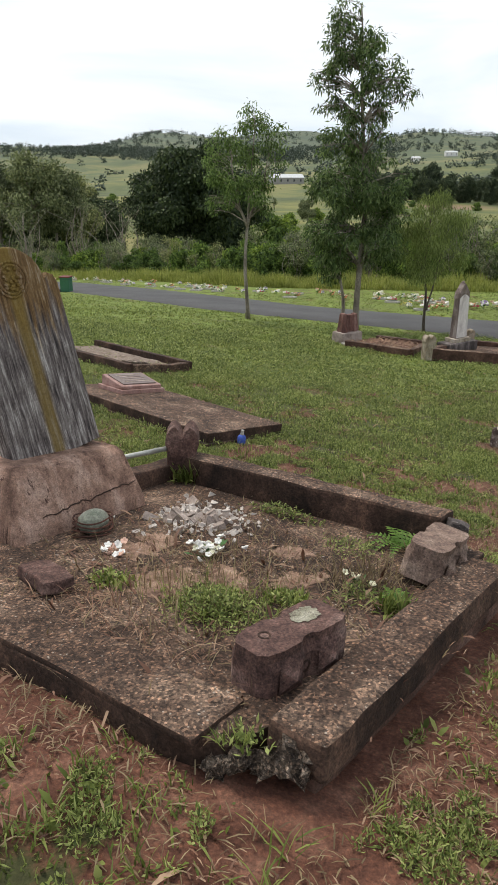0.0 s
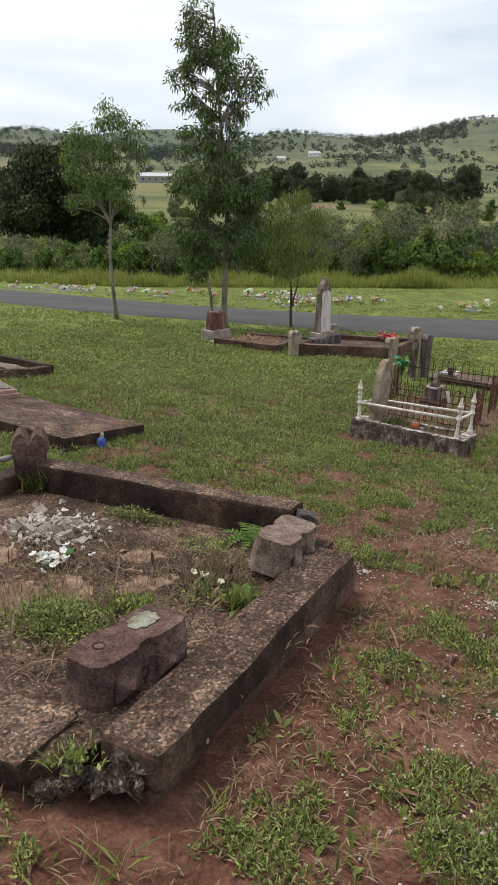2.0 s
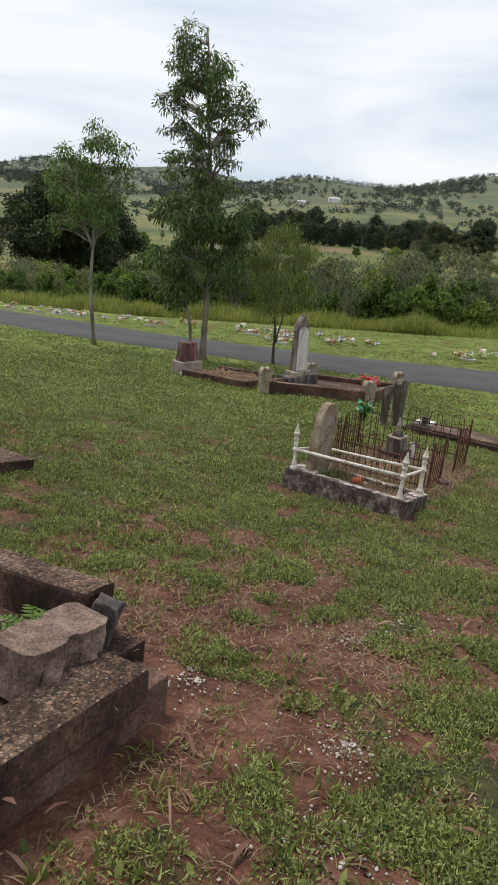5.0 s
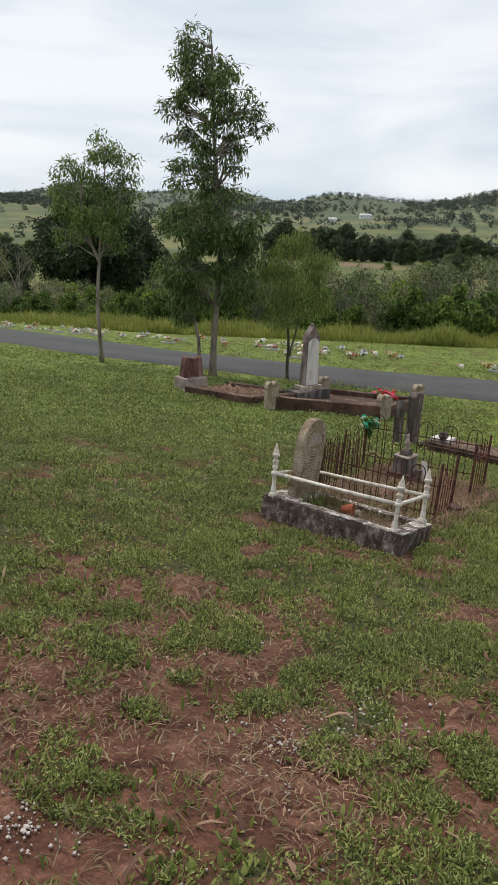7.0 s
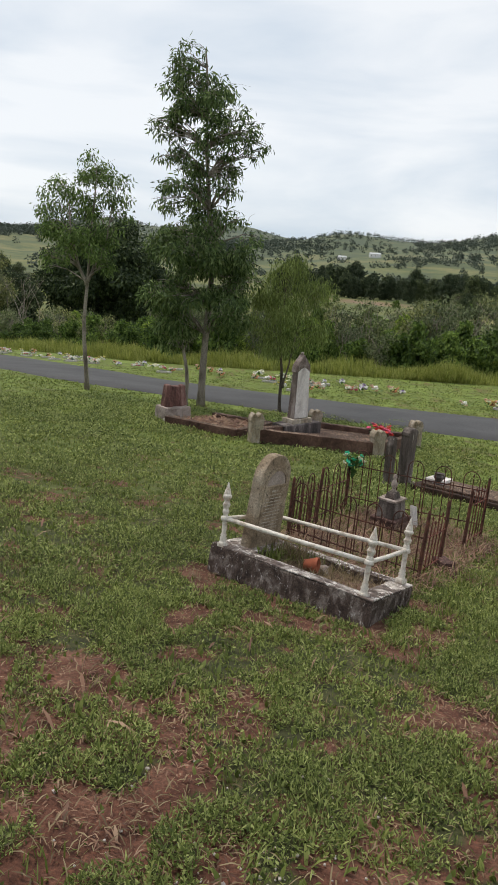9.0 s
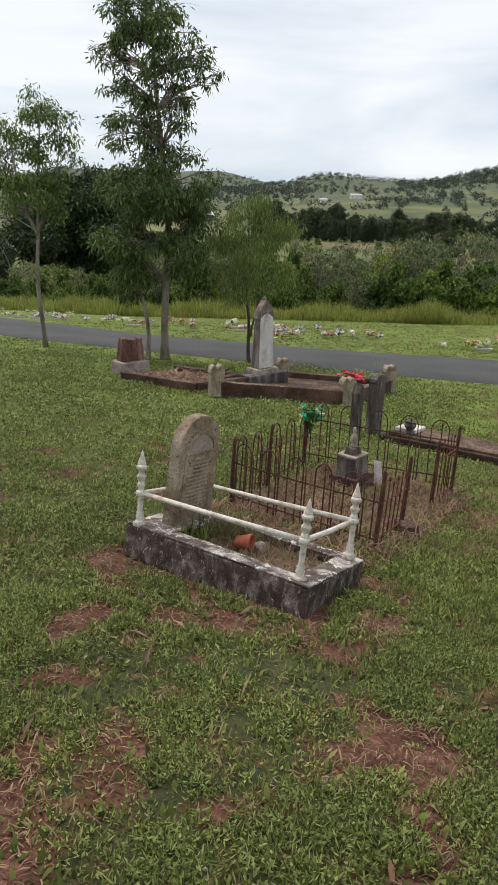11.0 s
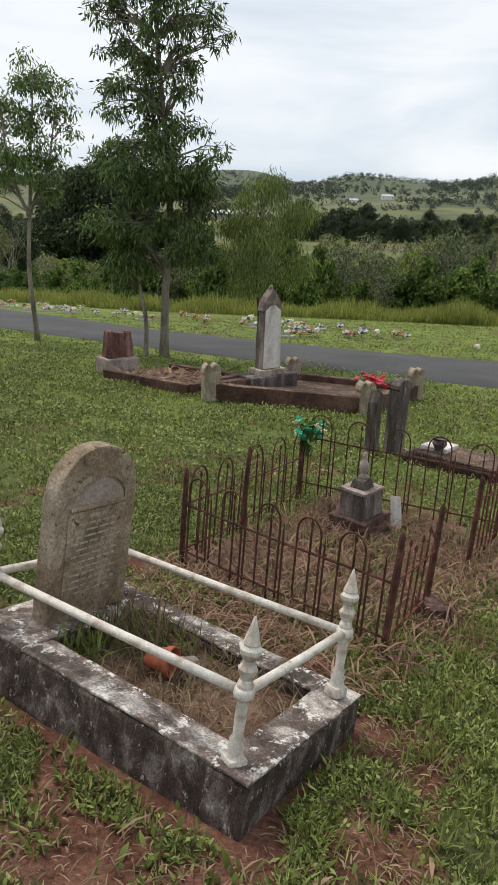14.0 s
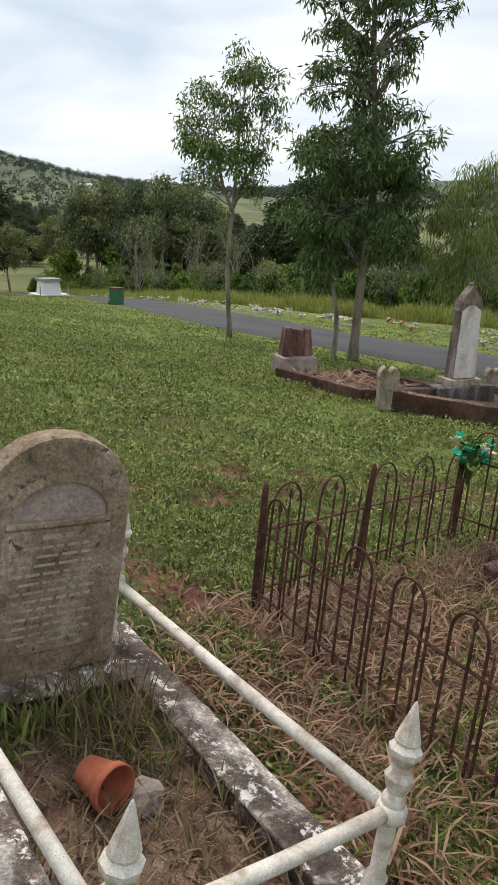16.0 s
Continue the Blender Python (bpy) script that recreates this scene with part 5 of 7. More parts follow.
# corner post with a notched head, and the rail
def trefoil_post(m, w, h, mat, label, group=""):
    t = thing("corner_post", m, label, "post", group)
    pts = [(-w / 2, 0), (w / 2, 0), (w / 2, h * 0.70), (w * 0.58, h * 0.79), (w * 0.53, h * 0.90), (w * 0.40, h * 0.97), (w * 0.25, h), (w * 0.11, h * 0.95), (0, h * 0.87), (-w * 0.11, h * 0.95), (-w * 0.25, h), (-w * 0.40, h * 0.97), (-w * 0.53, h * 0.90), (-w * 0.58, h * 0.79), (-w / 2, h * 0.70)]
    part("shaft", outline_solid(pts, w * 0.85, 0.012, 0.004), mat, t)
    a = [(-w * 0.20, h * 0.55), (w * 0.20, h * 0.55), (w * 0.20, h * 0.74), (0, h * 0.84), (-w * 0.20, h * 0.74)]
    for sgn in (-1, 1):
        o = part("recess", outline_solid(a, 0.012, 0.003, 0), mat, t)
        o.matrix_basis = Matrix.Translation((0, sgn * w * 0.425, 0))
    return t


trefoil_post(inv_up(PS @ pose(2.28, 2.36, -0.10)) @ pose(0, 0, 0, 0, 3, -50), 0.21, 0.62, M["brownstone"], "weathered brown stone corner post with a rounded notched head")
a, b_ = PS @ Vector((2.26, 2.36, 0.36)), PS @ Vector((1.5, 2.42, 0.36))
tagged(part("rail", tube([a, b_], 0.018, 10), M["galvanised"], None, "", True), "galvanised pipe rail running from the stone post", "rail")


# ---- what lies on the plot ----
def on_plot(u, v):
    return PS @ Vector((u, v, 0.105))


def sprig_mesh(cu, cv, ru, rv, n_, h, w, lean=0.5):
    u, v = rng.normal(cu, ru, n_), rng.normal(cv, rv, n_)
    q = np.array([tuple(on_plot(a_, c_)) for a_, c_ in zip(u, v)])
    return blades(q, rng.uniform(0.4, 1.2, n_) * h, rng.uniform(0.6, 1.4, n_) * w, np.clip(rng.normal(lean, 0.25, n_), 0.05, 0.97))


def sprig_leaves(cu, cv, ru, rv, n_, high, l, w):
    """A low heap of small leaves on the plot."""
    u, v = rng.normal(cu, ru, n_), rng.normal(cv, rv, n_)
    fall = np.exp(-((u - cu) / ru) ** 2 / 3 - ((v - cv) / rv) ** 2 / 3)
    q = np.array([tuple(on_plot(a_, c_)) for a_, c_ in zip(u, v)])
    q[:, 2] += high * fall * rng.uniform(0, 1, n_)
    a, e = rng.uniform(0, 2 * np.pi, n_), rng.normal(0.3, 0.45, n_)
    ax = np.stack([np.cos(a) * np.cos(e), np.sin(a) * np.cos(e), np.sin(e)], -1)
    sd = np.stack([-np.sin(a), np.cos(a), rng.normal(0, 0.4, n_)], -1)
    ll, ww = (l * rng.uniform(0.6, 1.4, n_))[:, None], (w * rng.uniform(0.6, 1.4, n_))[:, None]
    vv = np.stack([q, q + ax * ll * 0.5 + sd * ww / 2, q + ax * ll, q + ax * ll * 0.5 - sd * ww / 2], 1)
    return vv.reshape(-1, 3), (np.arange(n_) * 4)[:, None] + np.arange(4)[None]


stuff_mesh("leafy_plot_weeds", [sprig_leaves(0.72, 0.74, 0.10, 0.13, 3000, 0.10, 0.023, 0.008), sprig_leaves(1.0, 0.52, 0.05, 0.07, 350, 0.05, 0.028, 0.011), sprig_leaves(1.85, 0.62, 0.08, 0.10, 420, 0.04, 0.024, 0.008), sprig_leaves(2.05, 1.25, 0.035, 0.14, 480, 0.09, 0.027, 0.010),
                                sprig_leaves(0.6, 1.35, 0.05, 0.06, 180, 0.05, 0.03, 0.012), sprig_leaves(0.03, 0.05, 0.035, 0.035, 70, 0.03, 0.03, 0.011), sprig_leaves(1.3, 0.3, 0.10, 0.06, 260, 0.05, 0.028, 0.010)],
           M["clover"], "leafy green weeds heaped over the cracked plot", "weeds")
stuff_mesh("plot_weeds", [sprig_mesh(0.70, 0.74, 0.12, 0.17, 160, 0.13, 0.003, 0.5), sprig_mesh(1.0, 0.55, 0.05, 0.08, 200, 0.07, 0.008), 
                          sprig_mesh(0.0, 0.06, 0.04, 0.04, 50, 0.06, 0.005, 0.6), sprig_mesh(1.25, 0.08, 0.03, 0.04, 90, 0.10, 0.012), sprig_mesh(2.2, 2.25, 0.04, 0.05, 140, 0.16, 0.02), sprig_mesh(0.6, 1.3, 0.05, 0.05, 90, 0.06, 0.012)],
           M["grass"], "green weeds growing through the cracked concrete plot", "weeds")
stuff_mesh("plot_dry_grass", [sprig_mesh(1.1, 1.0, 0.45, 0.45, 900, 0.10, 0.003, 0.75), sprig_mesh(0.75, 0.9, 0.2, 0.2, 240, 0.16, 0.003, 0.4), sprig_mesh(1.45, 0.35, 0.12, 0.1, 200, 0.14, 0.004, 0.5), sprig_mesh(1.0, 1.2, 0.6, 0.6, 700, 0.09, 0.006, 0.96), sprig_mesh(1.2, 0.25, 0.4, 0.12, 200, 0.1, 0.005, 0.95)],
           M["grass_dry"], "dry stalks and dead grass on the grave plot", "grass")
stuff_mesh("plot_leaf_litter", [sprig_mesh(0.9, 1.0, 0.5, 0.6, 170, 0.10, 0.015, 0.96), sprig_mesh(0.35, 1.0, 0.10, 0.3, 220, 0.13, 0.004, 0.96), sprig_mesh(1.3, 1.0, 0.5, 0.5, 1500, 0.045, 0.006, 0.9)], M["litter"], "fallen brown gum leaves on the grave plot", "leaf")


def chips(spots, n_, size, name, mat, label, category):
    bm = bmesh.new()
    for cu, cv, ru, rv in spots:
        for _ in range(n_):
            q = on_plot(rng.normal(cu, ru), rng.normal(cv, rv))
            s_ = size * rng.uniform(0.25, 1.0)
            mm = Matrix.Translation(q) @ Euler(tuple(rng.uniform(0, 6.28, 3))).to_matrix().to_4x4() @ Matrix.Diagonal((s_, s_ * rng.uniform(0.4, 1), s_ * rng.uniform(0.2, 0.5), 1))
            bmesh.ops.create_cube(bm, size=1, matrix=mm)
    o = part(name, bm, mat)
    return tagged(o, label, category, "", "stuff")


chips(((1.62, 1.62, 0.16, 0.17),), 260, 0.055, "broken_marble_chips", M["quartz"], "heap of broken white marble chips and rubble", "rubble")
chips(((1.62, 1.62, 0.14, 0.15),), 26, 0.13, "marble_shards", M["pale_stone"], "larger grey shards of a broken marble slab", "rubble")
chips(((1.0, 1.2, 0.5, 0.5), (0.9, 1.5, 0.12, 0.12)), 110, 0.022, "stone_chips", M["pale_stone"], "small pale stone chips scattered over the plot", "rubble")
for k, (u, v, su, sv) in enumerate(((0.78, 1.12, 0.19, 0.16), (0.95, 0.85, 0.24, 0.10), (1.15, 1.55, 0.13, 0.12), (1.55, 0.85, 0.12, 0.08), (1.25, 0.62, 0.18, 0.08), (0.95, 1.55, 0.12, 0.16))):
    bm = bmesh.new()
    bmesh.ops.create_circle(bm, cap_ends=True, segments=60, radius=1)
    fc = list(bm.faces)
    out = bmesh.ops.extrude_face_region(bm, geom=fc)
    bmesh.ops.translate(bm, verts=[g_ for g_ in out["geom"] if isinstance(g_, bmesh.types.BMVert)], vec=(0, 0, 0.007))
    for v_ in bm.verts:
        q_ = 1 + 0.35 * noise.noise(Vector((v_.co.x * 2 + k * 5, v_.co.y * 2, 0))) + 0.4 * noise.noise(Vector((v_.co.x * 5, v_.co.y * 5, k))) + 0.25 * noise.noise(Vector((v_.co.x * 13, v_.co.y * 13, k)))
        v_.co = Vector((v_.co.x * su * q_, v_.co.y * sv * q_, v_.co.z))
    o = part("clay_patch", bm, M["clay"])
    o.matrix_basis = PS @ pose(u, v, 0.108, 0, 0, k * 40)
    tagged(o, "bare orange clay showing through the concrete", "soil patch", "clay patches")

wire = thing("wire_basket", PS @ pose(1.0, 1.93, 0.11, 0, 0, 0), "rusted wire flower basket with a green stone inside", "basket")
for k in range(4):
    bm = tube([(0.14 * math.cos(a_) * (1 - 0.04 * k), 0.10 * math.sin(a_), 0.01 + 0.03 * k + 0.01 * math.sin(2 * a_ + k)) for a_ in np.linspace(0, 6.3, 26)], 0.005, 5)
    part("wire_ring", bm, M["rust"], wire)
bm = bmesh.new()
bmesh.ops.create_icosphere(bm, subdivisions=3, radius=1)
for v_ in bm.verts:
    v_.co = Vector((v_.co.x * 0.105, v_.co.y * 0.075, v_.co.z * 0.075 + 0.07))
rough_up(bm, 0.01, 12)
part("stone", bm, stone("green_stone", (0.10, 0.12, 0.09), (0.24, 0.25, 0.20), (0.38, 0.36, 0.30), 8.0), wire, "mossy grey-green rounded stone")


def bunch(name, m, cols, n_, spread_, h, label, group="", green=True, petal=0.02):
    """A bunch of artificial flowers: heads of small petals on stems and leaves."""
    t = thing(name, m, label, "flowers", group)
    heads_ = {}
    for k in range(n_):
        col = cols[int(rng.integers(len(cols)))]
        if col not in heads_:
            bm = bmesh.new()
            for j in range(5):
                a_ = j * 1.257
                mm = Matrix.Translation((math.cos(a_) * petal * 0.6, math.sin(a_) * petal * 0.6, 0)) @ Matrix.Rotation(a_, 4, "Z") @ Matrix.Rotation(-0.6, 4, "Y") @ Matrix.Diagonal((petal, petal * 0.7, petal * 0.3, 1))
                bmesh.ops.create_icosphere(bm, subdivisions=1, radius=1, matrix=mm)
            me_ = bpy.data.meshes.new("flower")
            bm.to_mesh(me_)
            bm.free()
            me_.materials.append(M[col])
            heads_[col] = me_
        o_ = new("flower", heads_[col])
        o_.parent = t
        o_.matrix_basis = pose(rng.normal(0, spread_), rng.normal(0, spread_), h * rng.uniform(0.45, 1.0), rng.normal(0, 25), rng.normal(0, 25), rng.uniform(0, 360))
    if green:
        bm = bmesh.new()
        for _ in range(max(5, n_ // 2)):
            e = Vector((rng.normal(0, spread_ * 1.1), rng.normal(0, spread_ * 1.1), h * rng.uniform(0.3, 0.9)))
            tube([(0, 0, 0), e * 0.6, e], [0.004, 0.003, 0.002], 4, bm)
            sd = Vector((-e.y, e.x, 0)).normalized() * petal * 0.8 if e.xy.length > 1e-4 else Vector((petal, 0, 0))
            vs_ = [bm.verts.new(c) for c in (e * 0.7, e + sd, e * 1.25, e - sd)]
            bm.faces.new(vs_)
        part("stalk", bm, M["stem_green"], t)
    return t


bunch("flower_bunch", inv_up(PS @ pose(1.18, 1.18, 0.105)), ["petal_white", "petal_white", "petal_white", "petal_cream"], 26, 0.05, 0.07, "faded white artificial flowers lying on the plot", "", True, 0.016)
bunch("flower_bunch", inv_up(PS @ pose(0.88, 1.62, 0.105)), ["petal_white", "petal_peach"], 12, 0.04, 0.05, "crumbled white artificial flowers on the plot", "", False, 0.016)
bunch("flower_bunch", inv_up(PS @ pose(1.42, 0.38, 0.105)), ["petal_cream"], 5, 0.05, 0.06, "faded artificial flowers beside the kerb", "", True, 0.014)


def fern(m, n_, l, label):
    t = thing("fern", m, label, "fern")
    for k in range(n_):
        a_ = k * 2.4
        bm = bmesh.new()
        pts = [Vector((math.cos(a_) * l * s_ * 0.9, math.sin(a_) * l * s_ * 0.9, l * (0.75 * s_ - 0.6 * s_ * s_))) for s_ in np.linspace(0, 1, 9)]
        tube(pts, [0.003] * 9, 4, bm)
        sd = Vector((-math.sin(a_), math.cos(a_), 0.1))
        for j in range(1, 9):
            wl_ = l * 0.26 * (1 - (j / 9.5) ** 1.6)
            for sg in (-1, 1):
                d_ = (pts[j] - pts[j - 1]).normalized()
                b0 = pts[j]
                bm.faces.new([bm.verts.new(c) for c in (b0 - d_ * l * 0.035, b0 + sd * sg * wl_ * 0.6 - d_ * 0.004, b0 + sd * sg * wl_ + d_ * l * 0.05, b0 + d_ * l * 0.04)])
        part("frond", bm, M["fern"], t)
    return t


fern(inv_up(PS @ pose(2.08, 0.42, 0.11)), 11, 0.21, "bright green fern growing inside the kerb corner")
fern(inv_up(PS @ pose(1.38, 0.14, 0.105)), 7, 0.10, "small yellow-green fern beside the kerb")

# ---- the white grave behind the headstone ----
wg = thing("white_grave", plot_frame(-2.25, 4.75), "white-painted low grave kerb with a white pipe rail", "grave", "graves")
part("kerb", block(1.1, 0.9, 0.22, (0.0, 0.3, -0.02), 0.015, 0.003), M["slab_white"], wg)
part("rail", tube([(-0.5, -0.1, 0.42), (0.5, -0.1, 0.42)], 0.022, 10), M["white_iron"], wg)
for x in (-0.5, 0.5):
    part("post", tube([(x, -0.1, 0.15), (x, -0.1, 0.44)], 0.025, 10), M["white_iron"], wg)

# ---- the slab grave with the plaque ----
SF = plot_frame(0.34, 7.20, (0.68, 0.73))
sg = thing("slab_grave", SF, "flat grey concrete grave slab lying in the lawn", "grave", "graves")
two_tone(part("slab", block(1.12, 2.5, 0.16, (-0.55, 1.25, -0.04), 0.012, 0.004, 0.12, 3.0), M["concrete_dark"], sg), M["concrete_side"])
part("plinth", block(1.2, 2.58, 0.05, (-0.55, 1.25, -0.03), 0.01, 0.003, 0.15, 4.0), M["concrete_side"], sg)
pl = thing("desk_plaque", SF @ pose(-0.42, 2.05, 0.118, 0, 0, 0), "sloped pink granite desk headstone with a bronze plaque", "headstone", "headstones")
bm = block(0.66, 0.46, 0.05, (0, 0, 0), 0.006, 0)
part("base", bm, M["granite"], pl)
bm = bmesh.new()
vs = [bm.verts.new(c) for c in ((-0.3, -0.2, 0.05), (0.3, -0.2, 0.05), (0.3, 0.2, 0.05), (-0.3, 0.2, 0.05), (-0.3, -0.2, 0.09), (0.3, -0.2, 0.09), (0.3, 0.2, 0.17), (-0.3, 0.2, 0.17))]
for f_ in ((0, 1, 2, 3), (4, 5, 6, 7), (0, 1, 5, 4), (1, 2, 6, 5), (2, 3, 7, 6), (3, 0, 4, 7)):
    bm.faces.new([vs[k] for k in f_])
bmesh.ops.recalc_face_normals(bm, faces=bm.faces)
bmesh.ops.bevel(bm, geom=list(bm.edges), offset=0.006, segments=1, affect="EDGES")
part("desk", bm, M["granite"], pl)
bm = block(0.50, 0.32, 0.012, (0, 0, 0), 0.003, 0)
o = part("plaque", bm, M["bronze"], pl, "bronze plaque with lettering")
o.matrix_basis = pose(0, 0, 0.131, 11.3, 0, 0)
for k in range(5):
    bm = block(0.36 - 0.06 * (k % 2), 0.014, 0.004, (0, 0.10 - 0.05 * k, 0.012), 0, 0)
    part("lettering", bm, M["pale_stone"], o)

bt = thing("glass_bottle", inv_up(plot_frame(-0.08, 6.62)) @ pose(0, 0, 0, 6, 4, 0) @ Matrix.Scale(0.72, 4), "small blue and clear flower jar standing on the grass", "bottle")
part("body", lathe(((0.05, 0), (0.058, 0.02), (0.058, 0.10), (0.03, 0.13)), 14), M["bottle_blue"], bt, "", True)
part("neck", lathe(((0.03, 0.13), (0.022, 0.15), (0.022, 0.19), (0.026, 0.195)), 12), M["slab_white"], bt, "", True)

# ---- the kerbed plot behind it ----
KF = plot_frame(-0.95, 11.1, (0.68, 0.73))
kg = thing("kerbed_grave", KF, "low kerbed grave filled with brown gravel, kerb broken", "grave", "graves")
part("bed", block(1.0, 2.3, 0.06, (-0.62, 1.25, 0.0), 0.01, 0.01, 0.1, 6.0), stone("brown_gravel_bed", (0.09, 0.06, 0.045), (0.19, 0.145, 0.115), (0.30, 0.25, 0.20), 9.0, None, 0.6, 0.8), kg, "brown gravel and dead leaves")
part("kerb", block(0.13, 2.5, 0.17, (-0.02, 1.25, -0.02), 0.015, 0.006, 0.1, 7.0), M["concrete_side"], kg)
part("kerb", block(0.13, 2.5, 0.17, (-1.22, 1.25, -0.02), 0.015, 0.006, 0.1, 8.0), M["concrete_side"], kg)
part("kerb", block(1.06, 0.13, 0.15, (-0.62, 0.0, -0.02), 0.015, 0.012, 0.1, 9.0), M["concrete_dark"], kg)
part("kerb_piece", block(0.4, 0.18, 0.13, (-1.0, 0.14, 0.02), 0.015, 0.02, 0.07, 10.0), M["rubble"], kg)

# ---- the small grave with white iron posts and rails ----
WF = plot_frame(3.82, 6.88, (0.63, 0.78), 0.0, 1.0) @ pose(0, 0, -0.025, 2.0, 2.0, 0)
wk = thing("small_kerbed_grave", WF, "small grave with lime-washed lichened kerb and weedy bed", "grave", "graves")
W, L, KH = 0.80, 1.33, 0.212
for nm, sx, sy, cx, cy in (("kerb", W, 0.15, W / 2, 0.075), ("kerb", 0.146, L - 0.45, 0.0735, 0.14 + (L - 0.45) / 2), ("kerb", 0.146, L - 0.45, W - 0.0735, 0.14 + (L - 0.45) / 2), ("head_slab", W, 0.32, W / 2, L - 0.16)):
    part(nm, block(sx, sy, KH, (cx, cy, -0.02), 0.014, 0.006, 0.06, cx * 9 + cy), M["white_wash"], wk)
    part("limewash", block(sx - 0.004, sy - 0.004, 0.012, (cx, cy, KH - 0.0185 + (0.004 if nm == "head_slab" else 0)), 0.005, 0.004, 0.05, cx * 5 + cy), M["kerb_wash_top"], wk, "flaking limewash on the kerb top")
part("bed", block(W - 0.27, L - 0.46, 0.15, (W / 2, 0.15 + (L - 0.46) / 2, 0.0), 0.01, 0.02, 0.08, 3.0), stone("grave_bed", (0.06, 0.035, 0.025), (0.14, 0.08, 0.055), (0.22, 0.15, 0.11), 8.0, None, 0.6, 0.8), wk, "brown soil bed")
POST = ((0.028, 0), (0.035, 0.0), (0.035, 0.035), (0.029, 0.042), (0.024, 0.062), (0.029, 0.075), (0.021, 0.088), (0.026, 0.100), (0.017, 0.115), (0.0195, 0.18), (0.018, 0.26), (0.026, 0.27), (0.026, 0.285), (0.020, 0.30), (0.030, 0.325), (0.032, 0.335), (0.022, 0.35), (0.020, 0.362),
        (0.034, 0.385), (0.036, 0.40), (0.026, 0.412), (0.028, 0.418), (0.004, 0.50), (0.001, 0.505))
tops = {}
for key, foot_, top_ in (("near", (3.811, 7.013, -1.282), (3.870, 7.084, -0.790)), ("foot", (4.225, 7.480, -1.384), (4.276, 7.566, -0.905)), ("head", (2.905, 7.720, -1.232), (2.932, 7.822, -0.776)), ("back", (3.305, 8.225, -1.365), (3.345, 8.300, -0.900))):
    foot_, top_ = Vector(foot_), Vector(top_)
    m = Matrix.Translation(foot_ - (top_ - foot_) * 0.02) @ (top_ - foot_).to_track_quat("Z", "Y").to_matrix().to_4x4() @ Matrix.Rotation(radians(65), 4, "Z") @ Matrix.Scale(0.98, 4)
    p_ = thing("iron_post", m, "white-painted turned iron post with a pointed finial", "post", "white iron posts")
    part("shaft", lathe(POST[:14], 14), M["white_iron"], p_, "", True)
    part("base", block(0.064, 0.064, 0.040, (0, 0, 0.002), 0.006, 0.001, 0.03), M["white_iron"], p_, "square cast base")
    part("finial", lathe(POST[13:], 8), M["white_iron"], p_)
    part("collar", lathe(((0.012, 0.235), (0.032, 0.238), (0.034, 0.25), (0.034, 0.262), (0.03, 0.272), (0.012, 0.275)), 12), M["white_iron"], p_, "", True).matrix_basis = Matrix.Translation((0, 0, -0.03 if key in ("head", "back") else 0))
    tops[key] = m @ Vector((0, 0, 0.225 if key in ("head", "back") else 0.255))
for a_, b_ in (("near", "foot"), ("near", "head"), ("foot", "back"), ("head", "back")):
    o = part("rail", tube([tops[a_], tops[a_].lerp(tops[b_], 0.5) + Vector((0, 0, -0.004)), tops[b_]], 0.0165, 10), M["white_iron"], None, "", True)
    tagged(o, "white-painted iron pipe rail with rust spots", "rail", "white rails")

sh = thing("small_headstone", WF @ pose(0.40, 1.145, KH - 0.006, 1, -4.2, 0), "small round-topped grey headstone with lichen and worn lettering", "headstone", "headstones")


def arched(w, h, n_=18):
    return [(-w / 2, 0), (w / 2, 0), (w / 2 * 0.98, h - w * 0.46)] + [(math.cos(math.pi * k / n_) * w / 2 * 0.97, h - w * 0.44 + math.sin(math.pi * k / n_) * w * 0.44) for k in range(1, n_)] + [(-w / 2 * 0.98, h - w * 0.46)]


part("stone", outline_solid(arched(0.44, 0.735), 0.085, 0.010, 0.003), M["old_tablet"], sh)
bm = bmesh.new()
outer = [(math.cos(math.pi * k / 18) * 0.165, 0.50 + math.sin(math.pi * k / 18) * 0.135) for k in range(19)]
inner = [(math.cos(math.pi * k / 18) * 0.140, 0.50 + math.sin(math.pi * k / 18) * 0.112) for k in range(19)]
for k in range(18):
    q = [bm.verts.new(c) for c in ((outer[k][0], -0.043, outer[k][1]), (outer[k + 1][0], -0.043, outer[k + 1][1]), (outer[k + 1][0], -0.053, outer[k + 1][1]), (inner[k + 1][0], -0.053, inner[k + 1][1]), (inner[k + 1][0], -0.043, inner[k + 1][1]), (inner[k][0], -0.043, inner[k][1]), (inner[k][0], -0.053, inner[k][1]), (outer[k][0], -0.053, outer[k][1]))]
    for f_ in ((0, 1, 2, 7), (7, 2, 3, 6), (6, 3, 4, 5)):
        bm.faces.new([q[j] for j in f_])
part("moulding", bm, M["old_tablet"], sh)
part("ledge", block(0.30, 0.018, 0.016, (0, -0.046, 0.485), 0.003, 0.001), M["old_tablet"], sh)
part("tympanum", outline_solid([(x, z + 0.001) for x, z in inner], 0.006, 0, 0), M["pale_stone"], sh, "paler carved panel").matrix_basis = Matrix.Translation((0, -0.0425, 0))
part("panel", outline_solid([(-0.155, 0.09), (0.155, 0.09), (0.155, 0.475), (-0.155, 0.475)], 0.008, 0.002, 0), M["old_tablet"], sh, "inscription panel with worn lettering").matrix_basis = Matrix.Translation((0, -0.0435, 0))
g3 = np.random.default_rng(5)
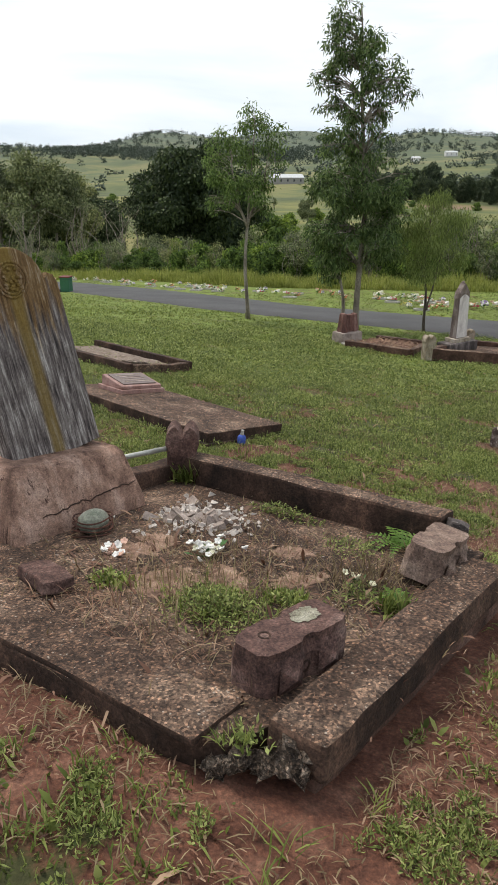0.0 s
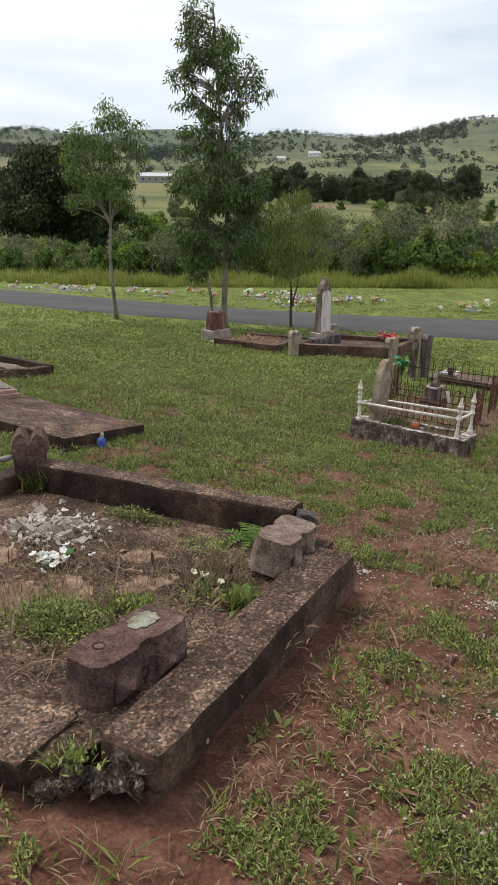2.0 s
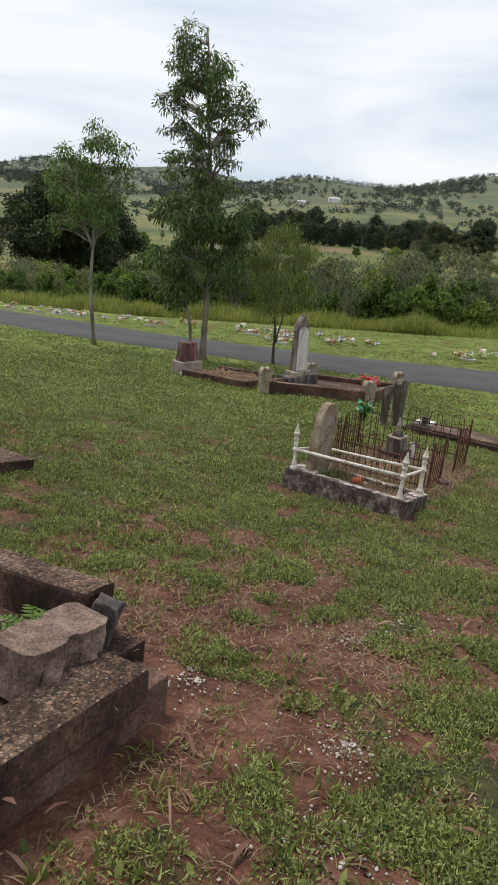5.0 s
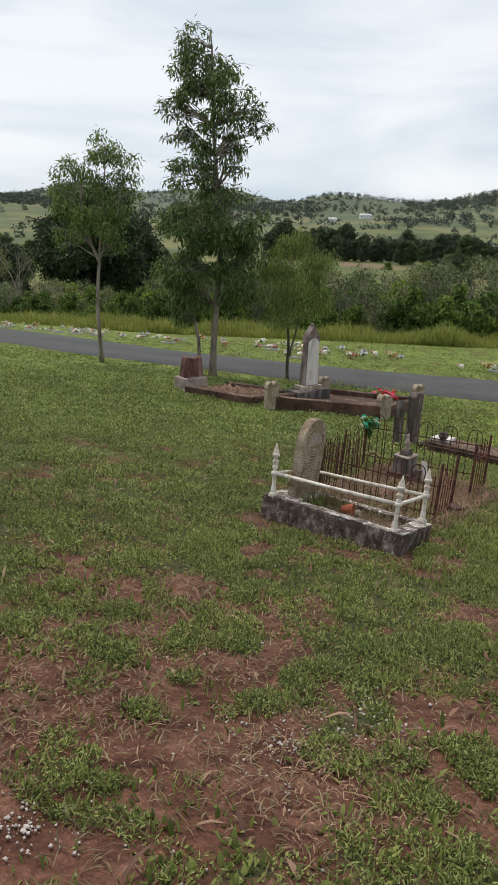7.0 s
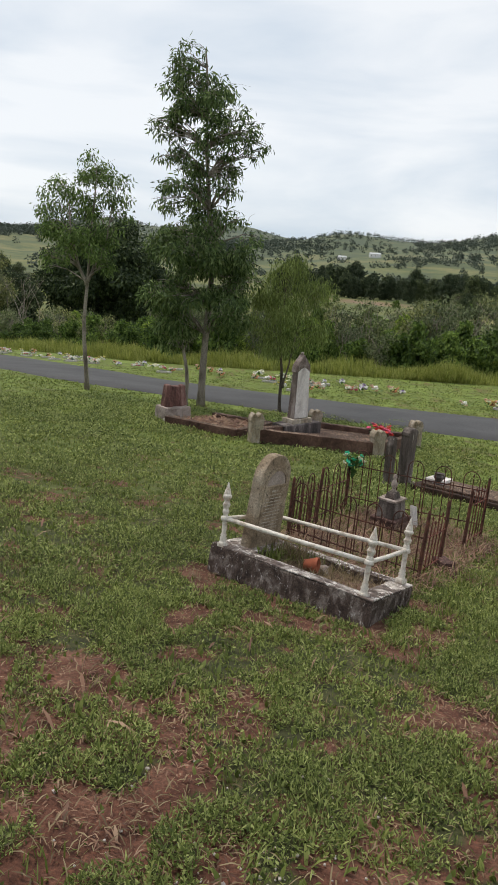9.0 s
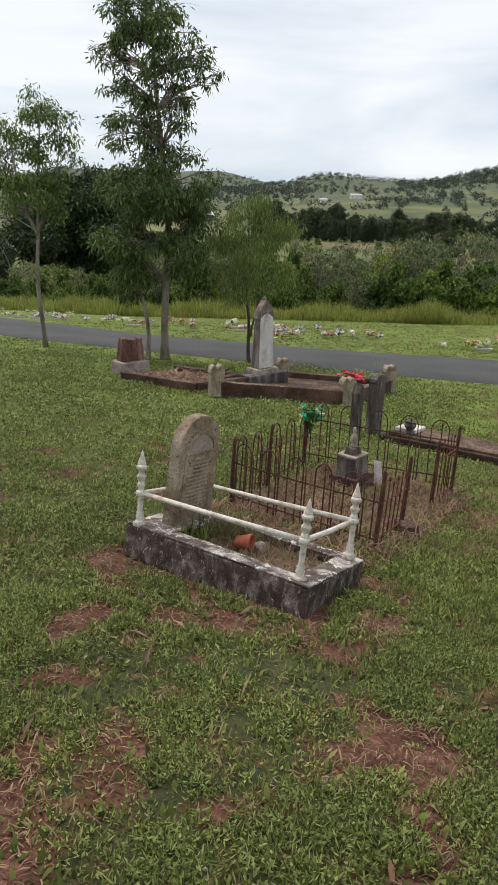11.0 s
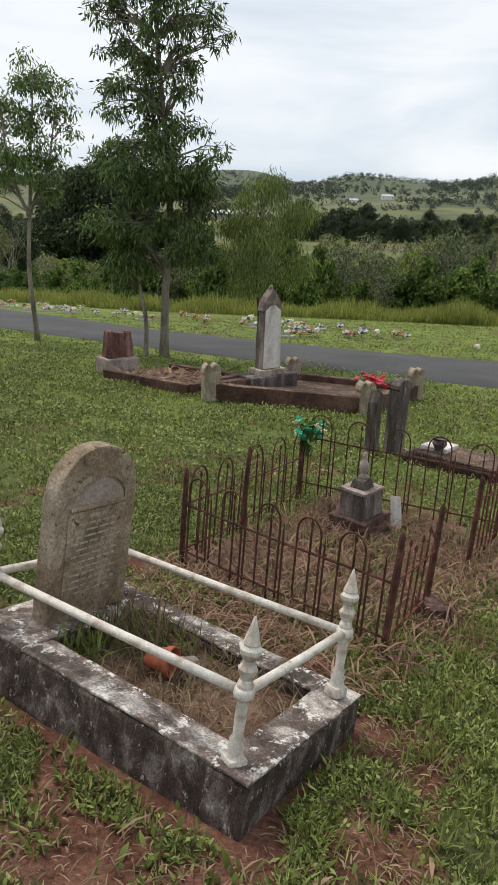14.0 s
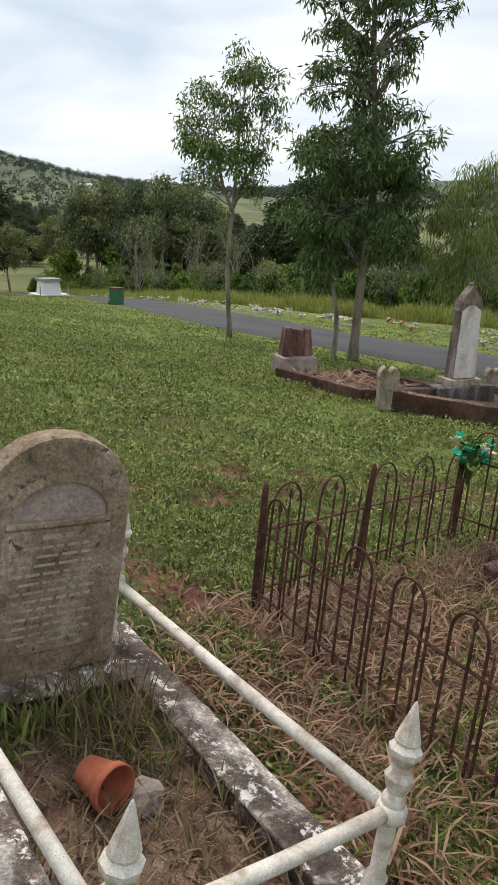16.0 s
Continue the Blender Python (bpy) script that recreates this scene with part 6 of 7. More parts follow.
for k in range(13):
    wd = (0.09, 0.19, 0.24, 0.22, 0.26, 0.20, 0.25, 0.23, 0.17, 0.25, 0.22, 0.25, 0.18)[k]
    x0 = -wd / 2
    while x0 < wd / 2 - 0.015:
        w_ = min(g3.uniform(0.018, 0.062), wd / 2 - x0)
        part("word", block(w_, 0.003, 0.0075 if k else 0.014, (x0 + w_ / 2, -0.0482, 0.445 - 0.027 * k), 0, 0), M["old_words"], sh)
        x0 += w_ + 0.011

pot = thing("flower_pot", WF @ pose(0.37, 0.66, 0.198, 80, 0, 12) @ Matrix.Scale(0.87, 4), "orange terracotta plastic flower pot tipped on its side", "flower pot")
part("pot", lathe(((0.001, -0.06), (0.045, -0.06), (0.062, 0.035), (0.068, 0.037), (0.070, 0.065), (0.064, 0.066), (0.058, 0.035), (0.042, -0.052), (0.001, -0.052)), 24), M["terracotta"], pot, "", True)
bm = bmesh.new()
bmesh.ops.create_icosphere(bm, subdivisions=2, radius=0.05)
rough_up(bm, 0.02, 18)
o = part("stone_lump", bm, M["pale_stone"])
o.matrix_basis = WF @ pose(0.47, 0.60, 0.155)
tagged(o, "rough pale stone lump in the grave bed", "stone")


def bed_sprigs(cu, cv, ru, rv, n_, h, w, lean=0.5):
    u, v = np.clip(rng.normal(cu, ru, n_), 0.15, W - 0.15), np.clip(rng.normal(cv, rv, n_), 0.16, L - 0.30)
    q = np.array([tuple(WF @ Vector((a_, c_, 0.143))) for a_, c_ in zip(u, v)])
    return blades(q, rng.uniform(0.4, 1.2, n_) * h, rng.uniform(0.6, 1.4, n_) * w, np.clip(rng.normal(lean, 0.25, n_), 0.05, 0.97))


stuff_mesh("bed_weeds", [bed_sprigs(0.3, 0.95, 0.10, 0.06, 130, 0.11, 0.013), bed_sprigs(0.55, 0.85, 0.1, 0.12, 170, 0.12, 0.006)], M["grass"], "green weeds growing at the foot of the small headstone", "weeds")
stuff_mesh("bed_dry_grass", [bed_sprigs(0.42, 0.6, 0.2, 0.3, 1300, 0.10, 0.005, 0.85), bed_sprigs(0.5, 0.9, 0.12, 0.08, 260, 0.20, 0.004, 0.5)], M["grass_dry"], "dead straw grass lying in the grave bed", "grass")

# ---- the rusted iron fence round a grave ----
FL, FRt, FB, FBL = (3.62, 9.08), (4.60, 8.14), (6.02, 10.1), (4.58, 10.72)


iron_fence = thing("iron_fence", Matrix.Translation((4.8, 9.4, gz(4.8, 9.4))), "rusted iron grave fence with hooped bars, leaning and partly open", "fence")


def iron_post(x, y, h, lean=(0, 0)):
    b0 = Vector((x, y, gz(x, y) - 0.05))
    t_ = b0 + Vector((lean[0], lean[1], h + 0.05))
    bm = tube([b0, b0.lerp(t_, 0.6), t_ - Vector((0, 0, 0.02)), t_], [0.017, 0.017, 0.015, 0.005], 6)
    bmesh.ops.transform(bm, matrix=iron_fence.matrix_basis.inverted(), verts=bm.verts)
    return part("post", bm, M["rust"], iron_fence)


def hoop_panel(a_, b_, n_, lean, label, hoops=True, h=0.48, lift=0.0, iron="rust"):
    """Thin bars between two rails; every second pair joined by a hoop."""
    a_, b_ = Vector((a_[0], a_[1], gz(*a_) + lift)), Vector((b_[0], b_[1], gz(*b_) + lift))
    c0 = (a_ + b_) / 2
    t = new("panel")
    t.parent = iron_fence
    t.matrix_basis = iron_fence.matrix_basis.inverted() @ Matrix.Translation(c0)
    ln = Vector((lean[0], lean[1], 1))
    for z in (0.09, h - 0.10):
        part("rail", tube([a_ - c0 + ln * z, (a_ + b_) / 2 - c0 + ln * (z - 0.008), b_ - c0 + ln * z], 0.007, 5), M[iron], t)
    k = 0
    while k < n_:
        s_ = (k + 0.5) / n_
        p0 = a_.lerp(b_, s_) - c0
        if hoops and k % 3 == 0 and k + 2 < n_ + 1:
            p1 = a_.lerp(b_, (k + 2.2) / n_) - c0
            pts = [p0 + ln * 0.0, p0 + ln * h]
            for j in range(1, 8):
                q = math.pi * j / 8
                pts.append(p0.lerp(p1, (1 - math.cos(q)) / 2) + ln * (h + math.sin(q) * (p1 - p0).length * 0.55))
            pts += [p1 + ln * h, p1]
            part("hoop", tube(pts, 0.0058, 5), M[iron], t)
        else:
            hh = h + 0.03 * math.sin(k * 2.1)
            part("bar", tube([p0, p0 + ln * hh * 0.9, p0 + ln * (hh + 0.03)], [0.006, 0.006, 0.001], 5), M[iron], t)
            if not hoops or k % 3 == 1:
                part("spear", lathe(((0.002, -0.02), (0.012, 0.0), (0.001, 0.03)), 5), M[iron], t).matrix_basis = Matrix.Translation(p0 + ln * (hh + 0.02))
        k += 1
    return t


LB = "rusted thin iron grave fence with hooped bars, leaning"
F2 = (FL[0] + (FBL[0] - FL[0]) * 0.42, FL[1] + (FBL[1] - FL[1]) * 0.42)
R1 = (FRt[0] + (FB[0] - FRt[0]) * 0.27, FRt[1] + (FB[1] - FRt[1]) * 0.27)
R2 = (FRt[0] + (FB[0] - FRt[0]) * 0.66, FRt[1] + (FB[1] - FRt[1]) * 0.66)
for (x, y), h, ln in ((FL, 0.60, (0.03, 0.02)), (F2, 0.62, (0.05, 0.03)), (FBL, 0.70, (0.0, 0.02)), (FRt, 0.60, (0.07, 0.09)), (R1, 0.62, (0.08, 0.11)), (R2, 0.66, (0.05, 0.06)), (FB, 0.72, (0.04, 0.04))):
    iron_post(x, y, h, ln)
hoop_panel(FL, FRt, 16, (0.04, 0.03), LB)
hoop_panel(FL, F2, 7, (0.06, 0.03), LB)
hoop_panel(F2, FBL, 8, (0.03, 0.03), LB)
hoop_panel(FBL, FB, 15, (0.02, 0.03), LB, True, 0.58, 0.08)
hoop_panel(FRt, R1, 6, (0.12, 0.16), "rusted iron fence section of plain bars, leaning outwards", False, 0.46, 0.0, "rust_red")
hoop_panel(R2, FB, 6, (0.08, 0.09), "rusted iron fence section of plain bars, leaning outwards", False, 0.58, 0.0, "rust_red")
o = part("stone_footing", block(0.17, 0.13, 0.12, (0, 0, -0.02), 0.012, 0.012, 0.05, 3.0), M["brownstone"])
o.matrix_basis = inv_up(plot_frame(5.02, 8.62)) @ pose(0, 0, 0, 0, 0, 50)
tagged(o, "rough brown stone footing at the fence", "stone block")
bunch("flower_bunch", Matrix.Translation((4.62, 10.70, gz(4.62, 10.70) + 0.40)), ["leaf_bush", "petal_teal", "petal_teal", "leaf_light", "petal_cream"], 52, 0.055, 0.30, "green and cream artificial flowers tied to the iron fence", "", True, 0.026)

ms = thing("vase_pedestal", inv_up(plot_frame(4.95, 10.1, (0.72, 0.69))) @ Matrix.Scale(0.98, 4), "small dark stone pedestal with a broken pale vase on top", "monument")
part("base", block(0.38, 0.32, 0.16, (0, 0, -0.02), 0.012, 0.006, 0.06, 1.0), M["brownstone"], ms, "brown stained base block")
part("box", block(0.27, 0.23, 0.20, (-0.01, 0, 0.138), 0.010, 0.006, 0.06, 2.0, (0.88, 0.88)), M["streaked"], ms)
part("rim", block(0.27, 0.23, 0.025, (-0.01, 0, 0.336), 0.006, 0.006, 0.05, 3.0), M["pale_stone"], ms, "pale chipped rim")
part("neck", block(0.15, 0.13, 0.07, (-0.015, 0, 0.358), 0.010, 0.010, 0.04, 4.0, (0.75, 0.75)), M["streaked"], ms)
part("vase", lathe(((0.034, 0.425), (0.040, 0.435), (0.020, 0.455), (0.026, 0.475), (0.040, 0.51), (0.026, 0.55), (0.016, 0.57), (0.022, 0.60), (0.012, 0.63)), 12), M["pale_stone"], ms, "broken pale stone vase", True)
o = part("white_marker", outline_solid([(-0.07, 0), (0.07, 0), (0.06, 0.25), (-0.05, 0.27)], 0.03, 0.004, 0.004), M["marble"])
o.matrix_basis = inv_up(plot_frame(5.28, 10.22, (0.7, 0.7))) @ pose(0, 0, -0.01, -14, 10, 0)
tagged(o, "small leaning white marble marker beside the pedestal", "grave marker")

k_ = 4200
pu_, pv_ = rng.uniform(-0.5, 2.25, k_), rng.uniform(-0.2, 1.4, k_)
qx, qy = 4.6 + pu_ * 0.6 - pv_ * 0.8, 8.14 + pu_ * 0.8 + pv_ * 0.6
stuff_mesh("fence_litter", [blades(np.column_stack([qx, qy, land(qx, qy) + rng.uniform(0.0, 0.05, k_)]), rng.uniform(0.04, 0.16, k_), rng.uniform(0.003, 0.011, k_), np.clip(rng.normal(0.93, 0.06, k_), 0.6, 0.97))], M["litter"], "dead brown leaves and stalks heaped inside the fence", "leaf")
stuff_mesh("fence_weeds", [tufts(4.0, 6.0, 8.2, 10.6, 26, 14, 0.12, 0.006, lambda x, y: soil_at(x, y) > 0.25, 0.04)], M["grass"], "thin green weeds among the dead leaves by the fence", "weeds")

# ---- the tall dark headstone and its ledger ----
dh = thing("dark_headstone", inv_up(plot_frame(6.03, 12.98, (0.75, 0.66))) @ pose(0, 0, -0.06, 0, 2, 0), "tall blackened streaked headstone with a flat ledged top", "headstone", "headstones")
part("stone", outline_solid([(-0.11, 0), (0.12, 0), (0.115, 0.82), (0.135, 0.85), (0.13, 0.90), (0.08, 0.935), (-0.02, 0.945), (-0.10, 0.925), (-0.135, 0.89), (-0.135, 0.85), (-0.11, 0.82)], 0.15, 0.02, 0.012), M["streaked"], dh)
part("base", block(0.46, 0.30, 0.12, (0, 0, -0.04), 0.015, 0.006), M["streaked"], dh)
ds = thing("side_stone", inv_up(plot_frame(5.72, 12.8, (0.75, 0.66))) @ pose(0, 0, 0, 2, -4, 10), "dark weathered stone slab leaning beside the dark headstone", "stone")
part("stone", outline_solid([(-0.07, -0.02), (0.10, -0.02), (0.09, 0.62), (0.05, 0.74), (-0.03, 0.77), (-0.08, 0.64)], 0.11, 0.014, 0.01), M["streaked"], ds)
LF = plot_frame(6.35, 12.55, (0.6, 0.8))
lg = thing("ledger_grave", LF, "low dark concrete grave ledger in dry grass", "grave", "graves")
part("kerb", block(1.05, 2.3, 0.12, (0.35, -0.85, -0.03), 0.015, 0.005, 0.12, 2.0), M["concrete_side"], lg)
part("ledger", block(0.85, 2.05, 0.04, (0.35, -0.85, 0.088), 0.01, 0.004, 0.12, 3.0), M["concrete_dark"], lg)
part("pale_slab", block(0.50, 0.30, 0.05, (0.40, 0.05, 0.128), 0.01, 0.004, 0.1, 4.0), M["marble"], lg, "pale marble slab")
o = part("urn", lathe(((0.06, 0), (0.07, 0.02), (0.04, 0.05), (0.085, 0.12), (0.07, 0.16), (0.085, 0.18), (0.03, 0.17)), 14), M["dark_stone"])
o.matrix_basis = LF @ pose(0.12, -0.02, 0.12)
tagged(o, "small grey stone urn on the grave ledger", "urn")

# ---- the obelisk plot ----
A0, A1, B1, B0 = Vector((3.95, 15.35)), Vector((5.44, 17.38)), Vector((7.55, 17.05)), Vector((6.25, 15.35))
og = thing("obelisk_grave", Matrix.Translation((5.8, 16.3, gz(5.8, 16.3))), "kerbed grave of dark concrete with a brown inner slab", "grave", "graves")


def side(a_, b_, wd, h, mat, seed, parent, z0=-0.06):
    d = b_ - a_
    m_ = Vector(((a_.x + b_.x) / 2, (a_.y + b_.y) / 2))
    za, zb = gz(a_.x, a_.y), gz(b_.x, b_.y)
    bm = block(d.length, wd, h - z0, (0, 0, z0), 0.014, 0.006, 0.15, seed)
    for v_ in bm.verts:
        v_.co.z += (zb - za) * v_.co.x / d.length
    bmesh.ops.transform(bm, matrix=Matrix.Translation((m_.x, m_.y, (za + zb) / 2)) @ Matrix.Rotation(math.atan2(d.y, d.x), 4, "Z"), verts=bm.verts)
    bmesh.ops.transform(bm, matrix=parent.matrix_basis.inverted(), verts=bm.verts)
    return part("kerb", bm, mat, parent)


for k, (a_, b_) in enumerate(((A0, A1), (A1, B1), (B1, B0), (B0, A0))):
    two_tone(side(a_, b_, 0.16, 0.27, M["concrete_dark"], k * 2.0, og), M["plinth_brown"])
bm = bmesh.new()
q = [bm.verts.new((p_.x - 5.8, p_.y - 16.3, gz(p_.x, p_.y) - gz(5.8, 16.3) + 0.16)) for p_ in (A0, B0, B1, A1)]
f_ = bm.faces.new(q)
out = bmesh.ops.extrude_face_region(bm, geom=[f_])
bmesh.ops.translate(bm, verts=[e for e in out["geom"] if isinstance(e, bmesh.types.BMVert)], vec=(0, 0, -0.18))
part("slab", bm, M["concrete_dark"], og)
for p_, h in ((A0, 0.60), (A1, 0.58), (B1, 0.62), (B0, 0.55)):
    d = (A1 - A0).normalized()
    m = Matrix.Translation((p_.x, p_.y, gz(p_.x, p_.y) - 0.04)) @ Matrix.Rotation(math.atan2(d.y, d.x) - math.pi / 2 + 0.9, 4, "Z")
    trefoil_post(m, 0.23, h, M["grey_stone"], "grey stone corner post with rounded trefoil head", "obelisk plot posts")
oc = A0.lerp(A1, 0.55) + Vector((0.12, -0.05))
ob_ = thing("obelisk_headstone", Matrix.Translation((oc.x, oc.y, gz(oc.x, oc.y) + 0.05)) @ Matrix.Rotation(radians(-56), 4, "Z"), "tall white marble headstone with a pointed top, dark-stained edges", "headstone", "headstones")
part("plinth", block(0.42, 0.95, 0.30, (0, 0, 0), 0.02, 0.006, 0.12, 2.0), M["dark_stone"], ob_)
part("step", block(0.32, 0.52, 0.09, (0, 0, 0.298), 0.012, 0.004, 0.12, 3.0), M["grey_stone"], ob_)
bm = bmesh.new()
hw, hd, hh = 0.19, 0.10, 1.15
rows = []
for z, s_ in ((0.385, 1.0), (0.385 + hh * 0.86, 0.80), (0.385 + hh * 0.90, 0.88), (0.385 + hh * 0.93, 0.80)):
    rows.append([bm.verts.new((x * hd * s_, y * hw * s_, z)) for x, y in ((-1, -1), (1, -1), (1, 1), (-1, 1))])
tip = [bm.verts.new((x * 0.07, 0, 0.385 + hh * 1.10)) for x in (-1, 1)]
for a_, b_ in zip(rows, rows[1:]):
    for j in range(4):
        bm.faces.new((a_[j], a_[(j + 1) % 4], b_[(j + 1) % 4], b_[j]))
r3 = rows[-1]
for f_ in ((r3[0], r3[1], tip[1], tip[0]), (r3[2], r3[3], tip[0], tip[1]), (r3[1], r3[2], tip[1]), (r3[3], r3[0], tip[0])):
    bm.faces.new(f_)
bm.faces.new(rows[0][::-1])
bmesh.ops.recalc_face_normals(bm, faces=bm.faces)
bmesh.ops.bevel(bm, geom=list(bm.edges), offset=0.008, segments=1, affect="EDGES")
part("shaft", bm, M["shaft_stone"], ob_, "brown weathered stone shaft")
for sg_ in (-1, 1):
    part("shoulder", block(0.17, 0.06, 0.13, (0, sg_ * 0.155, 1.29), 0.018, 0.008, 0.04, sg_ * 2.0, (0.9, 0.5)), M["shaft_stone"], ob_)
part("face", outline_solid([(-0.18, 0.39), (0.18, 0.39), (0.15, 1.30), (0.07, 1.36), (0, 1.39), (-0.07, 1.36), (-0.15, 1.30)], 0.024, 0.003, 0), M["marble"], ob_, "white marble inscription face").matrix_basis = pose(0.101, 0, 0.01) @ Matrix.Rotation(radians(90), 4, "Z") @ Matrix.Rotation(radians(-1.0), 4, "X")
part("finial", block(0.05, 0.05, 0.05, (0, 0, 0.385 + hh * 1.09), 0.012, 0.004), M["pale_stone"], ob_)
bunch("flower_bunch", Matrix.Translation((6.75, 16.75, gz(6.75, 16.75) + 0.15)), ["petal_pink", "petal_pink", "petal_red"], 34, 0.11, 0.26, "bright pink artificial flowers on the grave slab", "", True, 0.04)

# ---- the broken red stone and its littered plot ----
rs_ = thing("broken_red_headstone", inv_up(plot_frame(2.42, 17.3, (0.6, 0.8))) @ pose(0, 0, 0, 0, 0, -20), "broken red-brown stone stump on a pale block", "headstone", "headstones")
part("block", block(0.62, 0.42, 0.36, (0, 0, -0.05), 0.03, 0.015, 0.1, 2.0), M["pale_stone"], rs_, "rough pale stone block")
part("left_stump", block(0.20, 0.22, 0.46, (-0.16, 0, 0.30), 0.03, 0.012, 0.08, 3.0, (0.55, 0.7)), M["red_stone"], rs_)
part("middle_panel", block(0.22, 0.18, 0.42, (0.02, 0.02, 0.30), 0.02, 0.010, 0.08, 4.0, (0.85, 0.8)), M["red_stone"], rs_)
part("right_stump", block(0.18, 0.22, 0.44, (0.18, 0, 0.30), 0.03, 0.012, 0.08, 5.0, (0.5, 0.7)), M["red_stone"], rs_)
rg = thing("littered_grave", Matrix.Translation((3.2, 17.0, gz(3.2, 17.0))), "low kerbed grave full of dead leaves and broken stone", "grave", "graves")
C0, C1, D1, D0 = Vector((2.3, 16.6)), Vector((3.3, 18.1)), Vector((4.5, 17.45)), Vector((3.65, 15.75))
for k, (a_, b_) in enumerate(((C1, D1), (D1, D0), (D0, C0))):
    two_tone(side(a_, b_, 0.14, 0.16, M["concrete_dark"], 11 + k * 2.0, rg), M["plinth_brown"])
k_ = 900
w1_, w2_ = rng.uniform(0.04, 0.96, k_), rng.uniform(0.05, 0.95, k_)
qx = (C0.x * (1 - w1_) + C1.x * w1_) * (1 - w2_) + (D0.x * (1 - w1_) + D1.x * w1_) * w2_
qy = (C0.y * (1 - w1_) + C1.y * w1_) * (1 - w2_) + (D0.y * (1 - w1_) + D1.y * w1_) * w2_
stuff_mesh("grave_litter", [blades(np.column_stack([qx, qy, land(qx, qy) + rng.uniform(0.0, 0.06, k_)]), rng.uniform(0.1, 0.35, k_), rng.uniform(0.015, 0.05, k_), np.full(k_, 0.96))], M["litter"], "heap of dead palm leaves and bark in the grave", "leaf")
for k, (x, y, s_) in enumerate(((2.55, 16.75, 0.28), (2.9, 16.55, 0.2), (2.35, 16.95, 0.22))):
    o = part("broken_stone", block(s_, s_ * 0.6, 0.06, (0, 0, 0), 0.01, 0.01, 0.07, k * 3.0), M["slab_white"])
    o.matrix_basis = plot_frame(x, y, (0.5 + 0.2 * k, 0.7))
    tagged(o, "broken pale slab fragment lying on the grass", "stone", "slab fragments")

# ---- lawn memorials beyond the road ----
COLS = (["petal_white", "petal_white", "petal_pink"], ["petal_orange", "petal_peach", "petal_white", "petal_cream"], ["petal_white", "petal_cream", "petal_yellow"], ["petal_white", "petal_peach"], ["petal_peach", "petal_white", "petal_cream"], ["petal_white", "petal_cream"], ["petal_white", "petal_lilac", "petal_cream"])
kinds_ = []
for k, cl in enumerate(COLS):
    t = bunch("memorial_flowers", Matrix.Translation((0, 0, -50 - k)), cl, 9, 0.10, 0.25, "artificial flowers in a lawn memorial vase", "lawn memorial flowers", True, 0.05)
    kinds_.append(t)
pm = thing("memorial_plaque", Matrix.Translation((0, 0, -60)), "flat pale memorial plaque set in the lawn", "plaque", "lawn plaques")
part("slab", block(0.55, 0.36, 0.08, (0, 0, 0), 0.01, 0), M["slab_white"], pm)
part("plate", block(0.38, 0.24, 0.012, (0, 0, 0.078), 0.003, 0), M["slab_dark"], pm)
first_f, first_p = set(), []


def memorial(x, y, flower=True, plaque=True, size=1.0):
    m = plot_frame(x, y, (0.8, -0.5), 0.0)
    if plaque:
        if first_p:
            copy_thing(pm, m)
        else:
            first_p.append(1)
            pm.matrix_basis = m
    if flower:
        k = int(rng.integers(len(kinds_)))
        m2 = inv_up(plot_frame(x + rng.normal(0, 0.12), y + 0.3, (1, 0), 0.02)) @ Matrix.Diagonal((size, size, size * rng.uniform(0.7, 1.1), 1))
        if k in first_f:
            o_ = copy_thing(kinds_[k], Matrix.Identity(4))
            o_.matrix_basis = m2
        else:
            first_f.add(k)
            kinds_[k].matrix_basis = m2


MEM = smooth_line(np.array(((-26, 68), (-11.3, 49.2), (-4.5, 40.2), (-0.3, 34.9), (5.4, 30.2), (7.6, 28.8)), float), 60)
for k in range(58):
    c_ = MEM[k]
    for j in range(2):
        memorial(c_[0] + rng.normal(0, 0.35) + j * 0.9, c_[1] + rng.normal(0, 0.35) + j * 1.1, rng.uniform() < 0.62, rng.uniform() < 0.28, rng.uniform(0.6, 1.1))
for (x0, y0, x1, y1, n_) in ((7.4, 27.2, 10.6, 27.6, 8), (12.0, 24.8, 15.4, 26.4, 9), (5.9, 27.3, 7.0, 26.9, 4), (17.5, 26.5, 20, 27, 6)):
    for k in range(n_):
        t_ = k / (n_ - 1)
        memorial(x0 + (x1 - x0) * t_ + rng.normal(0, 0.1), y0 + (y1 - y0) * t_ + rng.normal(0, 0.12), rng.uniform() < 0.95, rng.uniform() < 0.4, rng.uniform(0.75, 1.2))
for ob in kinds_:
    if ob.matrix_basis.translation.z < -40:
        for c_ in list(ob.children):
            bpy.data.objects.remove(c_)
        bpy.data.objects.remove(ob)

# ---- bin, monument and far buildings ----
bn = thing("wheelie_bin", inv_up(plot_frame(-9.75, 38.4)) @ pose(0, 0, 0, 0, 0, 25) @ Matrix.Scale(0.85, 4), "green plastic wheelie bin with a dark red lid beside the road", "bin")
part("body", block(0.55, 0.6, 0.88, (0, 0, 0.03), 0.03, 0, 0.1, 0, (1.0, 1.0)), M["bin_green"], bn)
part("lid", block(0.60, 0.68, 0.07, (0, 0, 0.905), 0.02, 0), M["bin_red"], bn)
for x in (-0.24, 0.24):
    o = part("wheel", lathe(((0.02, -0.03), (0.10, -0.03), (0.10, 0.03), (0.02, 0.03)), 14), M["slab_dark"], bn)
    o.matrix_basis = pose(x, 0.30, 0.10, 0, 90, 0)
mn = thing("white_monument", inv_up(plot_frame(-22.6, 55.5)), "white-painted stepped monument with a low railing", "monument")
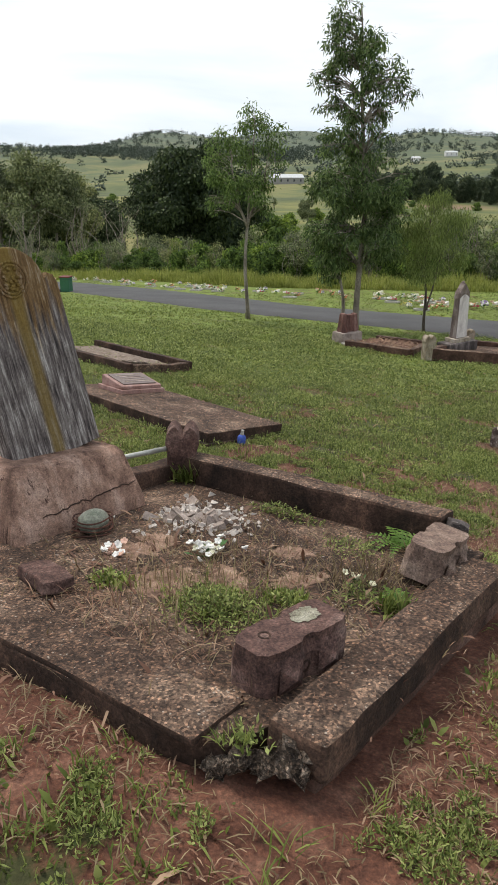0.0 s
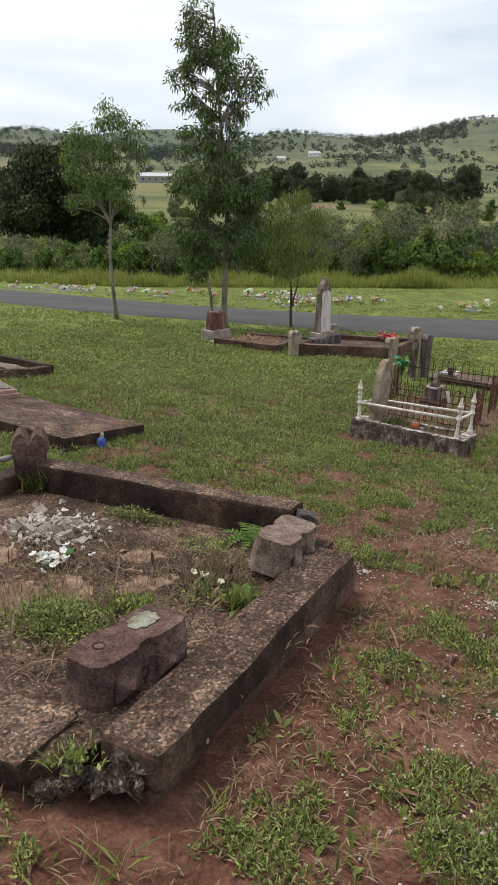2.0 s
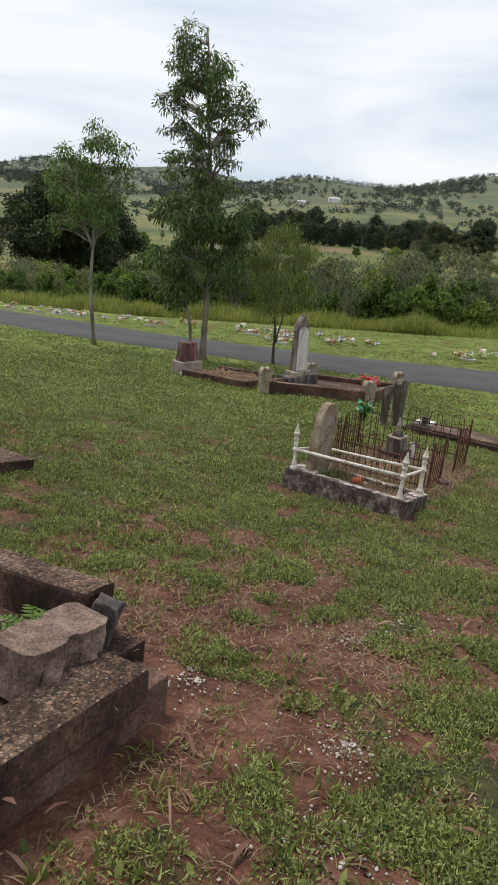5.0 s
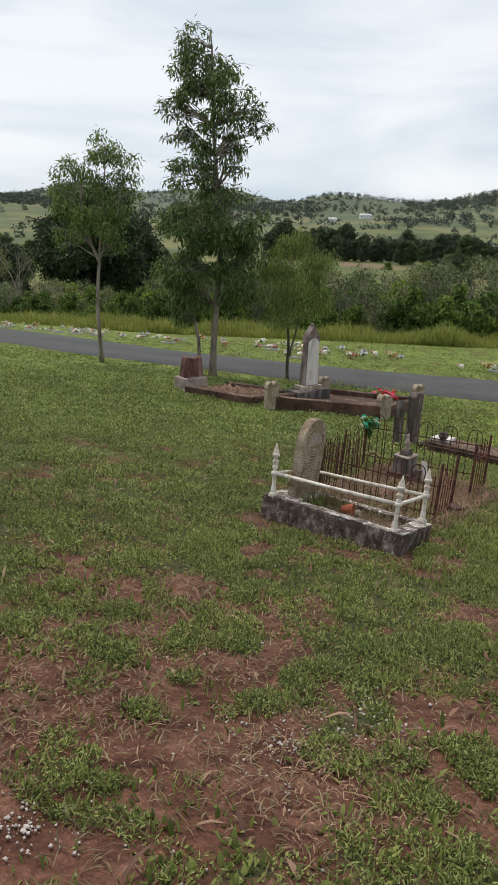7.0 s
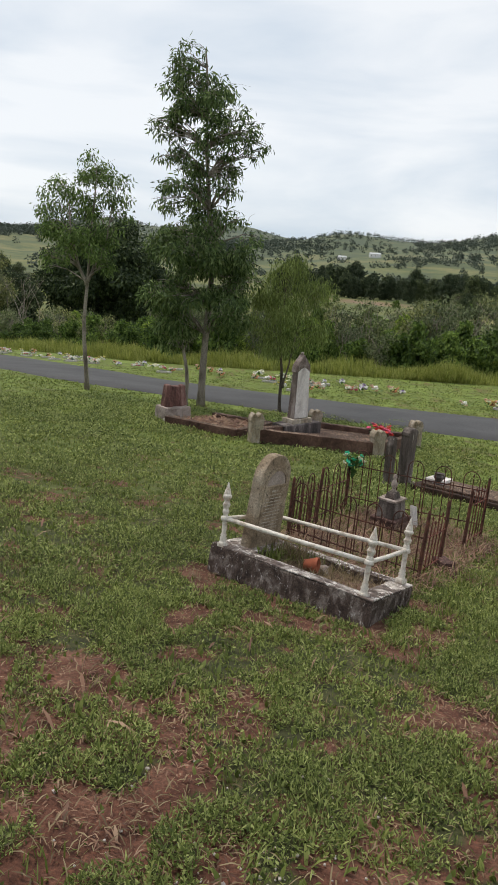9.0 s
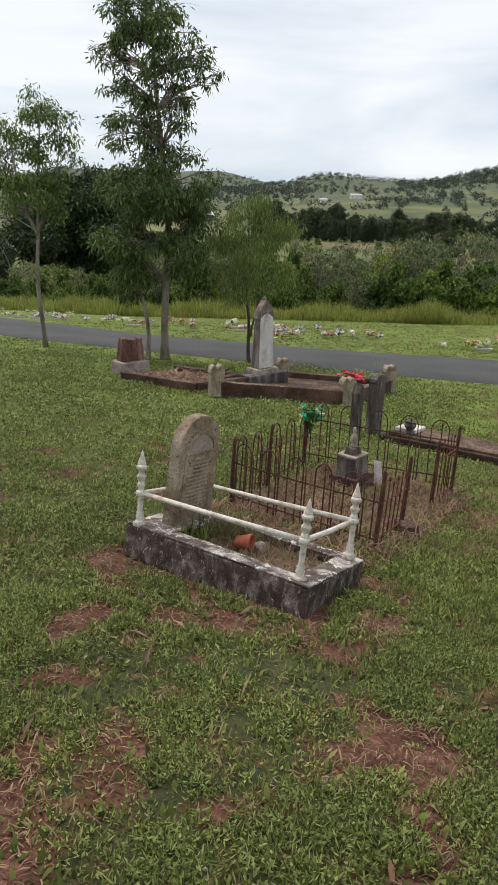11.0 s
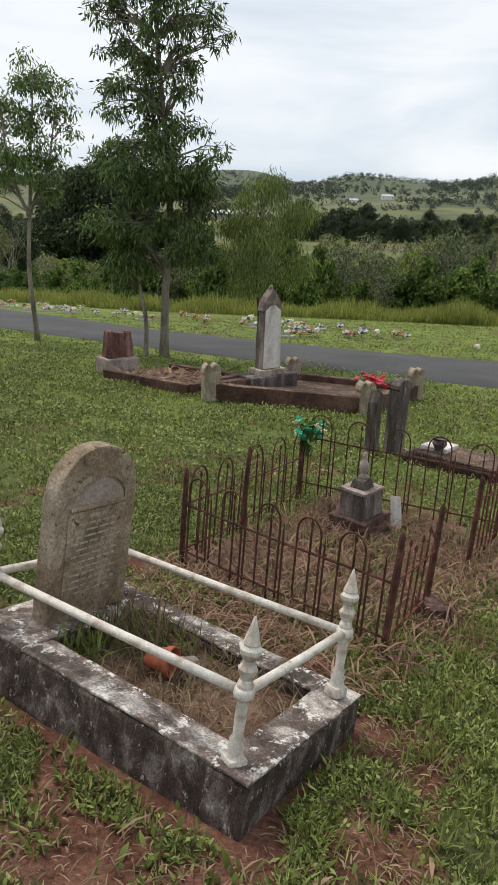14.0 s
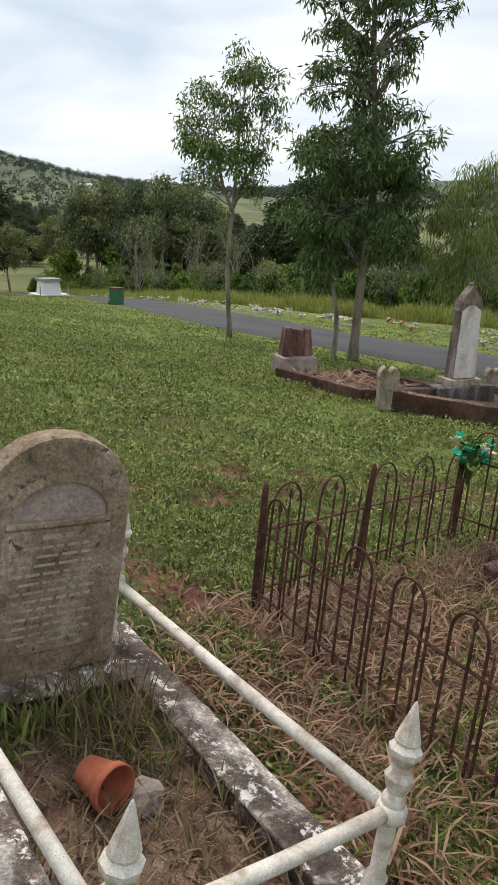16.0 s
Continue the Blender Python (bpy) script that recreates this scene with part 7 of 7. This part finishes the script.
part("base", block(2.4, 2.0, 0.35, (0, 0, -0.1), 0.03, 0), M["tank_white"], mn)
part("body", block(1.5, 1.2, 0.9, (0, 0, 0.248), 0.03, 0, 0.1, 0, (0.85, 0.85)), M["tank_white"], mn)
part("cap", block(1.5, 1.3, 0.22, (0, 0, 1.145), 0.03, 0), M["timber_grey"], mn)
for x in (-1.1, 1.1):
    part("rail_post", tube([(x, -0.95, 0.2), (x, -0.95, 0.9)], 0.04, 6), M["timber_grey"], mn)


def far_building(a, r, w, d, h, wall, label, name="farm_house"):
    x, y = 3 + r * math.sin(radians(a)), 3 + r * math.cos(radians(a))
    t = thing(name, Matrix.Translation((x, y, gz(x, y) - 0.5)) @ Matrix.Rotation(radians(-a + 12), 4, "Z"), label, "building", "far buildings")
    part("wall", block(w, d, h + 0.5, (0, 0, 0), 0.02, 0), M[wall], t)
    bm = bmesh.new()
    ov = 0.6
    vs_ = [bm.verts.new(c) for c in ((-w / 2 - ov, -d / 2 - ov, h + 0.5), (w / 2 + ov, -d / 2 - ov, h + 0.5), (w / 2 + ov, d / 2 + ov, h + 0.5), (-w / 2 - ov, d / 2 + ov, h + 0.5), (-w / 2, 0, h + 0.5 + d * 0.22), (w / 2, 0, h + 0.5 + d * 0.22))]
    for f_ in ((0, 1, 5, 4), (2, 3, 4, 5), (1, 2, 5), (3, 0, 4), (0, 3, 2, 1)):
        bm.faces.new([vs_[k] for k in f_])
    part("roof", bm, M["roof_pale"], t)
    for k in range(max(2, int(w / 6))):
        part("window", block(w * 0.05, 0.1, h * 0.35, (-w * 0.4 + k * w * 0.8 / max(1, int(w / 6) - 1), -d / 2 - 0.03, h * 0.45), 0, 0), M["slab_dark"], t)


far_building(2.6, 780, 34, 16, 6.0, "wall_pale", "long pale farm shed with a metal roof in the valley", "farm_shed")
far_building(14.7, 1350, 20, 12, 6, "tank_white", "white farm house on the hillside")
far_building(12.2, 1250, 14, 10, 5, "tank_white", "white farm house on the hillside")
far_building(-25.5, 1500, 24, 12, 6, "tank_white", "white farm house on the hillside")
far_building(31, 1000, 22, 12, 6, "tank_white", "white farm house on the hillside")
